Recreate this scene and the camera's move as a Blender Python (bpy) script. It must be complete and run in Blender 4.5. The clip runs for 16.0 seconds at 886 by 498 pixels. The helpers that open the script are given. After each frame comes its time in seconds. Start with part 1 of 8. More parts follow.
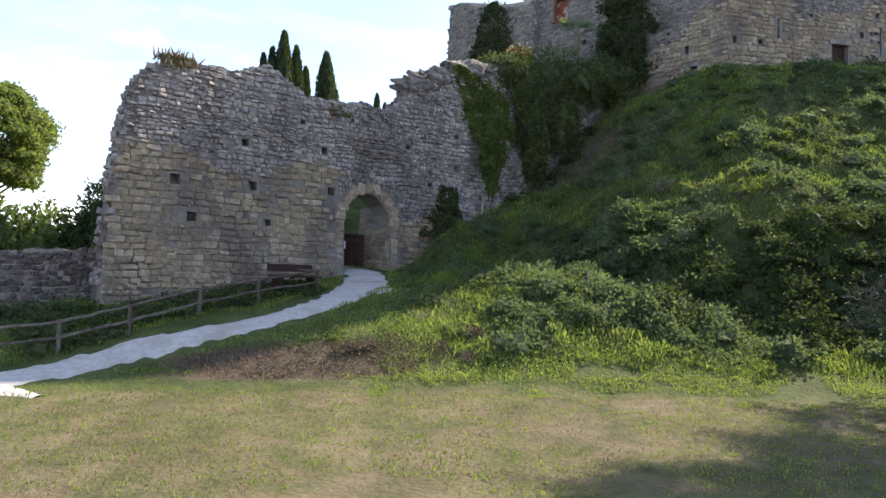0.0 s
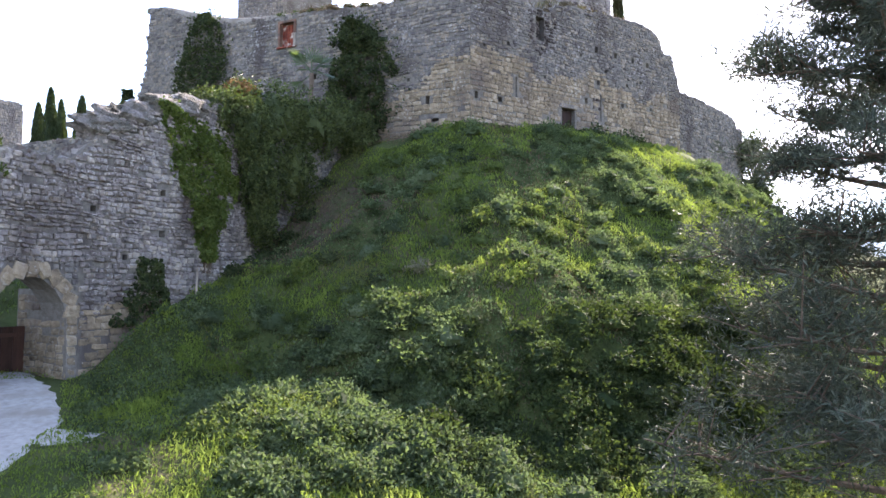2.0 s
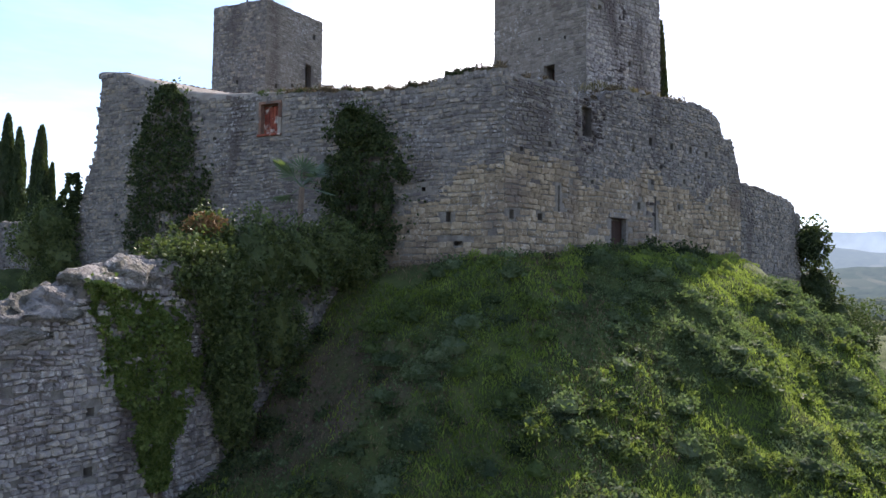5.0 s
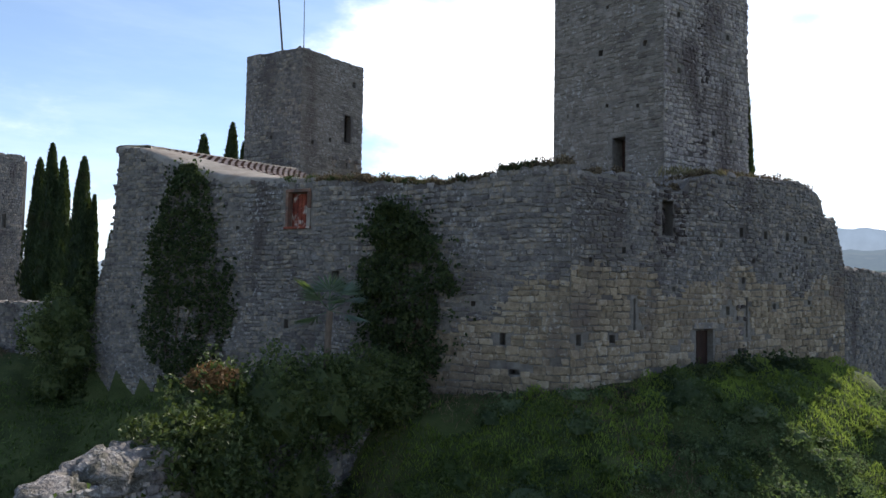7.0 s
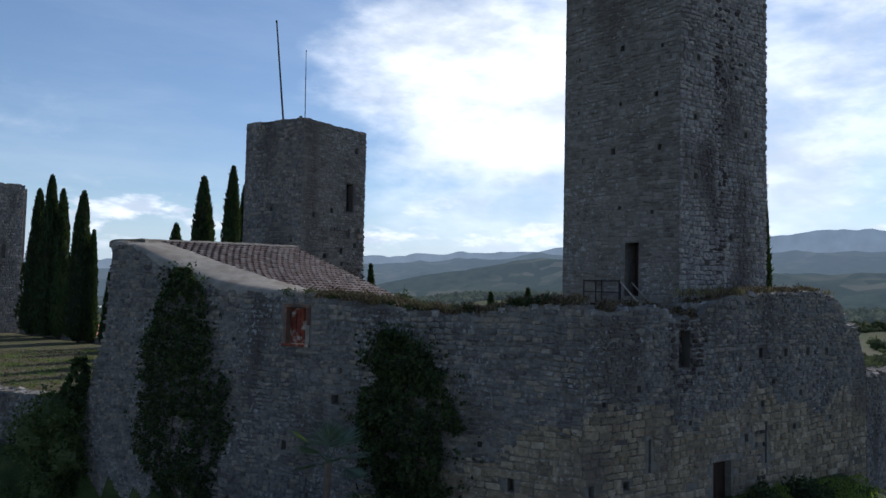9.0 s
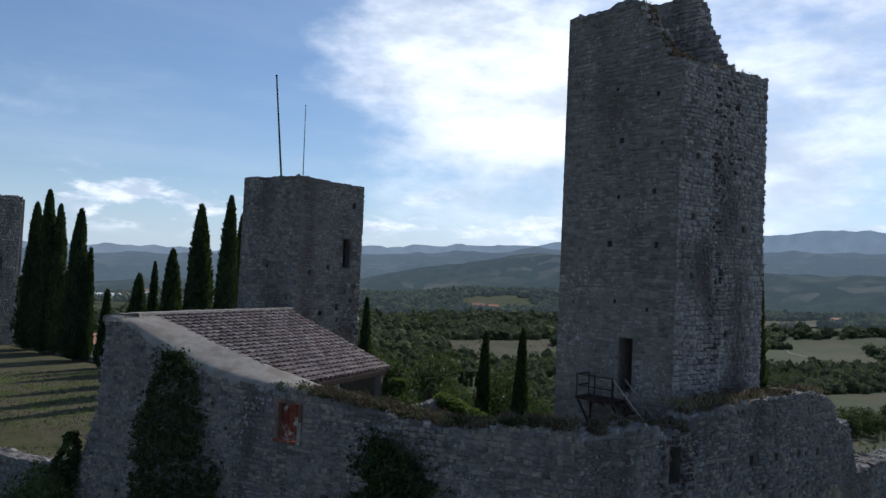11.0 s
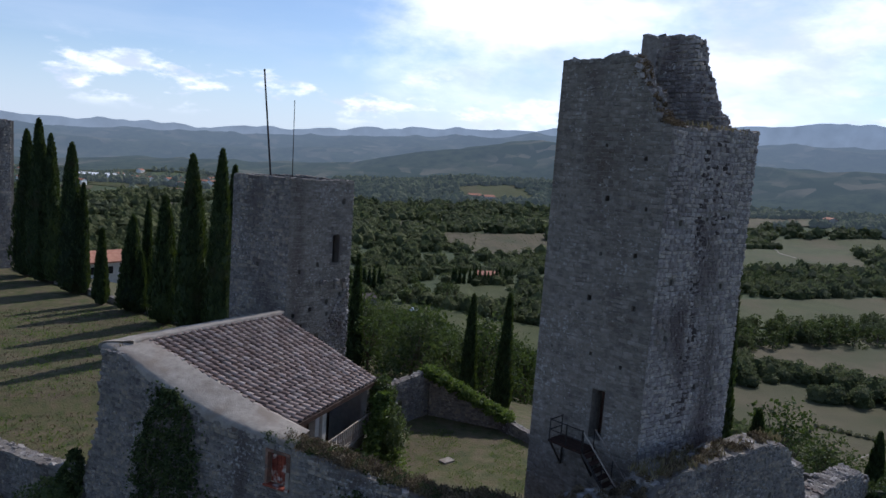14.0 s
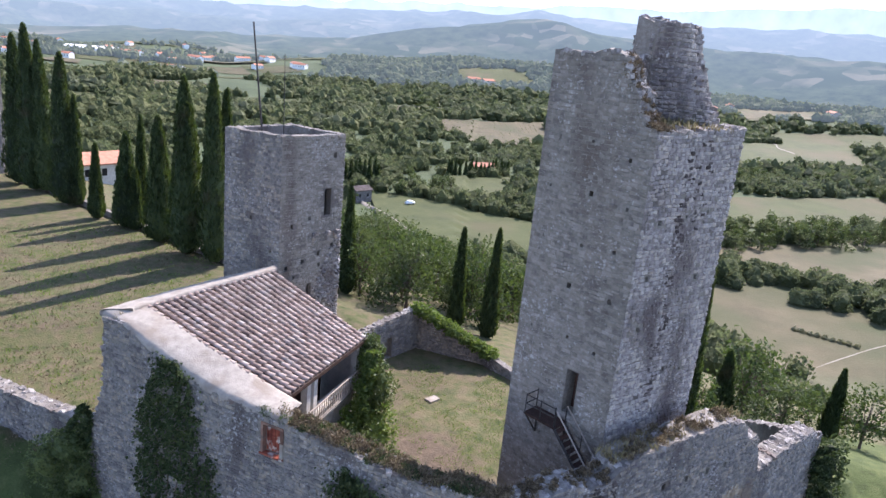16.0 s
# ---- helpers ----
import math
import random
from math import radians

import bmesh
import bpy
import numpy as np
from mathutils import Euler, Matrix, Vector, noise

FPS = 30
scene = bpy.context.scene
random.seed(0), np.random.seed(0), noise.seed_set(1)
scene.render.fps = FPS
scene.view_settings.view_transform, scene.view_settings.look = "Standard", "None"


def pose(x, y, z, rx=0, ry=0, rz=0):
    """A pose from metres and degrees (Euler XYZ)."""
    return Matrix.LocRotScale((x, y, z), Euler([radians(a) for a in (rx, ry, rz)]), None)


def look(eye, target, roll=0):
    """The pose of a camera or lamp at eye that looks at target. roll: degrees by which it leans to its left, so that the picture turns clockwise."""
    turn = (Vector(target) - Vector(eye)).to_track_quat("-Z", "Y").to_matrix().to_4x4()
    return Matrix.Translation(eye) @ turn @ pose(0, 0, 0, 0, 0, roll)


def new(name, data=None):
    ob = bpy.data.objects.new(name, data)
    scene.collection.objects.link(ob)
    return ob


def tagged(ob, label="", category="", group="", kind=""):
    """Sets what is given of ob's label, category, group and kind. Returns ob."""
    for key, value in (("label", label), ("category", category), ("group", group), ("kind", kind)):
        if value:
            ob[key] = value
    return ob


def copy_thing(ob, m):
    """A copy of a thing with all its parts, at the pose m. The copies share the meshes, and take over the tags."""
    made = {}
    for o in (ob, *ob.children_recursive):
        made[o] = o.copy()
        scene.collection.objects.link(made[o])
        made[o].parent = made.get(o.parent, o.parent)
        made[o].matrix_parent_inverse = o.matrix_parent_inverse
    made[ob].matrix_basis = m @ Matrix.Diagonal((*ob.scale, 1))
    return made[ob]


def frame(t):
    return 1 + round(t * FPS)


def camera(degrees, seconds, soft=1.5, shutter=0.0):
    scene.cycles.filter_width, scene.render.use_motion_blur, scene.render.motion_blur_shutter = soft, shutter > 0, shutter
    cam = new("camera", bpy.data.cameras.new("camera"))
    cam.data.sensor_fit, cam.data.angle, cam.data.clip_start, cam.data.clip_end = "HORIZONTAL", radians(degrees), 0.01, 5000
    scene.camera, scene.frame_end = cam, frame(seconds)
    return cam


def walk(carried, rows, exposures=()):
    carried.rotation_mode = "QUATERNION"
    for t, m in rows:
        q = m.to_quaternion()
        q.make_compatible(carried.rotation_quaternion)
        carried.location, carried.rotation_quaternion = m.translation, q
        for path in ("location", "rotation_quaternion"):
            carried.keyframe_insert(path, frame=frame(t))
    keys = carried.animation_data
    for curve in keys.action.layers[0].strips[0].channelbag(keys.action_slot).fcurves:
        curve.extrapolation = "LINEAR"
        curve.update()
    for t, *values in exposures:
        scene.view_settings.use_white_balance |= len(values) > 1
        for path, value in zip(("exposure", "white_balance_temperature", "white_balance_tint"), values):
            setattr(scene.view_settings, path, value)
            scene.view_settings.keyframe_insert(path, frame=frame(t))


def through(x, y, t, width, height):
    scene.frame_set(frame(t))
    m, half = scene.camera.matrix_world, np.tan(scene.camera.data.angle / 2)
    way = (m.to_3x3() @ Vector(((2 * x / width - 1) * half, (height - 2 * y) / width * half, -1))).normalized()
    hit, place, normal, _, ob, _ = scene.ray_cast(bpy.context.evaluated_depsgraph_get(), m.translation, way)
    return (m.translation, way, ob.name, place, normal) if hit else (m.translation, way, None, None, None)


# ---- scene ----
cam = camera(63.4, 16.0)
METRES, EYE, TILT, LEAN, TURN = 48.0, 3.5, 3.1, -1.24, 0.0
ROWS = [
    (0.0, 0.0, 0.0, 0.0, -0.0, 0.0, -0.0),
    (0.5, -0.0046, 0.0301, 0.0168, -4.2, 0.11, -0.11),
    (1.0, -0.0069, 0.062, 0.034, -9.91, 0.22, -0.2),
    (1.5, -0.0076, 0.0946, 0.0516, -18.0, 0.28, -0.13),
    (2.0, -0.008, 0.1265, 0.0714, -23.4, 0.29, -0.3),
    (2.5, -0.0061, 0.1571, 0.0942, -25.27, 0.23, -0.29),
    (3.0, -0.0034, 0.187, 0.1188, -25.38, 0.15, -0.38),
    (3.5, 0.0011, 0.2163, 0.1432, -25.34, 0.17, -0.53),
    (4.0, 0.0073, 0.246, 0.1691, -25.23, 0.09, -0.66),
    (6.5, 0.0536, 0.3756, 0.2927, -22.38, -0.23, -1.05),
    (7.0, 0.0619, 0.3961, 0.3193, -21.01, -0.27, -1.02),
    (7.5, 0.0701, 0.4133, 0.3463, -20.68, -0.3, -0.94),
    (8.0, 0.0727, 0.4206, 0.3733, -20.75, -0.38, -0.87),
    (8.5, 0.0714, 0.4219, 0.3996, -20.72, -0.44, -0.91),
    (9.0, 0.069, 0.4247, 0.4234, -20.74, -0.41, -1.28),
    (9.5, 0.0679, 0.4262, 0.447, -20.73, -0.54, -1.72),
    (10.0, 0.068, 0.4271, 0.4695, -20.75, -0.67, -2.07),
    (12.5, 0.0739, 0.4266, 0.5966, -20.85, -3.11, -3.21),
    (13.0, 0.0744, 0.4272, 0.6246, -20.87, -4.5, -3.38),
    (13.5, 0.074, 0.4273, 0.6531, -20.91, -7.0, -3.67),
    (14.0, 0.0733, 0.4279, 0.6816, -20.93, -10.46, -4.1),
    (14.5, 0.0738, 0.429, 0.7091, -20.91, -14.02, -4.6),
    (15.0, 0.0746, 0.4304, 0.7364, -20.94, -17.54, -4.95),
    (15.5, 0.0751, 0.4315, 0.763, -20.94, -19.55, -5.24),
    (16.0, 0.0759, 0.4323, 0.7907, -20.87, -19.93, -5.47),
]
walk(cam, [(t, pose(0, 0, EYE, TILT, LEAN, TURN) @ pose(METRES * x, METRES * y, METRES * z, 90 + pitch, roll, yaw)) for t, x, y, z, yaw, pitch, roll in ROWS],
     exposures=[(0.0, 1.30, 6950, 20), (1.0, 1.30, 6950, 23), (1.5, 1.62, 6900, 24), (2.0, 1.98, 6850, 22), (2.5, 2.20, 6800, 22), (3.0, 2.12, 6750, 22), (3.5, 1.76, 6750, 23), (4.0, 1.48, 6700, 22), (6.5, 0.35, 6600, 14), (7.0, 0.25, 6550, 13), (8.0, -0.35, 6200, 12), (10.0, -0.70, 5850, 10), (12.5, -0.80, 5850, 11), (13.5, -0.70, 5850, 13), (14.0, -0.50, 5850, 16), (14.5, -0.02, 5880, 17), (15.2, 0.80, 6050, 21), (16.0, 1.36, 6150, 23)])

# ---- light ----
SUN_AZ, SUN_EL = 56.0, 41.0   # degrees clockwise from +y, and above the horizon
sun_way = Vector((math.sin(radians(SUN_AZ)) * math.cos(radians(SUN_EL)), math.cos(radians(SUN_AZ)) * math.cos(radians(SUN_EL)), math.sin(radians(SUN_EL))))
sun = new("sun", bpy.data.lights.new("sun", "SUN"))
sun.data.energy, sun.data.angle, sun.data.color = 5.0, radians(0.6), (1.0, 0.93, 0.82)
sun.matrix_world = look(sun_way * 300, (0, 0, 0))

world = bpy.data.worlds.new("world")
scene.world = world
world.use_nodes = True
wn, wl = world.node_tree.nodes, world.node_tree.links
wn.clear()
w_out, w_bg, w_sky = wn.new("ShaderNodeOutputWorld"), wn.new("ShaderNodeBackground"), wn.new("ShaderNodeTexSky")
w_sky.sky_type, w_sky.sun_disc = "NISHITA", False
w_sky.sun_elevation, w_sky.sun_rotation = radians(SUN_EL), radians(SUN_AZ)
w_sky.air_density, w_sky.dust_density, w_sky.ozone_density = 1.0, 0.25, 3.0
w_bg.inputs["Strength"].default_value = 0.155


def w_math(op, a, b=None, c=None):
    n_ = wn.new("ShaderNodeMath")
    n_.operation = op
    for k, v in enumerate((a, b, c)):
        if v is None:
            continue
        if isinstance(v, (int, float)):
            n_.inputs[k].default_value = v
        else:
            wl.new(v, n_.inputs[k])
    return n_.outputs[0]


def w_range(v, a, b, c, d):
    n_ = wn.new("ShaderNodeMapRange")
    n_.interpolation_type = "SMOOTHSTEP"
    for k, x in zip(("From Min", "From Max", "To Min", "To Max"), (a, b, c, d)):
        n_.inputs[k].default_value = x
    wl.new(v, n_.inputs["Value"])
    return n_.outputs["Result"]


def w_noise(scale, stretch, detail, rough, place=(0, 0, 0)):
    mp, nz = wn.new("ShaderNodeMapping"), wn.new("ShaderNodeTexNoise")
    mp.inputs["Scale"].default_value, mp.inputs["Location"].default_value = (1, 1, stretch), place
    nz.inputs["Scale"].default_value, nz.inputs["Detail"].default_value, nz.inputs["Roughness"].default_value = scale, detail, rough
    wl.new(w_tc.outputs["Generated"], mp.inputs["Vector"]), wl.new(mp.outputs["Vector"], nz.inputs["Vector"])
    return nz.outputs["Fac"]


w_tc, w_dot, w_sep = wn.new("ShaderNodeTexCoord"), wn.new("ShaderNodeVectorMath"), wn.new("ShaderNodeSeparateXYZ")
w_dot.operation = "DOT_PRODUCT"
w_dot.inputs[1].default_value = Vector((0.60, 0.70, 0.39)).normalized()      # the large cloud bank lies towards the sun
wl.new(w_tc.outputs["Generated"], w_dot.inputs[0]), wl.new(w_tc.outputs["Generated"], w_sep.inputs[0])
elev = w_sep.outputs["Z"]
bank = w_range(w_dot.outputs["Value"], 0.80, 0.965, -0.16, 0.16)
wisps = w_range(w_math("ADD", w_noise(2.7, 2.2, 10, 0.6, (0.2, 0.3, 0.1)), bank), 0.45, 0.74, 0.0, 1.0)
band = w_math("MULTIPLY", w_range(elev, 0.03, 0.06, 0.0, 1.0), w_range(elev, 0.085, 0.135, 1.0, 0.0))
puffs = w_math("MULTIPLY", w_range(w_noise(7.0, 2.8, 12, 0.6, (0.7, 0.2, 0.0)), 0.50, 0.60, 0.0, 0.9), band)
veil = w_math("MULTIPLY", w_range(w_noise(3.0, 5.0, 10, 0.6, (1.3, 0.4, 0.2)), 0.40, 0.70, 0.18, 0.6), w_range(elev, 0.0, 0.30, 1.0, 0.3))
haze = w_math("MAXIMUM", w_range(elev, -0.02, 0.17, 0.8, 0.0), veil)
w_white, w_puff, w_haze = (wn.new("ShaderNodeMixRGB") for _ in range(3))
w_haze.inputs["Color2"].default_value = (5.9, 7.0, 8.2, 1.0)
w_fluff = wn.new("ShaderNodeMixRGB")
w_fluff.inputs["Color1"].default_value, w_fluff.inputs["Color2"].default_value = (6.8, 7.5, 8.5, 1.0), (11.5, 11.7, 12.0, 1.0)
wl.new(w_range(w_noise(20.0, 2.4, 8, 0.6, (0.3, 0.9, 0.2)), 0.38, 0.60, 0.0, 1.0), w_fluff.inputs["Fac"])
wl.new(w_fluff.outputs["Color"], w_puff.inputs["Color2"])
w_tone = wn.new("ShaderNodeMixRGB")
w_tone.inputs["Color1"].default_value, w_tone.inputs["Color2"].default_value = (7.4, 8.0, 8.8, 1.0), (12.5, 12.7, 13.0, 1.0)
wl.new(w_range(w_noise(4.5, 2.6, 9, 0.6, (0.5, 0.1, 0.4)), 0.36, 0.62, 0.0, 1.0), w_tone.inputs["Fac"])
wl.new(w_tone.outputs["Color"], w_white.inputs["Color2"])
wl.new(haze, w_haze.inputs["Fac"]), wl.new(w_sky.outputs["Color"], w_haze.inputs["Color1"])
wl.new(puffs, w_puff.inputs["Fac"]), wl.new(w_haze.outputs["Color"], w_puff.inputs["Color1"])
wl.new(w_math("MULTIPLY", wisps, w_range(elev, 0.03, 0.20, 0.30, 1.0)), w_white.inputs["Fac"]), wl.new(w_puff.outputs["Color"], w_white.inputs["Color1"])
wl.new(w_white.outputs["Color"], w_bg.inputs["Color"])
wl.new(w_bg.outputs["Background"], w_out.inputs["Surface"])

# ---- materials ----
def node_mat(name, ramp, scale=3.0, detail=6.0, stain=None, stain_scale=0.35, stain_at=(0.5, 0.68), rand=0.25, rough=0.92,
             bump=0.4, bump_scale=18.0, bump_dist=0.03, streak=1.0, stain_streak=1.0, translucent=0.0, leaf_tint=(0.3, 0.45, 0.05), metal=0.0, lichen=None):
    """A procedural surface: a colour ramp over noise, darker or lighter by piece, with stains at a larger scale and fine relief."""
    m = bpy.data.materials.new(name)
    m.use_nodes = True
    n, l = m.node_tree.nodes, m.node_tree.links
    b = n["Principled BSDF"]
    b.inputs["Roughness"].default_value = rough
    b.inputs["Metallic"].default_value = metal
    b.inputs["Specular IOR Level"].default_value = 0.25
    geo, info = n.new("ShaderNodeNewGeometry"), n.new("ShaderNodeObjectInfo")
    mp = n.new("ShaderNodeMapping")
    mp.inputs["Scale"].default_value = (1, 1, streak)
    l.new(geo.outputs["Position"], mp.inputs["Vector"])
    noise_a = n.new("ShaderNodeTexNoise")
    noise_a.inputs["Scale"].default_value, noise_a.inputs["Detail"].default_value, noise_a.inputs["Roughness"].default_value = scale, detail, 0.62
    l.new(mp.outputs["Vector"], noise_a.inputs["Vector"])
    add = n.new("ShaderNodeMath")
    l.new(info.outputs["Random"], add.inputs[0]), l.new(geo.outputs["Random Per Island"], add.inputs[1])
    fract = n.new("ShaderNodeMath")
    fract.operation = "FRACT"
    l.new(add.outputs[0], fract.inputs[0])
    mixf = n.new("ShaderNodeMath")
    mixf.operation, mixf.use_clamp = "MULTIPLY_ADD", True
    mixf.inputs[1].default_value = rand
    l.new(fract.outputs[0], mixf.inputs[0])
    sub = n.new("ShaderNodeMath")
    sub.operation = "SUBTRACT"
    sub.inputs[1].default_value = rand / 2
    l.new(noise_a.outputs["Fac"], sub.inputs[0]), l.new(sub.outputs[0], mixf.inputs[2])
    cr = n.new("ShaderNodeValToRGB")
    els = cr.color_ramp.elements
    while len(els) < len(ramp):
        els.new(0.5)
    for e, (p, c) in zip(els, ramp):
        e.position, e.color = p, (*c, 1)
    l.new(mixf.outputs[0], cr.inputs["Fac"])
    colour = cr.outputs["Color"]
    if stain:
        noise_b = n.new("ShaderNodeTexNoise")
        noise_b.inputs["Scale"].default_value, noise_b.inputs["Detail"].default_value = stain_scale, 5.0
        mb = n.new("ShaderNodeMapping")
        mb.inputs["Scale"].default_value = (1, 1, stain_streak)
        l.new(geo.outputs["Position"], mb.inputs["Vector"]), l.new(mb.outputs["Vector"], noise_b.inputs["Vector"])
        r2 = n.new("ShaderNodeMapRange")
        r2.inputs["From Min"].default_value, r2.inputs["From Max"].default_value = stain_at
        l.new(noise_b.outputs["Fac"], r2.inputs["Value"])
        mx = n.new("ShaderNodeMixRGB")
        mx.inputs["Color2"].default_value = (*stain, 1)
        l.new(r2.outputs["Result"], mx.inputs["Fac"]), l.new(colour, mx.inputs["Color1"])
        colour = mx.outputs["Color"]
    if lichen:
        spots, where, grow, mk, ml = (n.new(k) for k in ("ShaderNodeTexNoise", "ShaderNodeTexNoise", "ShaderNodeMath", "ShaderNodeMapRange", "ShaderNodeMixRGB"))
        spots.inputs["Scale"].default_value, spots.inputs["Detail"].default_value, spots.inputs["Roughness"].default_value = 5.5, 4.0, 0.7
        where.inputs["Scale"].default_value, where.inputs["Detail"].default_value = 0.45, 4.0
        l.new(geo.outputs["Position"], spots.inputs["Vector"]), l.new(geo.outputs["Position"], where.inputs["Vector"])
        grow.operation, grow.inputs[1].default_value = "MULTIPLY_ADD", 0.45
        l.new(where.outputs["Fac"], grow.inputs[0]), l.new(spots.outputs["Fac"], grow.inputs[2])
        mk.inputs["From Min"].default_value, mk.inputs["From Max"].default_value, mk.inputs["To Max"].default_value = 0.80, 0.92, 0.7
        l.new(grow.outputs[0], mk.inputs["Value"]), l.new(mk.outputs["Result"], ml.inputs["Fac"])
        ml.inputs["Color2"].default_value = (*lichen, 1)
        l.new(colour, ml.inputs["Color1"])
        colour = ml.outputs["Color"]
    l.new(colour, b.inputs["Base Color"])
    if bump:
        noise_c = n.new("ShaderNodeTexNoise")
        noise_c.inputs["Scale"].default_value, noise_c.inputs["Detail"].default_value = bump_scale, 5.0
        l.new(geo.outputs["Position"], noise_c.inputs["Vector"])
        bp = n.new("ShaderNodeBump")
        bp.inputs["Strength"].default_value, bp.inputs["Distance"].default_value = bump, bump_dist
        l.new(noise_c.outputs["Fac"], bp.inputs["Height"]), l.new(bp.outputs["Normal"], b.inputs["Normal"])
    if translucent:
        tr, ms = n.new("ShaderNodeBsdfTranslucent"), n.new("ShaderNodeMixShader")
        tint = n.new("ShaderNodeMixRGB")
        tint.blend_type = "MIX"
        tint.inputs["Fac"].default_value, tint.inputs["Color2"].default_value = 0.5, (*leaf_tint, 1)
        l.new(colour, tint.inputs["Color1"]), l.new(tint.outputs["Color"], tr.inputs["Color"])
        ms.inputs["Fac"].default_value = translucent
        l.new(b.outputs["BSDF"], ms.inputs[1]), l.new(tr.outputs["BSDF"], ms.inputs[2])
        l.new(ms.outputs["Shader"], n["Material Output"].inputs["Surface"])
    return m


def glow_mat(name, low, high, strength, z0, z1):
    """A far backdrop with its haze painted in as emission, graded by height."""
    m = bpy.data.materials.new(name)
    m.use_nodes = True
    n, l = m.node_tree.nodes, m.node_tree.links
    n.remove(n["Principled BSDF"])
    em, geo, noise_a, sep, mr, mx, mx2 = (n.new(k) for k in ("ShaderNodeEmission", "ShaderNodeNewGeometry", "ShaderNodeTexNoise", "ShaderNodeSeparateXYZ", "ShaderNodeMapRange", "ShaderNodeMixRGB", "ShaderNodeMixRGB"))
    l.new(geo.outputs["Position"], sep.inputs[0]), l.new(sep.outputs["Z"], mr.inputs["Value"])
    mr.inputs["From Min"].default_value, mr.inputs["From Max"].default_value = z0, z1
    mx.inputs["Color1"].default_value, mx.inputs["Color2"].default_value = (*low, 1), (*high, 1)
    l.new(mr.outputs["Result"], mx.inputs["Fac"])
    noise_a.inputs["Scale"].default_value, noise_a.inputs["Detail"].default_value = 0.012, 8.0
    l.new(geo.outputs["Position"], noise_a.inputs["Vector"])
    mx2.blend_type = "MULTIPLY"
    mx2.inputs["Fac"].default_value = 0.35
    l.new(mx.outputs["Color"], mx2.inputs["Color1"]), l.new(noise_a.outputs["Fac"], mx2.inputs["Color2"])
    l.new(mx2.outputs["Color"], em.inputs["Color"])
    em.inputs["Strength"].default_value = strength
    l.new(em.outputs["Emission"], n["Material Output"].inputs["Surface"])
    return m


M_STONE = node_mat("weathered_tan_sandstone", [(0.15, (0.102, 0.079, 0.058)), (0.4, (0.228, 0.179, 0.122)), (0.6, (0.324, 0.256, 0.174)), (0.85, (0.453, 0.392, 0.307))], 4.5, 10, (0.150, 0.118, 0.096), 0.55, (0.5, 0.68), 0.34, 0.95, 1.0, 22, 0.05, stain_streak=0.5, lichen=(0.44, 0.41, 0.36))
M_STONE_GREY = node_mat("weathered_grey_stone", [(0.15, (0.068, 0.062, 0.062)), (0.4, (0.150, 0.136, 0.129)), (0.58, (0.213, 0.198, 0.184)), (0.66, (0.265, 0.218, 0.162)), (0.85, (0.346, 0.328, 0.305))], 4.5, 10, (0.098, 0.084, 0.079), 0.5, (0.52, 0.68), 0.34, 0.95, 1.0, 22, 0.05, stain_streak=0.35, lichen=(0.42, 0.41, 0.40))
M_STONE_ASHLAR = node_mat("coursed_brown_grey_ashlar", [(0.15, (0.090, 0.079, 0.068)), (0.4, (0.165, 0.146, 0.124)), (0.58, (0.215, 0.192, 0.165)), (0.85, (0.300, 0.275, 0.245))], 2.2, 10, (0.100, 0.080, 0.066), 0.4, (0.52, 0.7), 0.30, 0.95, 0.8, 22, 0.03, stain_streak=0.3, lichen=(0.42, 0.41, 0.39))
M_STONE_PALE = node_mat("lichened_pale_stone", [(0.15, (0.108, 0.095, 0.094)), (0.4, (0.234, 0.207, 0.196)), (0.58, (0.333, 0.304, 0.283)), (0.66, (0.360, 0.308, 0.252)), (0.85, (0.504, 0.471, 0.439))], 4.5, 10, (0.113, 0.093, 0.087), 0.5, (0.52, 0.68), 0.34, 0.95, 1.0, 22, 0.05, stain_streak=0.35, lichen=(0.52, 0.50, 0.47))
M_MORTAR = node_mat("old_lime_mortar", [(0.2, (0.109, 0.098, 0.087)), (0.5, (0.189, 0.170, 0.149)), (0.8, (0.278, 0.259, 0.228))], 5, 10, (0.089, 0.078, 0.071), 0.5, (0.5, 0.66), 0.0, 0.97, 1.0, 20, 0.05, stain_streak=0.4)
M_RUBBLE = node_mat("rubble_stone", [(0.15, (0.095, 0.086, 0.085)), (0.5, (0.222, 0.201, 0.185)), (0.85, (0.391, 0.365, 0.339))], 4, 9, (0.127, 0.100, 0.086), 0.6, (0.5, 0.66), 0.5, 0.96, 1.0, 16, 0.05)
M_CEMENT = node_mat("pale_cement_render", [(0.25, (0.188, 0.164, 0.140)), (0.5, (0.264, 0.236, 0.202)), (0.75, (0.328, 0.296, 0.256))], 2.6, 11, (0.208, 0.172, 0.140), 0.9, (0.5, 0.66), 0.0, 0.9, 0.7, 14, 0.04)
M_TILE = node_mat("terracotta_tile", [(0.15, (0.102, 0.076, 0.066)), (0.4, (0.238, 0.174, 0.145)), (0.62, (0.340, 0.268, 0.230)), (0.82, (0.425, 0.365, 0.323)), (0.95, (0.391, 0.187, 0.102))], 3.0, 8, (0.187, 0.162, 0.149), 1.2, (0.55, 0.75), 0.42, 0.9, 0.5, 25, 0.01)
M_SOIL = node_mat("dry_soil", [(0.3, (0.16, 0.11, 0.075)), (0.7, (0.30, 0.23, 0.16))], 3, 8, None, rand=0.0, bump=0.6)
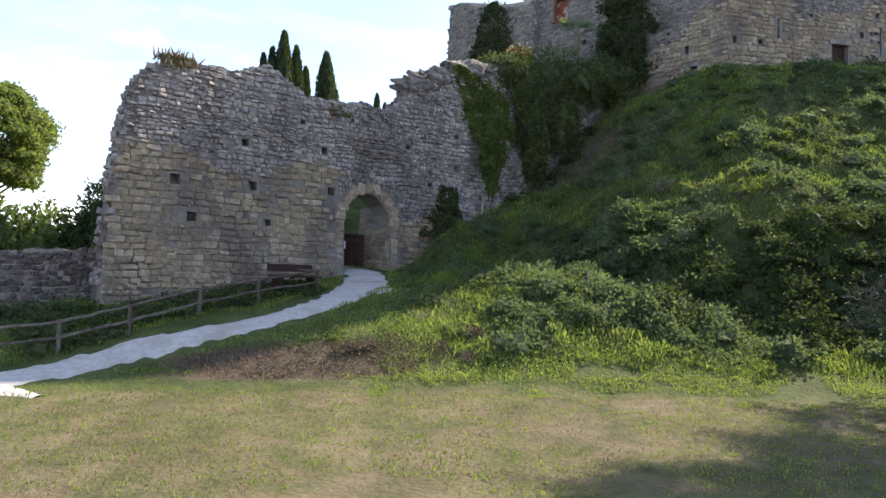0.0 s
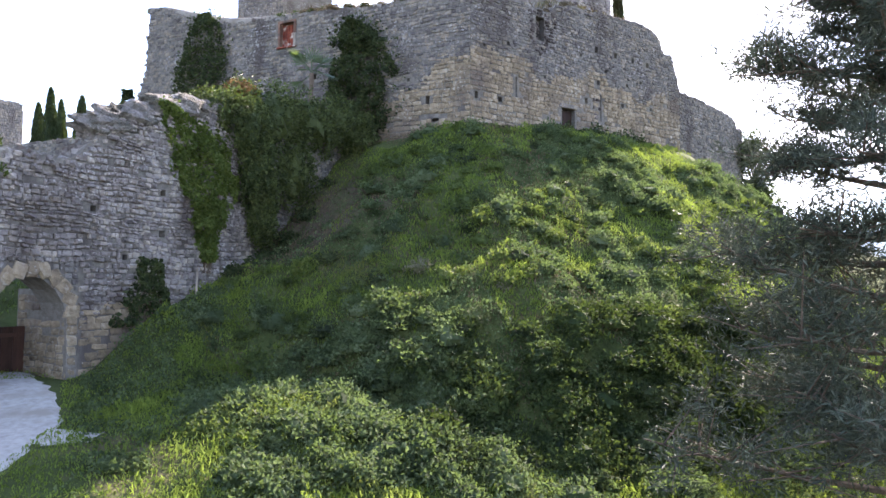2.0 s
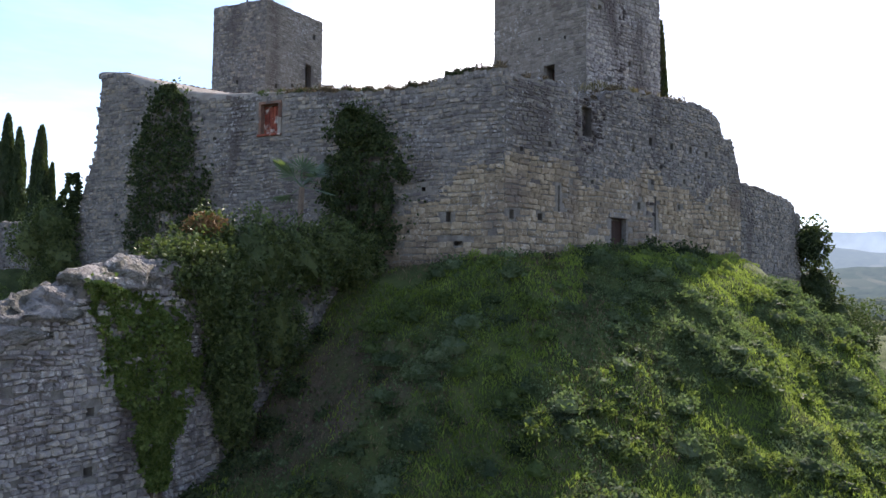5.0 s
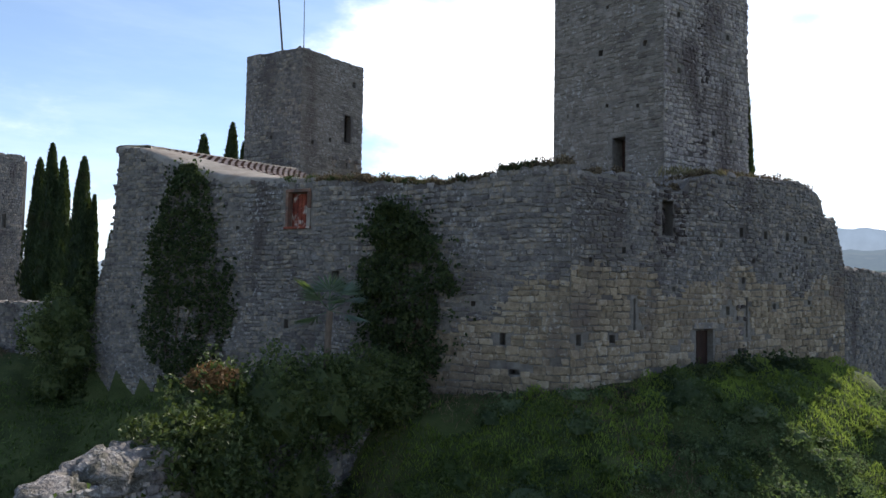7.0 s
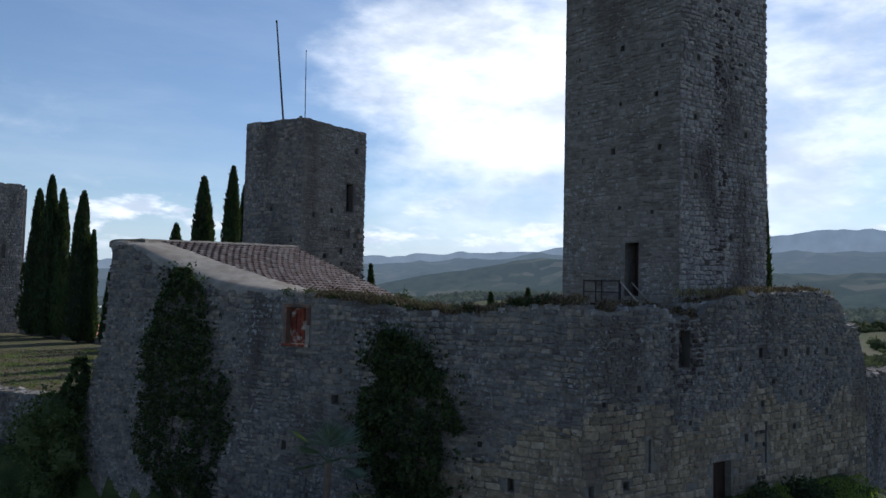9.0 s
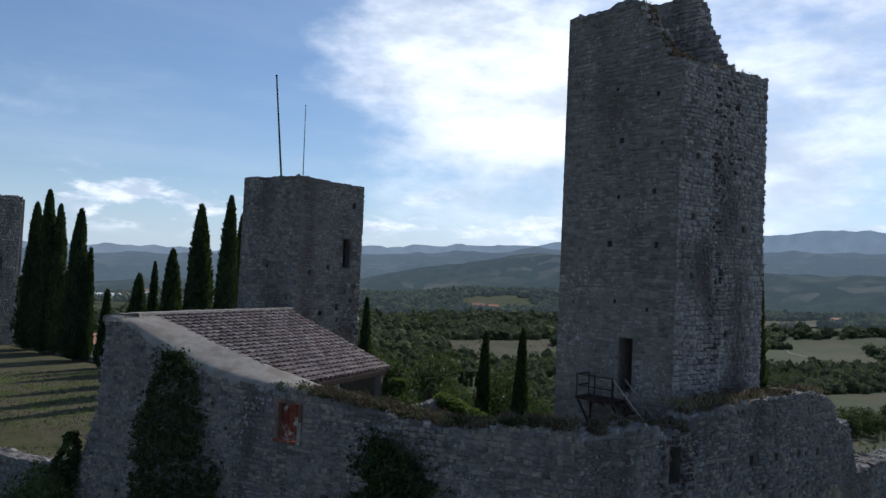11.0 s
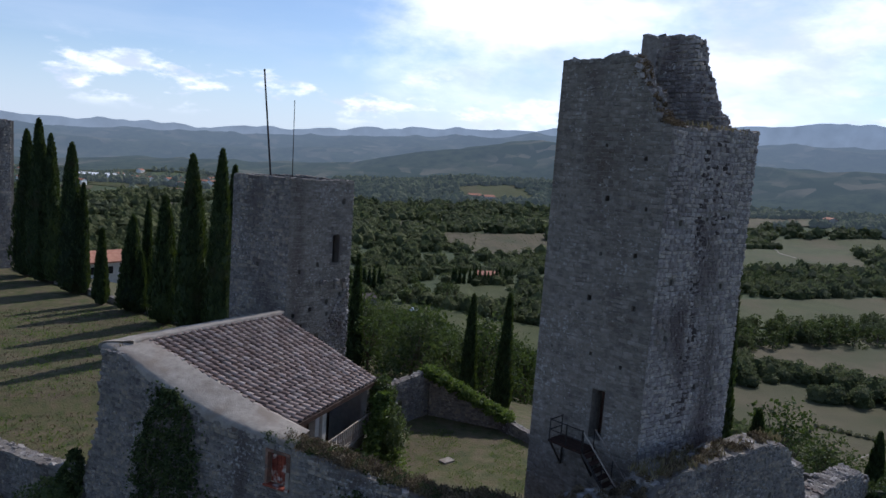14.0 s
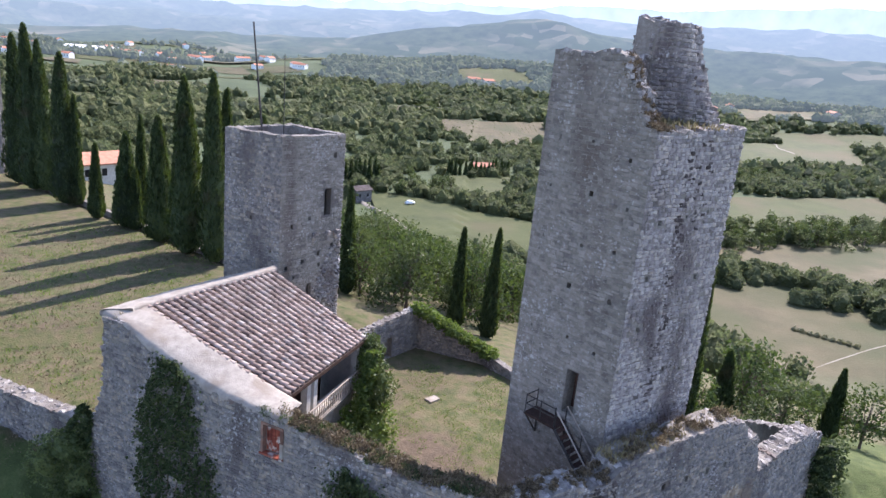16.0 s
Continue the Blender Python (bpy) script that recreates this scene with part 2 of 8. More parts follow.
M_PATH = node_mat("white_gravel_path", [(0.25, (0.28, 0.265, 0.24)), (0.5, (0.39, 0.372, 0.345)), (0.8, (0.50, 0.482, 0.455))], 5, 9, (0.30, 0.275, 0.23), 0.8, (0.52, 0.7), 0.0, 0.95, 0.6, 30, 0.02)
M_LEAF = node_mat("green_leaf", [(0.2, (0.012, 0.022, 0.008)), (0.5, (0.030, 0.052, 0.016)), (0.8, (0.068, 0.095, 0.028))], 0.8, 4, None, rand=0.8, rough=0.8, bump=0.0, translucent=0.25, leaf_tint=(0.16, 0.24, 0.04))
M_WEED = node_mat("weed_leaf", [(0.2, (0.025, 0.042, 0.015)), (0.5, (0.057, 0.092, 0.030)), (0.8, (0.114, 0.154, 0.053))], 0.5, 5, None, rand=0.7, rough=0.6, bump=0.0, translucent=0.42, leaf_tint=(0.299, 0.405, 0.062))
M_GRASS = node_mat("grass_blade", [(0.2, (0.046, 0.074, 0.016)), (0.5, (0.130, 0.188, 0.036)), (0.8, (0.265, 0.330, 0.066))], 0.55, 6, (0.128, 0.115, 0.060), 0.3, (0.56, 0.76), rand=0.35, rough=0.75, bump=0.0, translucent=0.5, leaf_tint=(0.340, 0.459, 0.076))
M_BRAMBLE = node_mat("bramble_leaf", [(0.2, (0.021, 0.035, 0.018)), (0.5, (0.070, 0.100, 0.048)), (0.85, (0.184, 0.224, 0.120))], 0.8, 5, None, rand=0.45, rough=0.8, bump=0.0, translucent=0.4, leaf_tint=(0.208, 0.320, 0.072))
M_DEADWEED = node_mat("dead_brown_weed", [(0.2, (0.064, 0.048, 0.029)), (0.5, (0.128, 0.095, 0.058)), (0.85, (0.204, 0.157, 0.098))], 1.2, 5, None, rand=0.8, rough=0.9, bump=0.0, translucent=0.1, leaf_tint=(0.212, 0.153, 0.085))
M_POLE = node_mat("dark_weathered_pole", [(0.3, (0.063, 0.052, 0.043)), (0.7, (0.154, 0.133, 0.112))], 5, 6, None, rand=0.4, bump=0.5, streak=0.3)
# dark rubble for painted shade, real stains and the dark far roofs
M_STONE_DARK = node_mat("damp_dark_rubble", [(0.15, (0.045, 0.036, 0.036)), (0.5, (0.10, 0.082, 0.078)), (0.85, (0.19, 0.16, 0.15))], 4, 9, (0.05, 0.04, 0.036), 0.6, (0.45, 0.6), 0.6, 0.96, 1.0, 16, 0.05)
M_DRYGRASS = node_mat("dry_grass_blade", [(0.2, (0.104, 0.092, 0.040)), (0.8, (0.240, 0.200, 0.112))], 1, 4, None, rand=0.7, rough=0.8, bump=0.0, translucent=0.25, leaf_tint=(0.288, 0.240, 0.128))
M_IVY = node_mat("ivy_leaf", [(0.2, (0.015, 0.025, 0.010)), (0.5, (0.034, 0.052, 0.020)), (0.85, (0.074, 0.094, 0.034))], 0.9, 5, None, rand=0.8, rough=0.75, bump=0.0, translucent=0.22, leaf_tint=(0.131, 0.197, 0.041))
M_IVY_LIGHT = node_mat("young_ivy_leaf", [(0.2, (0.036, 0.060, 0.015)), (0.5, (0.078, 0.115, 0.027)), (0.85, (0.145, 0.18, 0.05))], 0.9, 4, None, rand=0.8, rough=0.55, bump=0.0, translucent=0.3)
M_CYPRESS = node_mat("cypress_foliage", [(0.2, (0.010, 0.018, 0.008)), (0.5, (0.022, 0.038, 0.016)), (0.85, (0.05, 0.07, 0.025))], 0.8, 5, (0.045, 0.035, 0.02), 0.35, (0.6, 0.75), rand=0.8, rough=0.75, bump=0.0, translucent=0.12)
M_PINE = node_mat("pine_needle", [(0.2, (0.030, 0.040, 0.028)), (0.5, (0.060, 0.074, 0.052)), (0.85, (0.105, 0.122, 0.085))], 0.9, 4, None, rand=0.7, rough=0.6, bump=0.0, translucent=0.12, leaf_tint=(0.08, 0.10, 0.06))
M_UMBRELLA = node_mat("umbrella_pine_needle", [(0.2, (0.054, 0.077, 0.023)), (0.5, (0.126, 0.158, 0.045)), (0.85, (0.216, 0.230, 0.081))], 0.7, 4, None, rand=0.7, rough=0.7, bump=0.0, translucent=0.5)
M_WOODS = node_mat("broadleaf_canopy", [(0.2, (0.046, 0.057, 0.022)), (0.5, (0.090, 0.102, 0.042)), (0.8, (0.144, 0.152, 0.066))], 0.25, 9, (0.100, 0.112, 0.068), 0.02, (0.56, 0.75), rand=0.7, rough=0.95, bump=0.8, bump_scale=1.2, bump_dist=1.2, translucent=0.35, leaf_tint=(0.160, 0.208, 0.096))
M_BARK = node_mat("brown_bark", [(0.3, (0.06, 0.045, 0.035)), (0.7, (0.17, 0.13, 0.10))], 6, 6, None, rand=0.2, bump=0.8, streak=0.25)
M_RAIL = node_mat("grey_weathered_pole", [(0.3, (0.16, 0.13, 0.105)), (0.7, (0.36, 0.31, 0.26))], 5, 6, None, rand=0.4, bump=0.5, streak=0.3)
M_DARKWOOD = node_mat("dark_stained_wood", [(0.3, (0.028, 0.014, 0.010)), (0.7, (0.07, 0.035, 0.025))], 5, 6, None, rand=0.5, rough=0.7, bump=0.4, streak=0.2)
M_RUST = node_mat("rusted_red_shutter", [(0.3, (0.13, 0.030, 0.020)), (0.55, (0.24, 0.060, 0.034)), (0.8, (0.34, 0.18, 0.11))], 3, 8, (0.45, 0.40, 0.35), 2.5, (0.55, 0.68), 0.3, 0.8, 0.4, 30, 0.01)
M_IRON = node_mat("dark_iron", [(0.3, (0.03, 0.028, 0.027)), (0.7, (0.08, 0.07, 0.065))], 8, 4, None, rand=0.2, rough=0.6, bump=0.2, metal=0.6)
M_DARK = node_mat("unlit_void", [(0.3, (0.010, 0.009, 0.009)), (0.7, (0.02, 0.018, 0.017))], 3, 3, None, rand=0.0, bump=0.0)
M_PLASTER = node_mat("old_plaster", [(0.3, (0.38, 0.35, 0.31)), (0.7, (0.55, 0.52, 0.47))], 3, 6, None, rand=0.2, bump=0.3)
M_WHITE = node_mat("white_paint", [(0.3, (0.70, 0.70, 0.68)), (0.7, (0.82, 0.82, 0.8))], 6, 4, None, rand=0.0, rough=0.5, bump=0.0)
M_FIELD_TAN = node_mat("ploughed_pale_field", [(0.25, (0.050, 0.043, 0.021)), (0.5, (0.079, 0.067, 0.035)), (0.8, (0.108, 0.091, 0.052))], 0.09, 12, (0.044, 0.050, 0.018), 0.02, (0.48, 0.64), 0.0, 0.95, 0.4, 1.5, 0.3)
M_FIELD_GREEN = node_mat("meadow_field", [(0.25, (0.026, 0.035, 0.009)), (0.5, (0.043, 0.053, 0.014)), (0.8, (0.064, 0.070, 0.023))], 0.09, 12, (0.068, 0.059, 0.027), 0.02, (0.5, 0.7), 0.0, 0.95, 0.4, 1.5, 0.3)
M_ROAD = node_mat("pale_country_road", [(0.3, (0.176, 0.160, 0.136)), (0.7, (0.264, 0.240, 0.208))], 0.6, 5, None, rand=0.0, bump=0.2)
M_MOSS = node_mat("pale_lichen_rock", [(0.2, (0.109, 0.098, 0.090)), (0.5, (0.211, 0.191, 0.176)), (0.8, (0.359, 0.330, 0.302))], 3.2, 11, (0.094, 0.088, 0.070), 1.2, (0.48, 0.62), 0.0, 0.95, 1.0, 6, 0.25, lichen=(0.46, 0.44, 0.41))


def ground_mat():
    """Earth, dry lawn, green turf and wood floor, mixed by what grows where."""
    m = bpy.data.materials.new("ground_cover")
    m.use_nodes = True
    n, l = m.node_tree.nodes, m.node_tree.links
    b = n["Principled BSDF"]
    b.inputs["Roughness"].default_value, b.inputs["Specular IOR Level"].default_value = 0.95, 0.15
    geo = n.new("ShaderNodeNewGeometry")

    def ramp_of(scale, cols, detail=9):
        a, c = n.new("ShaderNodeTexNoise"), n.new("ShaderNodeValToRGB")
        a.inputs["Scale"].default_value, a.inputs["Detail"].default_value, a.inputs["Roughness"].default_value = scale, detail, 0.65
        l.new(geo.outputs["Position"], a.inputs["Vector"]), l.new(a.outputs["Fac"], c.inputs["Fac"])
        while len(c.color_ramp.elements) < len(cols):
            c.color_ramp.elements.new(0.5)
        for e, (p, k) in zip(c.color_ramp.elements, cols):
            e.position, e.color = p, (*k, 1)
        return c.outputs["Color"], a.outputs["Fac"]

    turf, f1 = ramp_of(0.9, [(0.25, (0.028, 0.039, 0.013)), (0.5, (0.058, 0.076, 0.024)), (0.75, (0.101, 0.112, 0.041))])
    dry, f2 = ramp_of(0.7, [(0.28, (0.058, 0.055, 0.026)), (0.46, (0.104, 0.086, 0.048)), (0.72, (0.161, 0.131, 0.083))])
    soil, f3 = ramp_of(2.5, [(0.3, (0.056, 0.042, 0.030)), (0.7, (0.124, 0.093, 0.065))])
    wood, f4 = ramp_of(0.02, [(0.3, (0.041, 0.056, 0.028)), (0.55, (0.064, 0.083, 0.041)), (0.75, (0.098, 0.109, 0.056))], 12)
    colour = turf
    for attr, other, wob in (("dry", dry, f1), ("soil", soil, f2), ("wood", wood, None)):
        at, mx = n.new("ShaderNodeAttribute"), n.new("ShaderNodeMixRGB")
        at.attribute_name = attr
        fac = at.outputs["Fac"]
        if wob:
            ad, mr = n.new("ShaderNodeMath"), n.new("ShaderNodeMapRange")
            l.new(fac, ad.inputs[0]), l.new(wob, ad.inputs[1])
            mr.inputs["From Min"].default_value, mr.inputs["From Max"].default_value = 0.85, 1.15
            l.new(ad.outputs[0], mr.inputs["Value"])
            fac = mr.outputs["Result"]
        l.new(fac, mx.inputs["Fac"]), l.new(colour, mx.inputs["Color1"]), l.new(other, mx.inputs["Color2"])
        colour = mx.outputs["Color"]
    l.new(colour, b.inputs["Base Color"])
    nb, bp = n.new("ShaderNodeTexNoise"), n.new("ShaderNodeBump")
    nb.inputs["Scale"].default_value, nb.inputs["Detail"].default_value = 7.0, 8.0
    bp.inputs["Strength"].default_value, bp.inputs["Distance"].default_value = 0.7, 0.12
    l.new(geo.outputs["Position"], nb.inputs["Vector"]), l.new(nb.outputs["Fac"], bp.inputs["Height"]), l.new(bp.outputs["Normal"], b.inputs["Normal"])
    return m


M_GROUND = ground_mat()


# ---- building helpers ----
def thing(name, label="", category="", group="", kind="", at=(0, 0, 0)):
    ob = new(name)
    ob.location = at
    return tagged(ob, label, category, group, kind)


def mesh_ob(name, verts, faces, material, parent=None, label="", smooth=False):
    me = bpy.data.meshes.new(name)
    verts = np.asarray(verts, float)
    if parent is not None:
        verts = verts - np.array(origin_of(parent))
    me.from_pydata(verts.tolist(), [], faces.tolist() if hasattr(faces, "tolist") else faces)
    me.materials.append(material)
    if smooth:
        me.polygons.foreach_set("use_smooth", [True] * len(me.polygons))
    me.update()
    ob = new(name, me)
    ob.parent = parent
    if label:
        ob["label"] = label
    return ob


def origin_of(ob):
    x = Vector((0, 0, 0))
    while ob is not None:
        x = x + ob.location
        ob = ob.parent
    return x


def part(name, bm, material, parent, label="", smooth=False):
    me = bpy.data.meshes.new(name)
    bm.to_mesh(me)
    bm.free()
    me.transform(Matrix.Translation(-origin_of(parent)))
    me.materials.append(material)
    if smooth:
        me.polygons.foreach_set("use_smooth", [True] * len(me.polygons))
    ob = new(name, me)
    ob.parent = parent
    if label:
        ob["label"] = label
    return ob


def box_bm(bm, m, sx, sy, sz, bevel=0.0):
    """A box of that size, centred on the pose m, added to bm."""
    made = bmesh.ops.create_cube(bm, size=1.0, matrix=m @ Matrix.Diagonal((sx, sy, sz, 1)))
    if bevel:
        edges = list({e for v in made["verts"] for e in v.link_edges})
        bmesh.ops.bevel(bm, geom=edges, offset=bevel, segments=1, affect="EDGES")
    return bm


def pole_bm(bm, a, b, r0, r1=None, sides=8, wob=0.0, rings=1):
    """A round pole from a to b."""
    a, b = Vector(a), Vector(b)
    r1 = r0 if r1 is None else r1
    way = (b - a).normalized()
    side = way.orthogonal().normalized()
    other = way.cross(side)
    loops = []
    for i in range(rings + 1):
        f = i / rings
        c, r = a.lerp(b, f), r0 + (r1 - r0) * f
        if 0 < i < rings:
            c = c + side * random.uniform(-wob, wob) + other * random.uniform(-wob, wob)
        loops.append([bm.verts.new(c + (side * math.cos(k * 2 * math.pi / sides) + other * math.sin(k * 2 * math.pi / sides)) * r) for k in range(sides)])
    for lo, hi in zip(loops, loops[1:]):
        for k in range(sides):
            bm.faces.new((lo[k], lo[(k + 1) % sides], hi[(k + 1) % sides], hi[k]))
    bm.faces.new(loops[0][::-1])
    bm.faces.new(loops[-1])
    return bm


def smooth01(x):
    x = np.clip(x, 0, 1)
    return x * x * (3 - 2 * x)


def vnoise(x, y, seed=0):
    """Smooth value noise, about -1 to 1, for arrays."""
    x, y = np.asarray(x, float), np.asarray(y, float)
    xi, yi = np.floor(x).astype(np.int64), np.floor(y).astype(np.int64)
    xf, yf = smooth01(x - xi), smooth01(y - yi)

    def h(a, b):
        v = (a * 374761393 + b * 668265263 + seed * 974711) & 0x7FFFFFFF
        v = ((v ^ (v >> 13)) * 1274126177) & 0x7FFFFFFF
        return ((v ^ (v >> 16)) & 0xFFFF) / 32767.5 - 1
    return (h(xi, yi) * (1 - xf) + h(xi + 1, yi) * xf) * (1 - yf) + (h(xi, yi + 1) * (1 - xf) + h(xi + 1, yi + 1) * xf) * yf


# ---- plan of the place ----
A, C, E, F = (0.1, 57.9), (16.0, 40.35), (31.7, 43.6), (43.0, 47.6)      # keep wall: west end, corner, south end, far end
G0, G1 = (-12.4, 26.0), (4.5, 39.75)                                      # gate wall
YARD = 15.8


def seg_dist(x, y, p, q):
    ux, uy = q[0] - p[0], q[1] - p[1]
    k = np.clip(((x - p[0]) * ux + (y - p[1]) * uy) / (ux * ux + uy * uy), 0, 1)
    return np.hypot(x - p[0] - k * ux, y - p[1] - k * uy), k


def height(x, y):
    """The ground's height."""
    x, y = np.asarray(x, float), np.asarray(y, float)
    e = (x - 9) * 0.85 + (y - 95) * 0.52                                  # how far past the terrace's edge
    r = np.hypot(x - 3, y - 19)
    az = np.degrees(np.arctan2(x - 3, y - 19))
    fall = np.interp(e, [2, 10, 22, 45, 90, 150, 210, 320, 600, 1200], [16.6, 14.2, 11, 3, -15, -30, -35, -37, -46, -55])
    ramp = np.interp(y, [-60, 8, 20, 21.5, 23.5, 26, 33.5, 36, 45, 59, 66, 80], [0.0, 0.1, 0.6, 1.0, 2.0, 2.7, 4.2, 4.6, 9.0, 14.2, 16.0, 16.6])
    west = smooth01((x + 0.40 * y + 6) / 10)                              # the terrace ends to the west
    ramp = np.minimum(ramp, 2.6) + (ramp - np.minimum(ramp, 2.6)) * west
    g = np.minimum(fall, ramp)
    # the keep's mound
    d1, k1 = seg_dist(x, y, A, C)
    d2, k2 = seg_dist(x, y, C, E)
    d3, k3 = seg_dist(x, y, E, F)
    d = np.minimum(np.minimum(d1, d2), d3)
    crown = np.where(d1 <= d2, 14.2 + 2.2 * k1, np.where(d2 <= d3, 16.4 + 0.6 * smooth01(k2 * 2), 16.4 - 3.5 * k3))
    inside = ((x - A[0]) * (C[1] - A[1]) - (y - A[1]) * (C[0] - A[0]) < 0) & ((x - C[0]) * (F[1] - C[1]) - (y - C[1]) * (F[0] - C[0]) < 0)
    drop = np.interp(d, [0, 2, 4, 9, 11, 12.9, 14.9, 17.0, 21, 60], [0, 0.7, 2.5, 7.2, 8.6, 10.1, 12.7, 15.2, 16.6, 40])
    mound = crown - drop
    lump = 0.36 * vnoise(x / 2.3, y / 2.3, 3) + 0.5 * vnoise(x / 6, y / 6, 4) + 0.24 * vnoise(x / 0.95, y / 0.95, 23)
    on_slope = smooth01((d - 1.0) / 3) * smooth01((20 - d) / 5)
    out = np.where(inside & (e < 14) & (y < 80), np.minimum(YARD, np.maximum(fall, g)), np.maximum(mound, g) + np.where(inside, 0, on_slope * lump))
    # knoll beside the path
    out = out + 1.0 * np.exp(-(((x - 3.3) / 4.4) ** 2 + ((y - 27.4) / 2.8) ** 2))
    # bank against the gate wall
    out = out + 2.2 * np.exp(-(((x - 1.3) / 2.3) ** 2 + ((y - 36.0) / 3.0) ** 2))
    # rolling country
    far = smooth01((r - 250) / 500)
    out = out + far * (9 * vnoise(x / 260, y / 260, 7) + 4 * vnoise(x / 110, y / 110, 8))
    rise = np.interp(az, [-60, 5, 12, 20, 30, 36, 44, 60], [0, 0, 14, 22, 34, 22, 30, 25])
    out = out + rise * np.exp(-((r - 1050) / 260) ** 2) - 70 * smooth01((r - 1350) / 200)
    out = out + 0.02 * vnoise(x * 1.7, y * 1.7, 5) * smooth01((60 - r) / 40)
    return out


def bare(x, y):
    """How bare the shaded earth under the shrubs is."""
    return np.exp(-(((x - 7.6 + 0.25 * (y - 39)) / 3.6) ** 4 + ((y - 39.6) / 4.6) ** 4))


def height1(x, y):
    return float(height(np.array([x]), np.array([y]))[0])


def axis(lo, fine_lo, fine_hi, hi, step, big, grow=1.07):
    v = list(np.arange(fine_lo, fine_hi, step))
    s, p = step, v[-1]
    while p < hi:
        s = min(s * grow, big)
        p += s
        v.append(p)
    s, p, w = step, fine_lo, []
    while p > lo:
        s = min(s * grow, big)
        p -= s
        w.append(p)
    return np.array(w[::-1] + v)


def build_ground():
    xs, ys = axis(-2600, -18, 36, 4300, 0.42, 75, 1.08), axis(-250, 8, 48, 4400, 0.42, 75, 1.08)
    gx, gy = np.meshgrid(xs, ys)
    gz = height(gx, gy)
    nx, ny = len(xs), len(ys)
    i = np.arange((nx - 1) * (ny - 1))
    a = i // (nx - 1) * nx + i % (nx - 1)
    faces = np.stack([a, a + 1, a + nx + 1, a + nx], 1)
    ob = mesh_ob("ground", np.stack([gx.ravel(), gy.ravel(), gz.ravel()], 1), faces, M_GROUND, smooth=True)
    x, y = gx.ravel(), gy.ravel()
    r = np.hypot(x - 3, y - 19)
    d1 = np.minimum(seg_dist(x, y, A, C)[0], seg_dist(x, y, C, E)[0])
    lawn = smooth01((22.2 - y - 0.10 * np.abs(x - 2)) / 2.5)
    terrace = smooth01((y - 62) / 4) * smooth01((200 - r) / 60)
    yard = ((x - A[0]) * (C[1] - A[1]) - (y - A[1]) * (C[0] - A[0]) < 0) & (x < 31) & (y > 44) & (y < 74)
    knoll = np.exp(-(((x + 0.2) / 2.4) ** 4 + ((y - 26.2) / 2.2) ** 4))
    dry = np.clip(np.maximum(np.maximum(np.maximum(lawn * 0.58, knoll * 0.5), terrace * 0.49), yard * 0.52), 0, 1)
    soil = 1.0 * np.exp(-(((x + 4.3) / 4.2) ** 4 + ((y - 21.7 - 0.10 * (x + 4)) / 1.1) ** 4)) * (y < 30) + 0.55 * bare(x, y)
    soil = soil + 0.9 * np.exp(-(((x - 18.5) / 5.0) ** 2 + ((y - 55) / 8.0) ** 2)) * yard + 0.42 * terrace
    wood = smooth01((r - 170) / 60)
    for key, val in (("dry", dry), ("soil", soil), ("wood", wood)):
        at = ob.data.attributes.new(key, "FLOAT", "POINT")
        at.data.foreach_set("value", np.clip(val, 0, 1).astype(np.float32))
    return tagged(ob, "rough grassy hillside with dry lawn, falling to a wooded valley", "ground", kind="structure")


build_ground()


def strip(name, pts, widths, material, lift, label, category, step=0.5, rag=0.25, across=4):
    """A path draped on the ground along pts."""
    pts = [np.array(p, float) for p in pts]
    line, wid = [], []
    for (p, q), (w0, w1) in zip(zip(pts, pts[1:]), zip(widths, widths[1:])):
        k = max(2, int(np.linalg.norm(q - p) / step))
        for j in range(k):
            line.append(p + (q - p) * j / k), wid.append(w0 + (w1 - w0) * j / k)
    line.append(pts[-1]), wid.append(widths[-1])
    line = np.array(line)
    for _ in range(8):
        line[1:-1] = (line[:-2] + line[1:-1] * 2 + line[2:]) / 4
    t = np.gradient(line, axis=0)
    t /= np.linalg.norm(t, axis=1)[:, None]
    nrm = np.stack([-t[:, 1], t[:, 0]], 1)
    rng = np.random.default_rng(len(line))
    vs = []
    for j, (c, n_, w) in enumerate(zip(line, nrm, wid)):
        for k in range(across + 1):
            f = k / across - 0.5
            wob = rng.uniform(-rag, rag) if k in (0, across) else 0
            q = c + n_ * (f * w + wob)
            vs.append((q[0], q[1], 0))
    vs = np.array(vs)
    vs[:, 2] = height(vs[:, 0], vs[:, 1]) + lift
    edge = np.arange(len(vs)) % (across + 1)
    vs[(edge == 0) | (edge == across), 2] -= lift * 1.6
    n1 = across + 1
    faces = [(j * n1 + k, j * n1 + k + 1, (j + 1) * n1 + k + 1, (j + 1) * n1 + k) for j in range(len(line) - 1) for k in range(across)]
    return tagged(mesh_ob(name, vs, faces, material, smooth=True), label, category, kind="structure")


def patch(name, corners, material, lift, label, category, cells=14):
    """A four-cornered field draped on the ground."""
    c = [np.array(p, float) for p in corners]
    vs = []
    for i in range(cells + 1):
        for j in range(cells + 1):
            u, v = i / cells, j / cells
            p = (c[0] * (1 - u) + c[1] * u) * (1 - v) + (c[3] * (1 - u) + c[2] * u) * v
            vs.append((p[0], p[1], 0))
    vs = np.array(vs)
    vs[:, 2] = height(vs[:, 0], vs[:, 1]) + lift
    faces = [(i * (cells + 1) + j, (i + 1) * (cells + 1) + j, (i + 1) * (cells + 1) + j + 1, i * (cells + 1) + j + 1) for i in range(cells) for j in range(cells)]
    return tagged(mesh_ob(name, vs, faces, material, smooth=True), label, category, kind="structure")


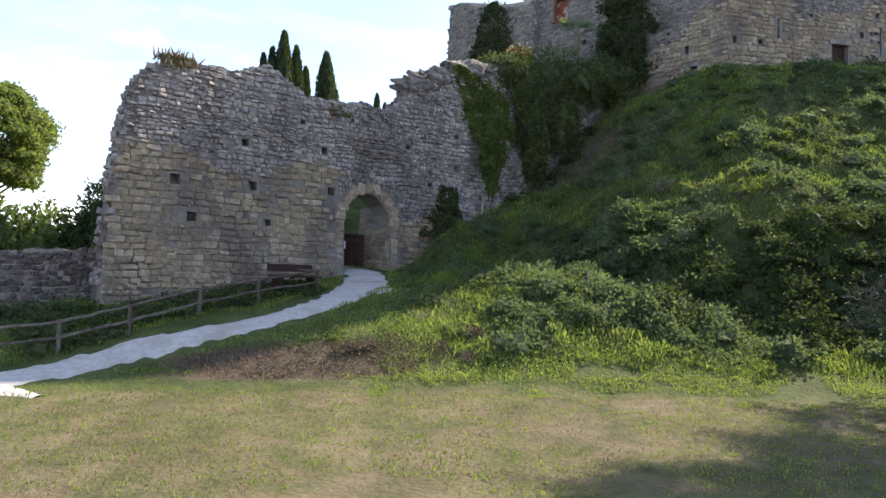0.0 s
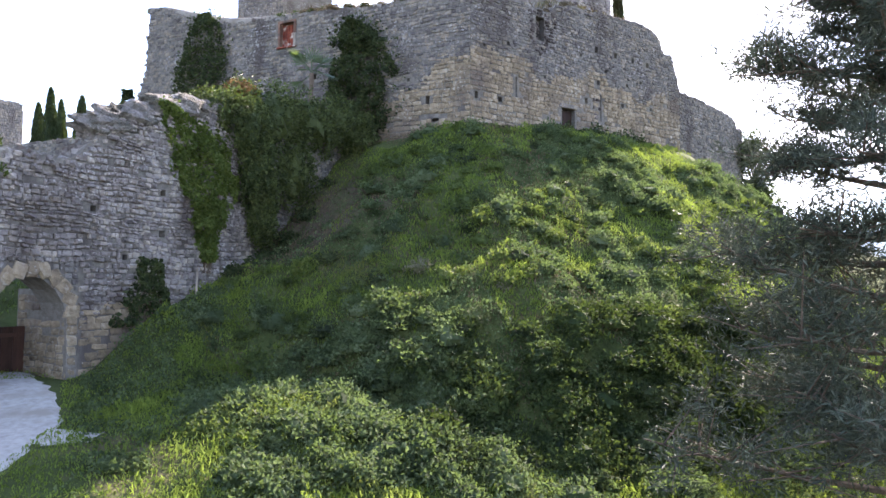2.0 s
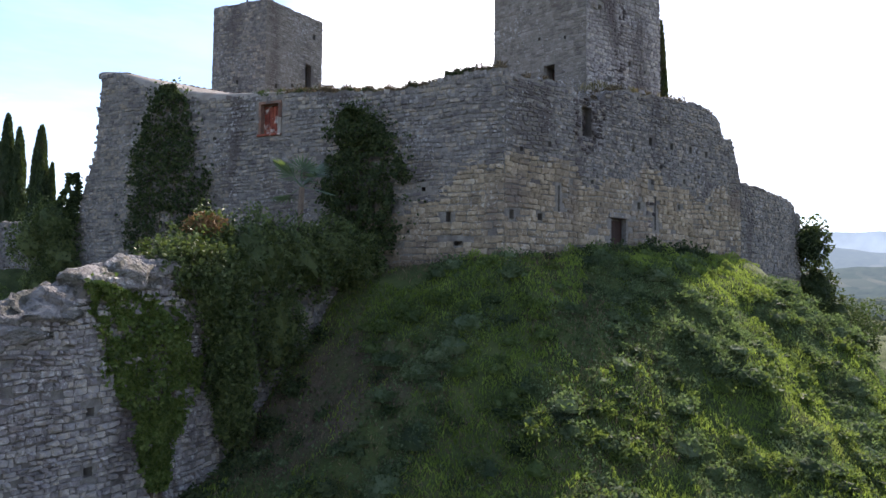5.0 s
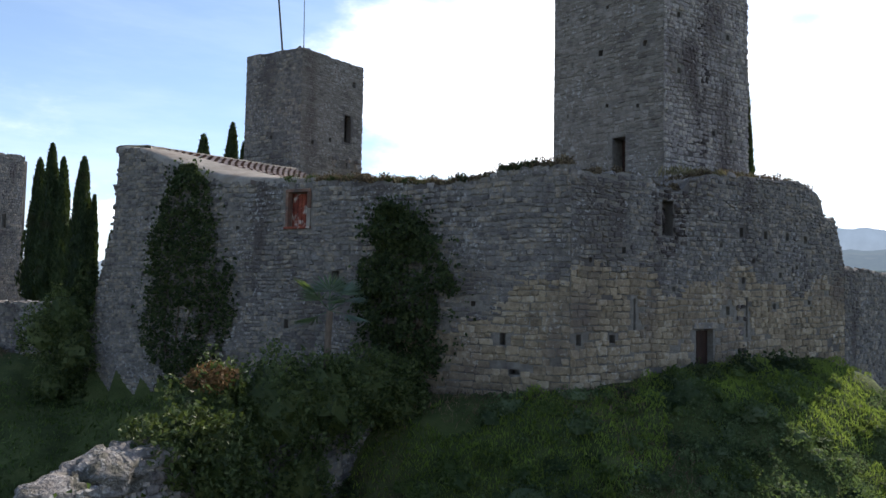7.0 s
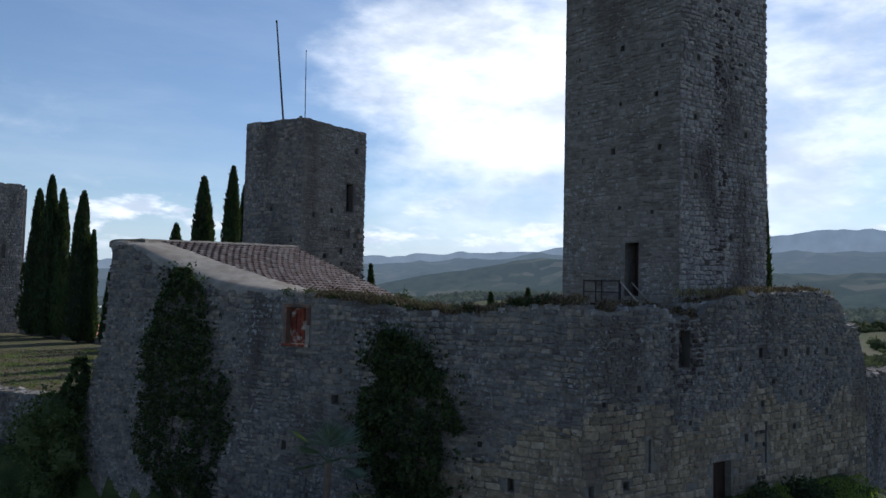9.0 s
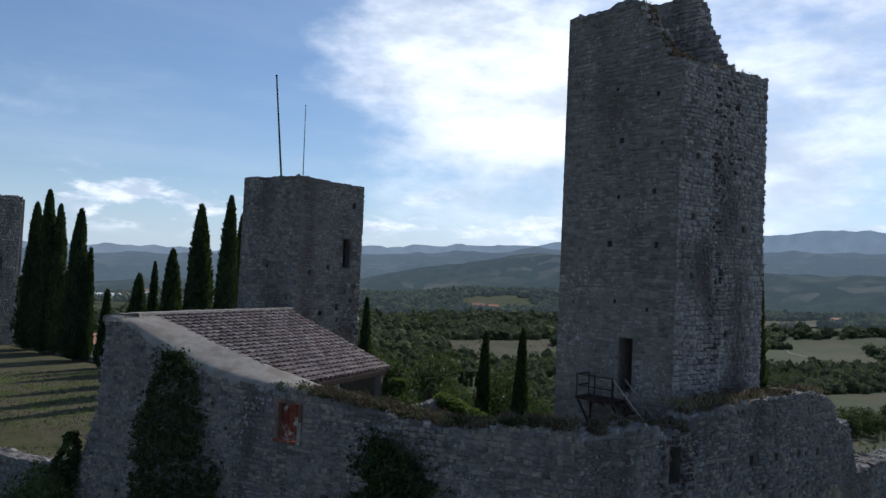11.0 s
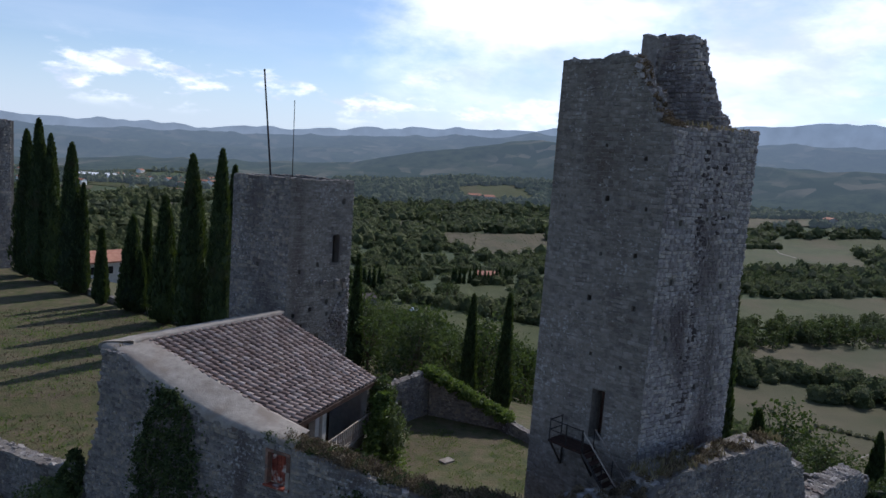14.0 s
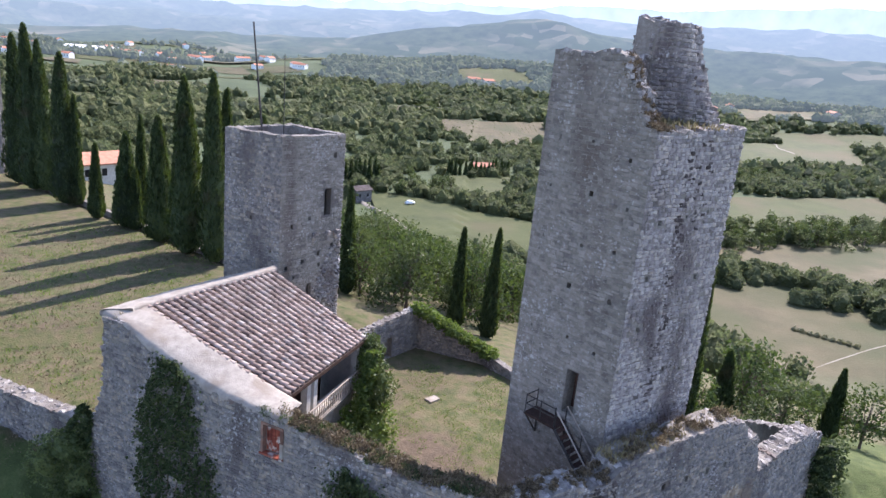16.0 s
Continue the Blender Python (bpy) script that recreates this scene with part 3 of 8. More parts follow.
# ---- masonry ----
def stone_proto(seed):
    """A rough block with rounded corners, one unit wide and high, its face one unit proud."""
    rng = random.Random(seed)
    j = lambda k: rng.uniform(-k, k)
    cx, cz = rng.uniform(0.08, 0.2), rng.uniform(0.12, 0.3)
    flat = [(-0.5 + cx, -0.5), (0.5, -0.5), (0.5, 0.5 - cz), (0.5 - cx, 0.5), (-0.5, 0.5), (-0.5, -0.5 + cz)]
    if seed % 2:
        flat = [(-x, z) for x, z in flat][::-1]
    flat = [(x + j(0.06), z + j(0.08)) for x, z in flat]
    vs = [(x, z, -0.6) for x, z in flat] + [(x * 0.97, z * 0.96, 0.45 + j(0.25)) for x, z in flat]
    vs += [(x * 0.72 + j(0.05), z * 0.66 + j(0.06), 1.0 + j(0.35)) for x, z in flat]
    fs = [(r * 6 + k, r * 6 + (k + 1) % 6, (r + 1) * 6 + (k + 1) % 6, (r + 1) * 6 + k) for r in range(2) for k in range(6)] + [tuple(range(12, 18))]
    return np.array(vs), fs


PROTOS = [stone_proto(s) for s in range(20)]
PROTO_MESH = {}


def proto_mesh(k, material):
    if (k, material.name) not in PROTO_MESH:
        me = bpy.data.meshes.new("stone")
        vs, fs = PROTOS[k]
        me.from_pydata([(x, -d, z) for x, z, d in vs], [], fs)
        me.materials.append(material)
        PROTO_MESH[k, material.name] = me
    return PROTO_MESH[k, material.name]


def masonry(parent, p, q, low, top, material, holes=(), course=(0.19, 0.32), length=(0.26, 0.62), proud=0.05, seed=1, near=None, lean=None, skip=0.03):
    """Courses of rough stones on the side of the wall p-q that lies to the right of p->q. low, top: heights along it, as functions of the metres from p.
    holes: (s0, s1, z0, z1) kept free. near: (s0, s1, z0, z1) in which up to 300 stones are pieces of their own. lean: shift outwards by height."""
    rng = random.Random(seed)
    p, q = Vector((*p, 0)), Vector((*q, 0))
    length_all = (q - p).length
    u = (q - p).normalized()
    out = Vector((u.y, -u.x, 0))
    base = origin_of(parent)
    verts, faces, singles = [], [], 0
    z0 = min(low(s * length_all / 20) for s in range(21)) - 0.2
    z1 = max(top(s * length_all / 60) for s in range(61))
    z = z0
    turn = Matrix((u, -out, Vector((0, 0, 1)))).transposed().to_4x4()
    while z < z1:
        h = rng.uniform(*course)
        s = rng.uniform(-0.2, 0.0)
        while s < length_all:
            w = rng.uniform(*length) * (0.8 + h)
            s0, s1 = max(s, 0.0), min(s + w, length_all)
            s += w
            if s1 - s0 < 0.08 or rng.random() < skip:
                continue
            mid, mz = (s0 + s1) / 2, z + h / 2
            if mz > top(mid) - 0.06 or mz < low(mid) - 0.25:
                continue
            if any(s1 > a + 0.03 and s0 < b - 0.03 and z + h > c + 0.03 and z < d - 0.03 for a, b, c, d in holes):
                continue
            gap = rng.uniform(0.0, 0.03)
            sw, sh, pr = s1 - s0 - gap, h - gap, proud * rng.uniform(0.35, 1.25)
            k = rng.randrange(len(PROTOS))
            wave = 0.05 * math.sin(mid * 0.8 + z * 1.7) + 0.03 * math.sin(mid * 2.3 + z) + rng.uniform(-0.02, 0.02)
            sh *= rng.uniform(0.85, 1.08)
            centre = p + u * mid + Vector((0, 0, mz + wave)) + out * (lean(mz) if lean else 0.0)
            if near and singles < 300 and near[0] < mid < near[1] and near[2] < mz < near[3]:
                ob = new("stone", proto_mesh(k, material))
                ob.parent = parent
                ob.matrix_local = Matrix.Translation(centre - base) @ turn @ Matrix.Diagonal((sw, pr, sh, 1))
                singles += 1
                continue
            pv, pf = PROTOS[k]
            n0 = len(verts)
            roll = rng.uniform(-0.05, 0.05)
            for x, zz, d in pv:
                verts.append(centre + u * (x * sw) + Vector((0, 0, zz * sh + roll * x)) + out * (d * pr))
            faces.extend([tuple(n0 + i for i in f) for f in pf])
        z += h
    if verts:
        ob = mesh_ob("stonework", [tuple(v) for v in verts], faces, material, parent)
        ob["kind"] = "stuff"


def slab(name, p, q, thick, outline, material, parent=None, through=(), blind=(), lean=None):
    """A wall from p to q, its face on the right-hand side of p->q. outline: (s, z) round the face. through: outlines of openings. blind: recesses (s0, s1, z0, z1)."""
    from mathutils.geometry import tessellate_polygon
    p, q = Vector((*p, 0)), Vector((*q, 0))
    u = (q - p).normalized()
    out = Vector((u.y, -u.x, 0))
    base = origin_of(parent) if parent is not None else Vector((0, 0, 0))

    def at(s, z, d):
        return tuple(p + u * s + Vector((0, 0, z)) - out * d + out * (lean(z) if lean and d < thick * 0.5 else 0.0) - base)
    rects = [[(a, c), (b, c), (b, d), (a, d)] for a, b, c, d in blind]
    verts, faces = [], []

    def cap(loops, d, flip):
        flat = [pt for lp in loops for pt in lp]
        n0 = len(verts)
        verts.extend(at(s, z, d) for s, z in flat)
        for t in tessellate_polygon([[Vector((s, z, 0)) for s, z in lp] for lp in loops]):
            a, b, c = (flat[i] for i in t)
            ccw = (b[0] - a[0]) * (c[1] - a[1]) - (b[1] - a[1]) * (c[0] - a[0]) > 0
            t = tuple(n0 + i for i in t)
            faces.append(t if ccw != flip else t[::-1])

    cap([outline, *through, *rects], 0.0, False)
    cap([outline, *through], thick, True)

    def rim(lp, d1):
        n0, k = len(verts), len(lp)
        verts.extend(at(s, z, 0.0) for s, z in lp)
        verts.extend(at(s, z, d1) for s, z in lp)
        faces.extend((n0 + i, n0 + (i + 1) % k, n0 + k + (i + 1) % k, n0 + k + i) for i in range(k))
    for lp in (outline, *through):
        rim(lp, thick)
    for lp in rects:
        rim(lp, 0.45)
        n0 = len(verts)
        verts.extend(at(s, z, 0.45) for s, z in lp)
        faces.append((n0, n0 + 1, n0 + 2, n0 + 3))
    me = bpy.data.meshes.new(name)
    me.from_pydata(verts, [], faces)
    me.materials.append(material)
    ob = new(name, me)
    ob.parent = parent
    return ob


def ragged(s_top, low, jitter, seed, step=0.28):
    """The outline of a wall's face: a broken top through the points s_top, a foot along low."""
    rng = random.Random(seed)
    s0, s1 = s_top[0][0], s_top[-1][0]
    n_ = max(2, int((s1 - s0) / step))
    ss = [s0 + (s1 - s0) * i / n_ for i in range(n_ + 1)]
    xs, zs = [a for a, _ in s_top], [b for _, b in s_top]
    topline = [(s, float(np.interp(s, xs, zs)) + rng.uniform(-jitter, jitter)) for s in ss]
    foot = [(s, low(s)) for s in ss[::4]] + ([] if n_ % 4 == 0 else [(s1, low(s1))])
    return foot + topline[::-1]


def top_of(outline):
    n_ = max(range(len(outline)), key=lambda i: outline[i][0])
    up = sorted(outline[n_ + 1:] if outline[n_ + 1:] else outline)
    xs, zs = [a for a, _ in up], [b for _, b in up]
    return lambda s: float(np.interp(s, xs, zs))


def rubble(parent, p, q, thick, top, seed, size=(0.14, 0.34), per_m=9, material=None, s_range=None, dig=0.06):
    """Loose stones on a broken wall's top."""
    rng = random.Random(seed)
    p, q = Vector((*p, 0)), Vector((*q, 0))
    u = (q - p).normalized()
    out = Vector((u.y, -u.x, 0))
    length_all = (q - p).length
    lo, hi = s_range or (0, length_all)
    verts, faces = [], []
    cube = [(-1, -1, -1), (1, -1, -1), (1, 1, -1), (-1, 1, -1), (-1, -1, 1), (1, -1, 1), (1, 1, 1), (-1, 1, 1)]
    quads = [(0, 3, 2, 1), (4, 5, 6, 7), (0, 1, 5, 4), (1, 2, 6, 5), (2, 3, 7, 6), (3, 0, 4, 7)]
    grid = [lo + (hi - lo) * i / max(8, int((hi - lo) / 0.12)) for i in range(max(8, int((hi - lo) / 0.12)))]
    gap = (hi - lo) / len(grid)
    rise = [abs(top(g + gap) - top(g)) for g in grid]
    count = int(per_m * sum(gap + 1.2 * max(0.0, k - 0.25 * gap) for k in rise))
    for g in rng.choices(range(len(grid)), [gap + 1.5 * k for k in rise], k=count):
        f = rng.random()
        s = grid[g] + gap * f
        c = p + u * s - out * rng.uniform(0.05, thick - 0.05) + Vector((0, 0, top(grid[g]) * (1 - f) + top(grid[g] + gap) * f - dig))
        r = rng.uniform(*size)
        m = Euler((rng.uniform(-0.4, 0.4), rng.uniform(-0.4, 0.4), rng.uniform(0, 3))).to_matrix()
        n0 = len(verts)
        for x, y, z in cube:
            v = Vector((x * r * rng.uniform(0.35, 0.6), y * r * rng.uniform(0.3, 0.5), z * r * rng.uniform(0.22, 0.4)))
            verts.append(tuple(c + m @ v))
        faces.extend(tuple(n0 + i for i in f) for f in quads)
    ob = mesh_ob("rubble", verts, faces, material or M_RUBBLE, parent)
    ob["kind"] = "stuff"


# ---- foliage ----
def leaf_cloud(pts, size, rng, dirs=None, aspect=1.7, spread=1.0, bend=0.25):
    """Small four-cornered leaves at pts, each at random or along dirs: vertices and faces."""
    n_ = len(pts)
    a = rng.normal(size=(n_, 3)) * spread
    if dirs is not None:
        a = a + dirs
    a /= np.linalg.norm(a, axis=1)[:, None] + 1e-9
    b = np.cross(a, rng.normal(size=(n_, 3)))
    b /= np.linalg.norm(b, axis=1)[:, None] + 1e-9
    c = np.cross(a, b)
    s = (np.asarray(size) * rng.uniform(0.6, 1.35, n_))[:, None]
    w = s / aspect
    v = np.empty((n_, 4, 3))
    v[:, 0], v[:, 2] = pts - a * s * 0.5, pts + a * s * 0.5
    v[:, 1], v[:, 3] = pts + b * w * 0.5 + c * w * bend, pts - b * w * 0.5 + c * w * bend
    return v.reshape(-1, 3), np.arange(n_ * 4).reshape(-1, 4)


def lumpy_dirs(n_, rng, up=-0.35):
    d = rng.normal(size=(n_ * 2, 3))
    d /= np.linalg.norm(d, axis=1)[:, None]
    d = d[d[:, 2] > up][:n_]
    return d


def lump_radius(d, seed, k=3.0, amount=0.3):
    return 1 + amount * (vnoise(d[:, 0] * k + 7 * seed, d[:, 1] * k + d[:, 2] * k * 1.3, seed) + 0.5 * vnoise(d[:, 0] * k * 2.3 + seed, d[:, 2] * k * 2.3 - d[:, 1] * k * 2, seed + 5))


def core_mesh(centre, radii, seed, shrink=0.8, amount=0.3, k=3.0, rings=9, seg=14, low=-0.35):
    """A lumpy dark inside for a bush, so that no light shows through its middle."""
    vs, fs = [], []
    for i in range(rings + 1):
        th = math.pi * i / rings
        for j in range(seg):
            ph = 2 * math.pi * j / seg
            vs.append((math.sin(th) * math.cos(ph), math.sin(th) * math.sin(ph), max(math.cos(th), low)))
    d = np.array(vs)
    v = np.array(centre) + d * np.array(radii) * (lump_radius(d, seed, k, amount) * shrink)[:, None]
    for i in range(rings):
        for j in range(seg):
            fs.append((i * seg + j, (i + 1) * seg + j, (i + 1) * seg + (j + 1) % seg, i * seg + (j + 1) % seg))
    return v, fs


def bush_parts(parent, centre, radii, material, leaf, count, seed, amount=0.3, k=3.0, low=-0.4, name="foliage", spread=1.0, inner=True):
    rng = np.random.default_rng(seed)
    d = lumpy_dirs(count, rng, low)
    rr = lump_radius(d, seed, k, amount) * rng.uniform(0.72, 1.06, len(d)) ** 0.6
    pts = np.array(centre) + d * np.array(radii) * rr[:, None]
    v, f = leaf_cloud(pts, leaf, rng, d * 0.5, spread=spread)
    if inner:
        cv, cf = core_mesh(centre, radii, seed, 0.66, amount, k, low=low)
        n0 = len(v)
        v = np.concatenate([v, cv])
        f = f.tolist() + [tuple(n0 + i for i in q) for q in cf]
    return mesh_ob(name, v, f, material, parent)


def bush(x, y, radii, material, leaf, count, seed, label, category="bush", group="", sink=0.15, z=None, **kw):
    zz = (height1(x, y) if z is None else z) - sink
    ob = thing("bush", label, category, group, at=(x, y, zz))
    bush_parts(ob, (x, y, zz + radii[2] * 0.35), radii, material, leaf, count, seed, **kw)
    bm = bmesh.new()
    for k in range(3):
        pole_bm(bm, (x, y, zz - 0.1), (x + random.uniform(-0.4, 0.4) * radii[0], y + random.uniform(-0.4, 0.4) * radii[1], zz + radii[2] * 0.7), 0.05, 0.02, 5)
    part("stem", bm, M_BARK, ob)
    return ob

# ---- path ----
strip("path", [(-30, 13.5), (-20, 16.5), (-12.3, 20.1), (-10, 21.9), (-7, 23.5), (-5.2, 25.0), (-3.9, 26.9), (-3.2, 29.6), (-3.5, 32.6), (-4.6, 35.5), (-6.5, 40)],
      [2.1, 2.0, 1.7, 1.3, 1.2, 1.35, 1.9, 2.3, 1.9, 1.6, 1.6], M_PATH, 0.05, "pale gravel footpath climbing to the gate", "path", step=0.35, rag=0.22, across=6)
strip("path_spur", [(-3.2, 29.0), (-2.2, 28.2), (-1.2, 27.6)], [1.4, 1.2, 0.5], M_PATH, 0.045, "short worn gravel branch of the footpath", "path", across=4)
strip("path_edge", [(-12.0, 19.4), (-10.9, 18.7), (-10.1, 18.2)], [1.1, 0.8, 0.2], M_PATH, 0.04, "worn bare patch of gravel beside the footpath", "path", across=4, rag=0.2)


# ---- gate wall ----
def build_gate_wall():
    low = lambda s: float(np.interp(s, [0, 5, 9.8, 13, 15, 18, 21.8], [2.0, 2.6, 3.6, 3.6, 4.6, 6.3, 8.2]))
    tops = [(0.0, 3.4), (0.25, 6.2), (0.45, 8.4), (0.7, 10.4), (1.3, 11.5), (1.9, 12.1), (4.4, 12.25), (5.4, 12.35), (6.3, 12.8), (7.3, 12.2), (8.3, 11.7), (10.3, 11.85), (12.4, 12.0), (13.1, 12.3), (14.1, 13.6), (15.2, 14.2), (16.3, 14.65), (17.2, 15.0), (19.0, 15.6), (20.2, 15.4), (21.8, 14.2)]
    outline = ragged(tops, low, 0.13, 5)
    arch = [(10.15, 3.9), (10.12, 6.5), (10.25, 7.0), (10.55, 7.45), (10.95, 7.73), (11.35, 7.82), (11.8, 7.7), (12.25, 7.35), (12.55, 6.9), (12.7, 6.4), (12.72, 3.9)]
    small = [(2.5, 7.49, .4), (3.2, 6.07, .38), (5.7, 7.56, .36), (6.4, 6.06, .3), (5.3, 9.31, .3), (9.0, 9.49, .28), (9.4, 7.7, .36), (16.7, 11.27, .25), (16.7, 9.61, .28), (15.0, 8.6, .2), (13.6, 10.3, .22), (7.9, 10.6, .2)]
    blind = [(s - w / 2, s + w / 2, z - w / 2, z + w / 2) for s, z, w in small]
    lean = lambda z: max(0.0, (6.0 - z) * 0.04)
    wall = slab("wall_gate", G0, G1, 1.3, outline, M_MORTAR, None, [arch], blind, lean)
    tagged(wall, "ruined castle wall of tan and grey stone, pierced by an arched gate", "wall", kind="structure")
    top = top_of(outline)
    ring = [(9.75, 13.1, 3.0, 8.3)]
    keep = [(a - 0.02, b + 0.02, c - 0.02, d + 0.02) for a, b, c, d in blind]
    split = lambda s: 8.6 + 0.5 * math.sin(s * 0.9) - (1.8 if s > 13 else 0.0)
    masonry(wall, G0, G1, low, lambda s: min(top(s), split(s)), M_STONE, keep + ring, (0.2, 0.32), (0.26, 0.66), 0.07, 3, (3.5, 10.2, 3.6, 8.4), lean)
    masonry(wall, G0, G1, split, top, M_STONE_PALE, keep + ring, (0.11, 0.24), (0.15, 0.42), 0.10, 4, None, lean, 0.07)
    # dressed stones round the arch
    u = (Vector((*G1, 0)) - Vector((*G0, 0))).normalized()
    out = Vector((u.y, -u.x, 0))
    turn = Matrix((u, -out, Vector((0, 0, 1)))).transposed().to_4x4()
    at = lambda s, z, d=0.0: Vector((*G0, 0)) + u * s + Vector((0, 0, z)) + out * d
    rng = random.Random(8)
    for k in range(11):
        a = math.pi * (k + 0.5) / 11
        c = (11.42 - math.cos(a) * 1.52, 6.35 + math.sin(a) * 1.72)
        ob = new("stone", proto_mesh(k % 12, M_STONE))
        ob.parent = wall
        ob.matrix_local = Matrix.Translation(at(*c)) @ turn @ Matrix.Rotation(math.pi / 2 - a, 4, "Y") @ Matrix.Diagonal((0.46, 0.07, 0.55, 1))
    for side in (9.93, 12.92):
        z = 4.0
        while z < 6.5:
            h = rng.uniform(0.3, 0.42)
            ob = new("stone", proto_mesh(rng.randrange(12), M_STONE))
            ob.parent = wall
            ob.matrix_local = Matrix.Translation(at(side, z + h / 2)) @ turn @ Matrix.Diagonal((0.4, 0.06, h - 0.03, 1))
            z += h
    for s0, s1, z0, z1 in ((9.75, 10.3, 6.9, 8.3), (12.55, 13.1, 6.9, 8.3), (10.3, 12.5, 8.05, 8.3)):
        z = z0
        while z < z1:
            s = s0
            while s < s1 - 0.05:
                w = min(rng.uniform(0.22, 0.4), s1 - s)
                if math.hypot((s + w / 2 - 11.42) / 1.8, (z + 0.1 - 6.35) / 2.0) > 1.0:
                    ob = new("stone", proto_mesh(rng.randrange(12), M_STONE_GREY))
                    ob.parent = wall
                    ob.matrix_local = Matrix.Translation(at(s + w / 2, z + 0.1)) @ turn @ Matrix.Diagonal((w - 0.03, 0.05, 0.19, 1))
                s += w
            z += 0.21
    rubble(wall, G0, G1, 1.3, top, 6, (0.14, 0.34), 22)
    # iron rod beside the arch
    rod = thing("iron_bracket", "thin dark iron bar fixed to the wall beside the gate", "bracket", at=tuple(at(9.9, 6.48, 0.06)))
    bm = bmesh.new()
    pole_bm(bm, at(9.55, 6.48, 0.06), at(10.3, 6.5, 0.06), 0.025)
    part("bar", bm, M_IRON, rod)
    # the gate's passage, and stones on its reveals
    for k, (s0, s1) in enumerate(((9.4, 10.12), (12.72, 13.44))):
        side = slab("wall_passage_" + str(k + 1), tuple(at(s0, 0, -1.3).xy), tuple(at(s1, 0, -1.3).xy), 1.5, [(0, 3.4), (0.72, 3.4), (0.72, 7.4), (0, 7.4)], M_MORTAR)
        tagged(side, "rough stone side of the gate passage", "wall", kind="structure")
    masonry(wall, tuple(at(12.72, 0, -2.75).xy), tuple(at(12.72, 0, -0.08).xy), lambda s: 3.8, lambda s: 6.3 if s > 1.4 else 7.3, M_STONE, (), (0.2, 0.32), (0.3, 0.6), 0.05, 9)
    # the gate itself, deep in the passage
    gate = thing("gate_door", "dark red-brown wooden gate leaf with a small white notice", "gate", at=tuple(at(11.0, 4.0, -2.3)))
    n_boards = 6
    for k in range(n_boards):
        bm = bmesh.new()
        w = 2.5 / n_boards
        box_bm(bm, Matrix.Translation(at(10.2 + w * (k + 0.5), 5.02, -2.3)) @ turn, w - 0.015, 0.05, 2.06, 0.008)
        part("board", bm, M_DARKWOOD, gate)
    for z in (4.35, 5.75):
        bm = bmesh.new()
        box_bm(bm, Matrix.Translation(at(11.42, z, -2.255)) @ turn, 2.5, 0.04, 0.14, 0.008)
        part("crossbar", bm, M_DARKWOOD, gate)
    bm = bmesh.new()
    box_bm(bm, Matrix.Translation(at(11.5, 5.5, -2.22)) @ turn, 0.16, 0.012, 0.36, 0.003)
    part("notice", bm, M_WHITE, gate, "white paper notice")
    # worn crest of pale rock where the wall breaks off
    crest = thing("broken_wall_crest", "pale lichen-covered core of the broken wall top", "rock", at=tuple(at(18.0, 15.0, -0.6)))
    for k, s in enumerate((14.4, 15.3, 16.2, 17.2, 18.2, 19.2, 20.2, 21.0)):
        vs, fs = core_mesh((0, 0, 0), (1.3, 0.75, 0.56), 40 + k, 1.0, 0.32, 2.8, 18, 34, low=-0.9)
        vs = [tuple(at(s, top(min(s, 21.7)) - 0.28, -0.62) + u * v[0] + out * v[1] + Vector((0, 0, v[2]))) for v in vs]
        mesh_ob("lump", vs, fs, M_MOSS, crest, smooth=True)
    return wall


build_gate_wall()


def plain_wall(name, p, q, thick, tops, low, label, material, seed, jitter=0.1, holes=(), through=(), stones=True, near=None, course=(0.15, 0.27), length=(0.2, 0.52), proud=0.07, cap=12, cap_size=(0.15, 0.35), back=False, parent=None, lean=None):
    outline = ragged(tops, low, jitter, seed)
    loops = [[(a, c), (b, c), (b, d), (a, d)] for a, b, c, d in through]
    wall = slab(name, p, q, thick, outline, M_MORTAR, parent, loops, list(holes), lean)
    if parent is None:
        tagged(wall, label, "wall", kind="structure")
    elif label:
        wall["label"] = label
    top = top_of(outline)
    if stones:
        keep = [(a - 0.02, b + 0.02, c - 0.02, d + 0.02) for a, b, c, d in (*holes, *through)]
        masonry(wall, p, q, low, top, material, keep, course, length, proud, seed, near, lean)
    if cap:
        rubble(wall, p, q, thick, top, seed + 1, cap_size, cap)
    return wall, top


# ---- keep walls ----
UA = (Vector((*C, 0)) - Vector((*A, 0))).normalized()
OUT_A = Vector((UA.y, -UA.x, 0))
A2 = tuple((Vector((*A, 0)) - UA * 1.9).xy)
shift = 1.9
at_a = lambda s, z, d=0.0: Vector((*A, 0)) + UA * s + Vector((0, 0, z)) + OUT_A * d
WEST_TOP = [(-1.9, 16.6), (-1.5, 18.4), (-1.0, 20.3), (-0.45, 21.6), (-0.1, 22.4), (0.05, 26.6), (1.2, 26.6), (3.5, 25.6), (6.7, 24.65), (11.0, 24.35), (14.7, 24.25), (17.3, 23.95), (19.7, 23.95), (20.9, 24.25), (23.68, 24.35)]
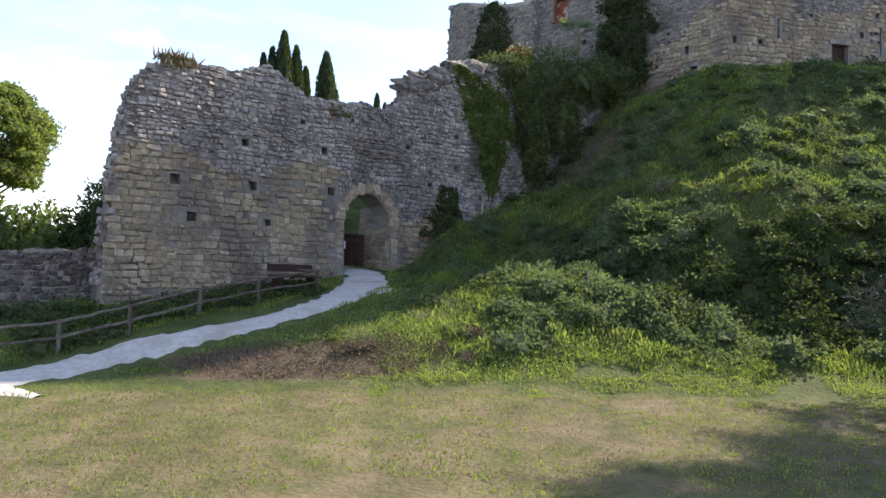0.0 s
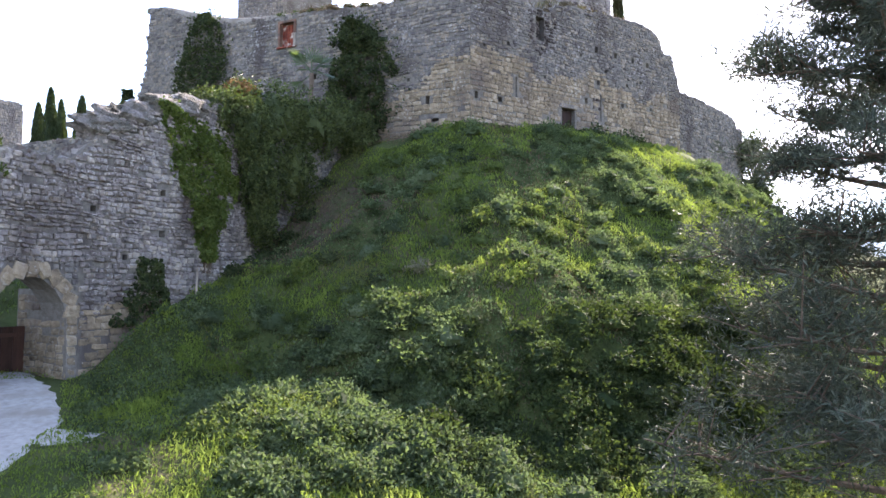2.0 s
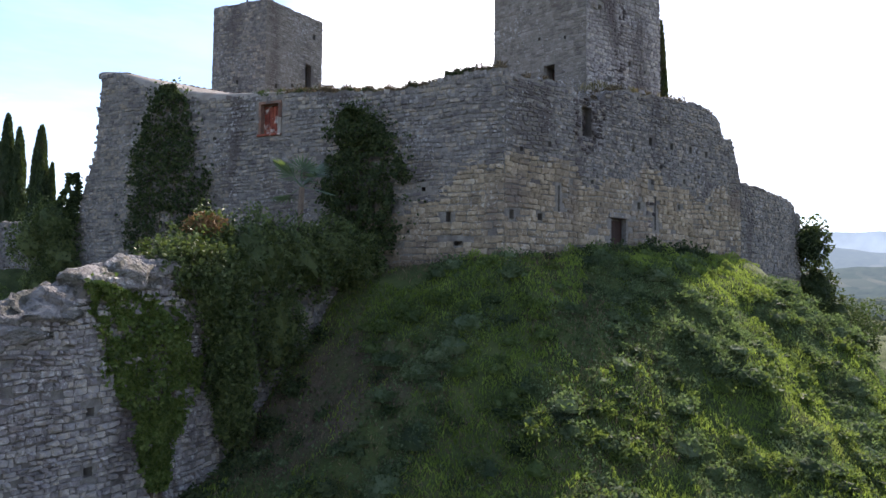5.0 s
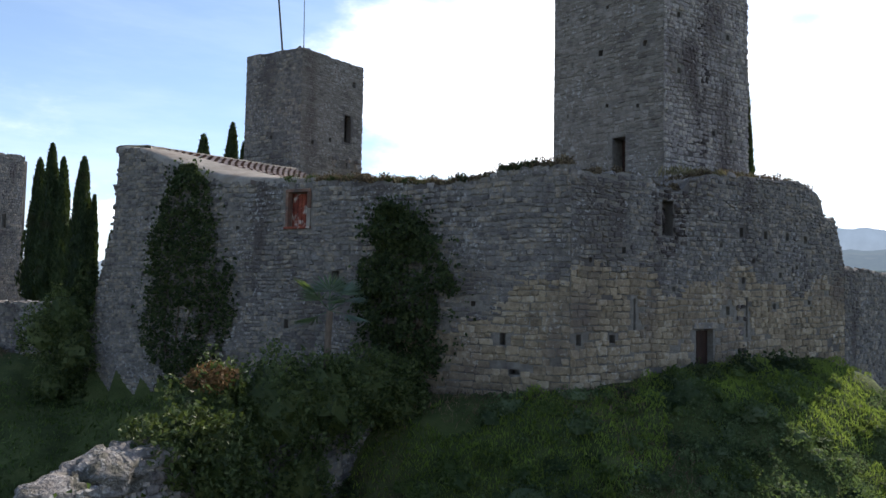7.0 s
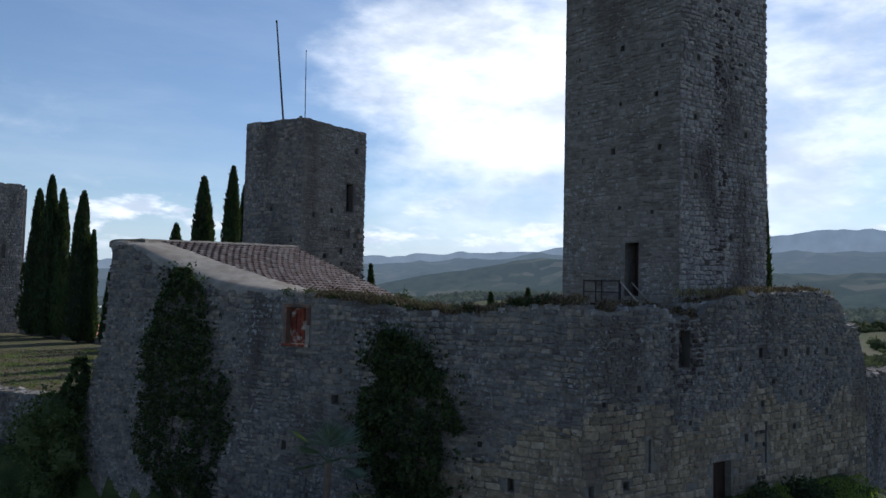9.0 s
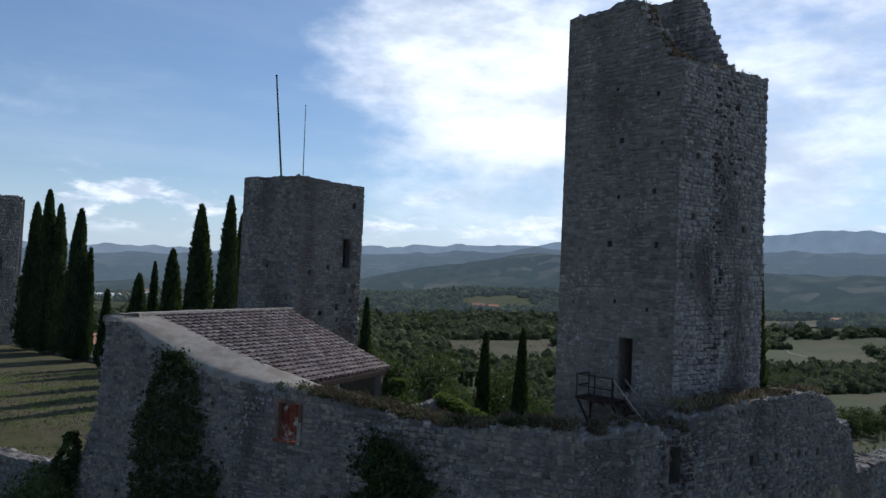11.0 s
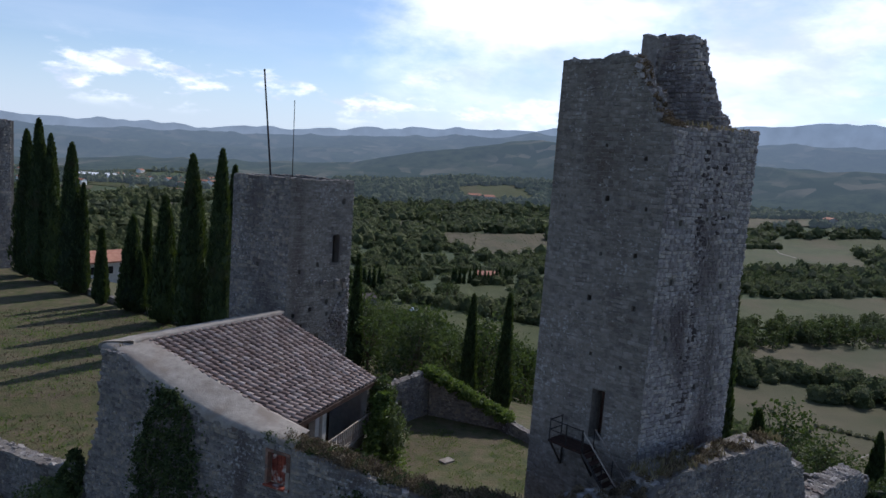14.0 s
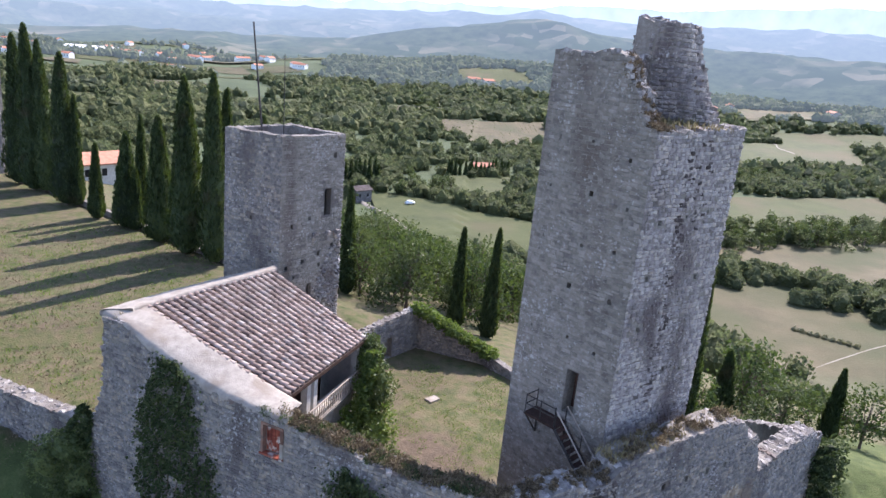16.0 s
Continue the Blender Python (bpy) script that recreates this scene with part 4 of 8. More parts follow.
west, west_top = plain_wall("wall_keep_west", A2, C, 1.3, [(s + shift, z) for s, z in WEST_TOP], lambda s: 12.0 + 3.5 * max(0.0, (s - shift) / 23.7), "tall weathered grey stone keep wall hung with ivy",
                            M_STONE_GREY, 21, 0.09, [(13.35 + shift, 13.75 + shift, 20.1, 20.5), (10.9 + shift, 11.15 + shift, 18.0, 18.4), (21.0 + shift, 21.25 + shift, 17.8, 18.25), (21.4 + shift, 21.8 + shift, 16.75, 16.95), (17.9 + shift, 18.1 + shift, 20.4, 20.6), (8.0 + shift, 8.2 + shift, 22.3, 22.5), (19.8 + shift, 20.0 + shift, 19.2, 19.4)],
                            [(10.95 + shift, 12.2 + shift, 22.4, 23.95)], stones=False, cap=14)
west_keep = [(a + shift - 0.02, b + shift + 0.02, c - 0.02, d + 0.02) for a, b, c, d in ((10.95, 12.2, 22.4, 23.95), (13.35, 13.75, 20.1, 20.5), (10.9, 11.15, 18.0, 18.4), (21.0, 21.25, 17.8, 18.25), (21.4, 21.8, 16.75, 16.95), (17.9, 18.1, 20.4, 20.6), (8.0, 8.2, 22.3, 22.5), (19.8, 20.0, 19.2, 19.4))]
west_seam = lambda s: float(np.interp(s, [0, 8, 16, 19, 25.6], [13.0, 14.5, 16.0, 18.2, 20.4])) + 0.4 * math.sin(s * 1.1) + 0.25 * math.sin(s * 2.7)
west_foot = lambda s: 12.0 + 3.5 * max(0.0, (s - shift) / 23.7)
masonry(west, A2, C, west_foot, west_seam, M_STONE, west_keep, (0.18, 0.32), (0.24, 0.6), 0.06, 22, (14.5 + shift, 25.6, 15.0, 20.0))
masonry(west, A2, C, lambda s: max(west_foot(s), west_seam(s)), west_top, M_STONE_GREY, west_keep, (0.13, 0.24), (0.2, 0.52), 0.06, 21)
UE = (Vector((*E, 0)) - Vector((*C, 0))).normalized()
OUT_E = Vector((UE.y, -UE.x, 0))
at_e = lambda s, z, d=0.0: Vector((*C, 0)) + UE * s + Vector((0, 0, z)) + OUT_E * d
SOUTH_HOLES = [(0.3, 0.55, 17.9, 18.3), (1.95, 2.25, 17.95, 18.25), (3.22, 3.34, 18.4, 19.6), (6.85, 7.95, 16.0, 18.4), (10.15, 10.28, 18.0, 19.7), (8.8, 9.05, 18.95, 19.3), (9.75, 10.0, 22.3, 22.7), (11.5, 11.75, 22.3, 22.65), (13.15, 13.4, 22.3, 22.65), (14.6, 14.85, 22.25, 22.6),
               (4.8, 5.45, 22.1, 23.5), (8.4, 8.6, 21.8, 22.0), (10.6, 10.85, 21.2, 21.4), (12.6, 12.8, 20.6, 20.85), (14.9, 15.1, 19.4, 19.6), (2.6, 2.8, 21.3, 21.55), (0.9, 1.05, 20.9, 21.1), (9.9, 10.1, 20.3, 20.55), (12.1, 12.35, 19.2, 19.45), (13.9, 14.1, 21.0, 21.2), (5.4, 5.6, 19.9, 20.1)]
S_END = tuple(at_e(18.0, 0).xy)
south, south_top = plain_wall("wall_keep_south", C, S_END, 1.5, [(0, 24.3), (0.9, 24.2), (3.4, 24.4), (4.2, 24.2), (4.5, 23.95), (6.0, 24.0), (6.4, 24.4), (7.4, 24.75), (10.5, 24.95), (13.4, 25.1), (15.6, 24.8), (16.1, 24.3), (16.3, 23.6), (17.2, 23.6), (17.6, 22.6), (18.0, 21.4)],
           lambda s: 15.6, "keep wall of tan blocks below and thin grey stones above, with a small doorway and putlog holes", M_STONE, 31, 0.08, SOUTH_HOLES, stones=False, cap=16)
seam = lambda s: 20.6 + 0.5 * math.sin(s * 0.8) + 0.3 * math.sin(s * 2.1)
south_keep = [(a - 0.02, b + 0.02, c - 0.02, d + 0.02) for a, b, c, d in SOUTH_HOLES]
masonry(south, C, S_END, lambda s: 15.6, lambda s: min(south_top(s), seam(s)), M_STONE, south_keep, (0.18, 0.34), (0.24, 0.6), 0.06, 31, (0, 9.0, 16.2, 19.6))
masonry(south, C, S_END, seam, south_top, M_STONE_GREY, south_keep, (0.11, 0.22), (0.18, 0.5), 0.06, 33)
# niche stones darkened to paint in its shade; weather-stained stones round and below it
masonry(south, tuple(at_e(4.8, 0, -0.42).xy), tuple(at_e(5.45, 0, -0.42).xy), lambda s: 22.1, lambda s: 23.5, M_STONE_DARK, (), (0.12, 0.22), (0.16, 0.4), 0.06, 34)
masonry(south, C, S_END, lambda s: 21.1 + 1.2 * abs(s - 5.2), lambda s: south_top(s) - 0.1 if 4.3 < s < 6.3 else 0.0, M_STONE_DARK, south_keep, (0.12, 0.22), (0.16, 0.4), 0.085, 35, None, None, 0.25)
# a strip of darker stones beside the narrow slit
masonry(south, C, S_END, lambda s: 17.2, lambda s: 19.4 if 9.55 < s < 10.15 else 0.0, M_STONE_DARK, south_keep, (0.14, 0.26), (0.16, 0.34), 0.09, 36, None, None, 0.4)
door_low = thing("low_doorway", "narrow dark doorway with a grey lintel in the keep wall", "doorway", at=tuple(at_e(7.4, 16.2, -0.3)))
bm = bmesh.new()
box_bm(bm, Matrix.Translation(at_e(7.4, 17.15, -0.3)) @ Matrix((UE, -OUT_E, Vector((0, 0, 1)))).transposed().to_4x4(), 1.05, 0.06, 2.3, 0.01)
part("door_leaf", bm, M_DARKWOOD, door_low)
bm = bmesh.new()
box_bm(bm, Matrix.Translation(at_e(7.4, 18.53, 0.0)) @ Matrix((UE, -OUT_E, Vector((0, 0, 1)))).transposed().to_4x4(), 1.5, 0.16, 0.26, 0.02)
part("lintel", bm, M_STONE_GREY, door_low)

plain_wall("wall_keep_east", S_END, F, 1.2, [(0, 21.3), (1.5, 21.15), (4, 21.2), (7, 21.0), (8.6, 20.9), (9.2, 20.2)], lambda s: 14.5 - 0.3 * s, "lower stretch of ruined grey stone wall", M_STONE_GREY, 41, 0.12, cap=14)
plain_wall("wall_keep_back", F, (44.5, 56.0), 1.1, [(0, 20.2), (3, 19.0), (6, 17.5), (8.4, 16.0)], lambda s: 11.0, "broken stretch of stone wall at the far end", M_STONE_GREY, 42, 0.15, cap=12)

plain_wall("wall_link", (4.4, 39.9), (11.6, 45.0), 1.0, [(0, 13.6), (2, 14.8), (5, 15.6), (8.8, 15.8)], lambda s: 7.5 + 0.6 * s, "overgrown stone wall climbing from the gate wall to the keep", M_STONE_GREY, 45, 0.12, cap=8)
# ---- retaining wall of the terrace ----
plain_wall("wall_terrace", (-24, 85.0), (-1.0, 60.2), 1.0, [(0, 18.2), (12, 18.5), (22, 18.6), (29, 18.6), (32, 18.8), (33.8, 18.9)], lambda s: 12.0, "grey stone retaining wall below the upper lawn", M_STONE_GREY, 51, 0.07, cap=10)

# ---- low dark wall beside the gate ----
# dark stone puts the wall's shade into its colour
plain_wall("wall_low", (-32, 27.2), (-12.2, 27.1), 0.9, [(0, 4.2), (10, 4.35), (15, 4.5), (19.8, 4.7)], lambda s: 0.8, "low rubble wall darkened by painted shade, overhung with shrubs", M_STONE_DARK, 52, 0.1, course=(0.14, 0.26), length=(0.16, 0.4), cap=6)


# ---- towers ----
def tower(name, label, corners, z0, tops, thick, material, faces, seed, holes=None, through=None, jitter=0.06, course=(0.15, 0.26), near=None, cap=(8, (0.12, 0.3))):
    """Four walls round the corners (clockwise seen from above), the face of each on its outer side."""
    ob = thing(name, label, "tower", at=(*corners[0], z0))
    for i in range(4):
        p, q = Vector(corners[i]), Vector(corners[(i + 1) % 4])
        u = (q - p).normalized()
        before, after = (Vector(corners[i - 1]) - p).normalized(), (Vector(corners[(i + 2) % 4]) - q).normalized()
        slip = thick * max(abs(u.dot(before)), abs(u.dot(after))) + 0.03        # keeps a slab's square end within a sharp corner
        off = 0.06 if i % 2 == 1 else 0.0
        tail = slip if i == 3 else off
        p2, q2 = p + u * (slip if i == 2 else off), q - u * tail
        ln = (q - p).length
        end = ln - (slip if i == 2 else off) - tail
        tl = [(max(0.0, min(s * ln - off, end)), z) for s, z in tops[i]]
        tl = [t for k, t in enumerate(tl) if k == 0 or t[0] > tl[k - 1][0] + 0.01]
        hs = [(a - off, b - off, c, d) for a, b, c, d in (holes or {}).get(i, ())]
        th = [[(a - off, c), (b - off, c), (b - off, d), (a - off, d)] for a, b, c, d in (through or {}).get(i, ())]
        outline = ragged(tl, lambda s: z0 - 1.5, jitter, seed + i, 0.22)
        wall = slab("wall", tuple(p2), tuple(q2), thick, outline, M_MORTAR, ob, th, hs)
        top = top_of(outline)
        if i in faces:
            top_face = (lambda s, top=top, off=off, end=end: top(min(max(s - off, 0.0), end)))
            keep = [(a - 0.02, b + 0.02, c - 0.02, d + 0.02) for a, b, c, d in (*(holes or {}).get(i, ()), *(through or {}).get(i, ()))]
            mat_ = material[i] if isinstance(material, dict) else material
            fine = mat_ is M_STONE_ASHLAR
            masonry(wall, tuple(p), tuple(q), lambda s: z0 - 0.6, top_face, mat_, keep, (0.13, 0.22) if fine else course, (0.22, 0.62) if fine else (0.17, 0.44), 0.035 if fine else 0.06, seed * 3 + i, near.get(i) if near else None)
        if cap:
            rubble(wall, tuple(p2), tuple(q2), thick, top, seed * 5 + i, cap[1], cap[0])
    return ob


RL, RM, RR, RB = (20.7, 49.9), (23.1, 44.3), (29.3, 45.7), (26.9, 51.3)
rng_h = random.Random(77)
rt_holes = {0: [], 1: []}
for z in (19.5, 22.2, 28.6, 31.0, 33.4, 35.7, 38.2):
    for s in (1.0, 2.9, 4.9):
        ss, zz, w = s + rng_h.uniform(-0.3, 0.3), z + rng_h.uniform(-0.3, 0.3), rng_h.uniform(0.13, 0.24)
        if z < 23 and s > 2:
            continue
        rt_holes[0].append((ss, ss + w, zz, zz + w * 1.2))
for z in (27, 29.6, 32.5, 35.2):
    for s in (1.2, 3.2, 4.9):
        if rng_h.random() < 0.75:
            ss, zz, w = s + rng_h.uniform(-0.3, 0.3), z + rng_h.uniform(-0.4, 0.4), rng_h.uniform(0.13, 0.24)
            rt_holes[1].append((ss, ss + w, zz, zz + w * 1.2))
# anticlockwise seen from above would turn the faces in: the order is L, M, R, B
tower("great_tower", "tall ruined keep tower of grey stone with a jagged broken top", [RL, RM, RR, RB], YARD,
      [[(0, 42.5), (0.3, 42.5), (0.55, 42.7), (0.63, 42.6), (0.70, 41.6), (0.76, 41.2), (0.84, 40.2), (0.88, 39.6), (1, 39.4)],
       [(0, 39.4), (1, 39.7)],
       [(0, 39.6), (0.2, 39.7), (0.23, 40.4), (0.3, 40.9), (0.36, 41.9), (0.42, 42.6), (0.46, 43.3), (0.49, 44.2), (0.75, 44.2), (1, 44.5)],
       [(0, 44.5), (0.11, 44.4), (0.15, 43.2), (0.19, 42.3), (0.5, 42.1), (1, 42.3)]], 1.25, {0: M_STONE_ASHLAR, 1: M_STONE_PALE}, (0, 1), 61, rt_holes, {0: [(3.45, 4.15, 24.7, 27.1)]}, 0.1,
      near={0: (0, 6.1, 36.5, 42.6)}, cap=(14, (0.15, 0.4)))
gt = bpy.data.objects["great_tower"]
for p_, q_, tops_, sd in ((RB, RR, [(0, 44.5), (3.2, 44.2), (3.45, 43.3), (3.7, 42.6), (4.1, 41.9), (4.45, 40.9), (4.9, 40.4), (5.1, 39.6), (6.3, 39.6)], 5), (RL, RB, [(0, 42.2), (4.8, 42.1), (5.2, 43.2), (5.5, 44.3), (5.9, 44.5)], 6)):
    pv, qv = Vector(p_), Vector(q_)
    uv = (qv - pv).normalized()
    ov = Vector((uv.y, -uv.x))
    masonry(gt, tuple(pv + ov * 1.24 + uv * 1.2), tuple(qv + ov * 1.24 - uv * 0.3), lambda s: 39.3, lambda s, t_=tops_: float(np.interp(s + 1.2, [a for a, _ in t_], [b for _, b in t_])), M_STONE_PALE, (), (0.14, 0.26), (0.2, 0.5), 0.08, sd)
UR = (Vector((*RR, 0)) - Vector((*RM, 0))).normalized()
OUT_R = Vector((UR.y, -UR.x, 0))
UL = (Vector((*RM, 0)) - Vector((*RL, 0))).normalized()
OUT_L = Vector((UL.y, -UL.x, 0))
# dark weather streak down the tower's south face
masonry(gt, RM, RR, lambda s: 25.0 + 6.0 * abs(s - 2.75), lambda s: 39.2 if 2.3 < s < 3.15 else 0.0, M_STONE_DARK, rt_holes[1], (0.13, 0.24), (0.15, 0.34), 0.075, 62, None, None, 0.55)
masonry(gt, RM, RR, lambda s: 35.0, lambda s: 39.2 if 3.3 < s < 4.3 else 0.0, M_STONE_DARK, rt_holes[1], (0.13, 0.24), (0.15, 0.34), 0.07, 63, None, None, 0.75)
tw_floor = thing("tower_infill", "weedy rubble fill inside the broken tower top", "rubble", at=(24.8, 47.7, 39.0))
bm = bmesh.new()
inner = [Vector(c).lerp(Vector((24.8, 47.75)), 0.2) for c in (RL, RM, RR, RB)]
vs = [bm.verts.new((v.x, v.y, 39.25)) for v in inner] + [bm.verts.new((v.x, v.y, 38.0)) for v in inner]
bm.faces.new(vs[:4]), bm.faces.new(vs[:3:-1])
for k in range(4):
    bm.faces.new((vs[k], vs[4 + k], vs[4 + (k + 1) % 4], vs[(k + 1) % 4]))
part("fill", bm, M_RUBBLE, tw_floor)

TL, TM, TR_, TB_ = (7.2, 68.3), (10.4, 64.8), (15.2, 67.4), (12.0, 70.9)
lt_holes = {1: [(0.9, 1.1, 29.2, 29.5), (2.4, 2.62, 29.6, 29.9), (0.5, 0.75, 26.3, 26.6), (1.9, 2.15, 26.6, 26.9), (3.3, 3.55, 26.9, 27.3), (4.5, 4.75, 27.4, 27.7), (4.4, 4.7, 33.8, 34.2), (2.4, 2.9, 24.1, 25.0), (1.2, 1.4, 25.6, 25.8), (3.4, 3.6, 26.1, 26.4), (2.6, 3.2, 21.4, 22.6)],
            0: [(2.2, 2.4, 29.5, 29.8), (3.9, 4.1, 27.5, 27.7), (4.1, 4.3, 24.9, 25.1)]}
tower("guard_tower", "square grey stone tower open to the sky with a low parapet", [TL, TM, TR_, TB_], YARD,
      [[(0, 35.45), (1, 35.5)], [(0, 35.5), (0.5, 35.4), (1, 35.45)], [(0, 35.45), (1, 35.5)], [(0, 35.5), (1, 35.45)]], 0.55, {0: M_STONE_GREY, 1: M_STONE_ASHLAR}, (0, 1), 71, lt_holes, {1: [(3.75, 4.35, 29.8, 31.7)]}, 0.05, (0.16, 0.29),
      near={1: (0, 5.4, 31.0, 35.4)}, cap=(10, (0.1, 0.22)))
# decayed rubble facing low on the guard tower
guard = bpy.data.objects["guard_tower"]
masonry(guard, TM, TR_, lambda s: 15.6, lambda s: float(np.interp(s, [0, 1.2, 2.2, 3.4, 4.6, 5.46], [0, 19, 22.5, 25.5, 27.6, 28.6])), M_RUBBLE, lt_holes[1], (0.1, 0.22), (0.14, 0.36), 0.15, 73, None, None, 0.15)
lt_roof = thing("tower_roof_slab", "sunken mortar roof inside the tower parapet", "roof", at=(11.2, 67.8, 34.3))
bm = bmesh.new()
inner = [Vector(c).lerp(Vector((11.2, 67.85)), 0.12) for c in (TL, TM, TR_, TB_)]
vs = [bm.verts.new((v.x, v.y, 34.4)) for v in inner] + [bm.verts.new((v.x, v.y, 34.1)) for v in inner]
bm.faces.new(vs[:4]), bm.faces.new(vs[:3:-1])
for k in range(4):
    bm.faces.new((vs[k], vs[4 + k], vs[4 + (k + 1) % 4], vs[(k + 1) % 4]))
part("slab", bm, M_RUBBLE, lt_roof)
for name, lab, p, q, r0, r1 in (("flagpole", "tall bare leaning grey metal flagpole on the tower", (9.5, 66.9, 34.4), (8.75, 67.05, 42.2), 0.07, 0.05), ("antenna", "thin dark radio aerial on the tower", (10.8, 66.75, 34.4), (10.72, 66.8, 40.4), 0.035, 0.02)):
    ob = thing(name, lab, name, at=p)
    bm = bmesh.new()
    pole_bm(bm, p, q, r0, r1, 8, 0.0, 2)
    part("pole", bm, M_IRON, ob)
    bm = bmesh.new()
    pole_bm(bm, Vector(q), Vector(q) + Vector((0, 0, 0.08)), r1 * 1.8, r1, 8)
    part("cap", bm, M_IRON, ob)

# corbels below the tower window
UT = (Vector((*TR_, 0)) - Vector((*TM, 0))).normalized()
OUT_T = Vector((UT.y, -UT.x, 0))
turn_t = Matrix((UT, -OUT_T, Vector((0, 0, 1)))).transposed().to_4x4()
for s in (2.9, 4.1, 4.9):
    ob = thing("corbel", "worn projecting stone corbel on the tower face", "corbel", "corbels of the tower", at=tuple(Vector((*TM, 0)) + UT * s + Vector((0, 0, 28.4)) + OUT_T * 0.1))
    bm = bmesh.new()
    box_bm(bm, Matrix.Translation(Vector((*TM, 0)) + UT * s + Vector((0, 0, 28.55)) + OUT_T * 0.16) @ turn_t, 0.32, 0.42, 0.3, 0.05)
    box_bm(bm, Matrix.Translation(Vector((*TM, 0)) + UT * s + Vector((0, 0, 28.2)) + OUT_T * 0.08) @ turn_t, 0.28, 0.24, 0.42, 0.05)
    part("block", bm, M_STONE_GREY, ob)

tower("far_tower", "distant square grey stone tower behind the cypresses", [(-25.0, 142.5), (-24.0, 136.5), (-18.0, 141.0), (-19.0, 147.0)], 16.6, [[(0, 38.4), (1, 38.4)]] * 4, 0.8, M_STONE_GREY, (1,), 81, {1: [(4.6, 5.2, 27.5, 29.5)]}, None, 0.1, (0.3, 0.5), cap=None)


# ---- the house with the tiled roof ----
T0, T1, T2, T3 = Vector((2.0, 58.5, 26.78)), Vector((9.8, 63.3, 27.0)), Vector((14.9, 58.2, 24.12)), Vector((8.6, 51.0, 24.36))


def build_house():
    house = thing("roofed_house", "small stone castle building under a lichened terracotta tile roof", "house", at=(8.5, 57.5, YARD))
    on = lambda u, v, up=0.0: (T0 * (1 - u) + T1 * u) * (1 - v) + (T3 * (1 - u) + T2 * u) * v + Vector((0, 0, up))
    bm = bmesh.new()
    vs = [bm.verts.new(on(u, v, z)) for z in (0.0, -0.22) for u, v in ((-0.02, -0.04), (1.0, -0.04), (1.0, 1.0), (-0.02, 1.0))]
    bm.faces.new(vs[:4]), bm.faces.new(vs[:3:-1])
    for k in range(4):
        bm.faces.new((vs[k], vs[4 + k], vs[4 + (k + 1) % 4], vs[(k + 1) % 4]))
    roof = part("roof", bm, M_DARKWOOD, house, "lichened terracotta roof tiles")
    cols, rows = 21, 21
    rng = random.Random(12)
    n_single = 0
    verts, faces = [], []
    protos = []
    for _ in range(6):
        prof = []
        for j in range(2):
            r = 0.5 if j == 0 else 0.4
            for k in range(6):
                a = math.pi * k / 5
                prof.append((-math.cos(a) * r, j * 1.0, math.sin(a) * r * 0.85))
        fs = [(k, k + 1, 7 + k, 6 + k) for k in range(5)]
        me = bpy.data.meshes.new("tile")
        me.from_pydata(prof, [], fs)
        me.materials.append(M_TILE)
        me.polygons.foreach_set("use_smooth", [True] * 5)
        protos.append((me, prof, fs))
    base = origin_of(roof)
    for i in range(cols):
        for j in range(rows):
            u, v = (i + 0.5) / cols, (j + 1.0) / rows
            a, b = on(u, v, 0.10), on(u, v - 1.18 / rows, 0.10)
            side = (on(u + 0.5 / cols, v) - on(u - 0.5 / cols, v))
            way = b - a
            up = side.cross(way).normalized()
            m = Matrix((side.normalized(), way.normalized(), up)).transposed().to_4x4()
            wobble = Matrix.Translation((rng.uniform(-0.012, 0.012), rng.uniform(-0.015, 0.015), rng.uniform(0.0, 0.012))) @ Matrix.Rotation(rng.uniform(-0.03, 0.03), 4, "Z")
            m = Matrix.Translation(a) @ m @ wobble @ Matrix.Rotation(-0.13, 4, "X") @ Matrix.Diagonal((side.length * 0.72, way.length, side.length * 0.70, 1))
            me, prof, fs = protos[rng.randrange(6)]
            if j >= rows - 13 and n_single < 290:
                ob = new("tile", me)
                ob.parent = roof
                ob.matrix_local = Matrix.Translation(-base) @ m
                n_single += 1
            else:
                n0 = len(verts)
                verts.extend(tuple(m @ Vector(p)) for p in prof)
                faces.extend(tuple(n0 + k for k in f) for f in fs)
    mesh_ob("tilework", verts, faces, M_TILE, roof)["kind"] = "stuff"
    # pale cement verge over the outer wall and along the ridge
    r2 = np.random.default_rng(5)
    outer = [(0.0, 58.1, 26.72), (1.3, 56.6, 26.45), (2.6, 55.15, 25.75), (4.2, 53.4, 24.98), (6.0, 51.4, 24.6), (8.4, 48.75, 24.45)]
    inner = [(2.3, 58.6, 26.84), (3.4, 57.3, 26.45), (4.7, 55.8, 25.95), (6.2, 54.1, 25.4), (7.6, 52.5, 24.9), (9.4, 50.4, 24.42)]
    ridge_out = [(-0.1, 58.25, 26.76), (3.3, 60.3, 26.9), (6.6, 62.3, 26.96), (10.0, 64.2, 27.0)]
    ridge_in = [(1.6, 57.9, 26.86), (4.4, 59.75, 26.96), (7.2, 61.45, 27.04), (10.1, 63.2, 27.1)]
    for o_, i_ in ((outer, inner), (ridge_out, ridge_in)):
        o_, i_ = np.array(o_), np.array(i_)
        kk = np.linspace(0, len(o_) - 1, 46)
        of = np.stack([np.interp(kk, range(len(o_)), o_[:, c]) for c in range(3)], 1)
        nf = np.stack([np.interp(kk, range(len(i_)), i_[:, c]) for c in range(3)], 1)
        for arr in (of, nf):
            for _ in range(8):
                arr[1:-1] = (arr[:-2] + arr[1:-1] * 2 + arr[2:]) / 4
        vs, fs = [], []
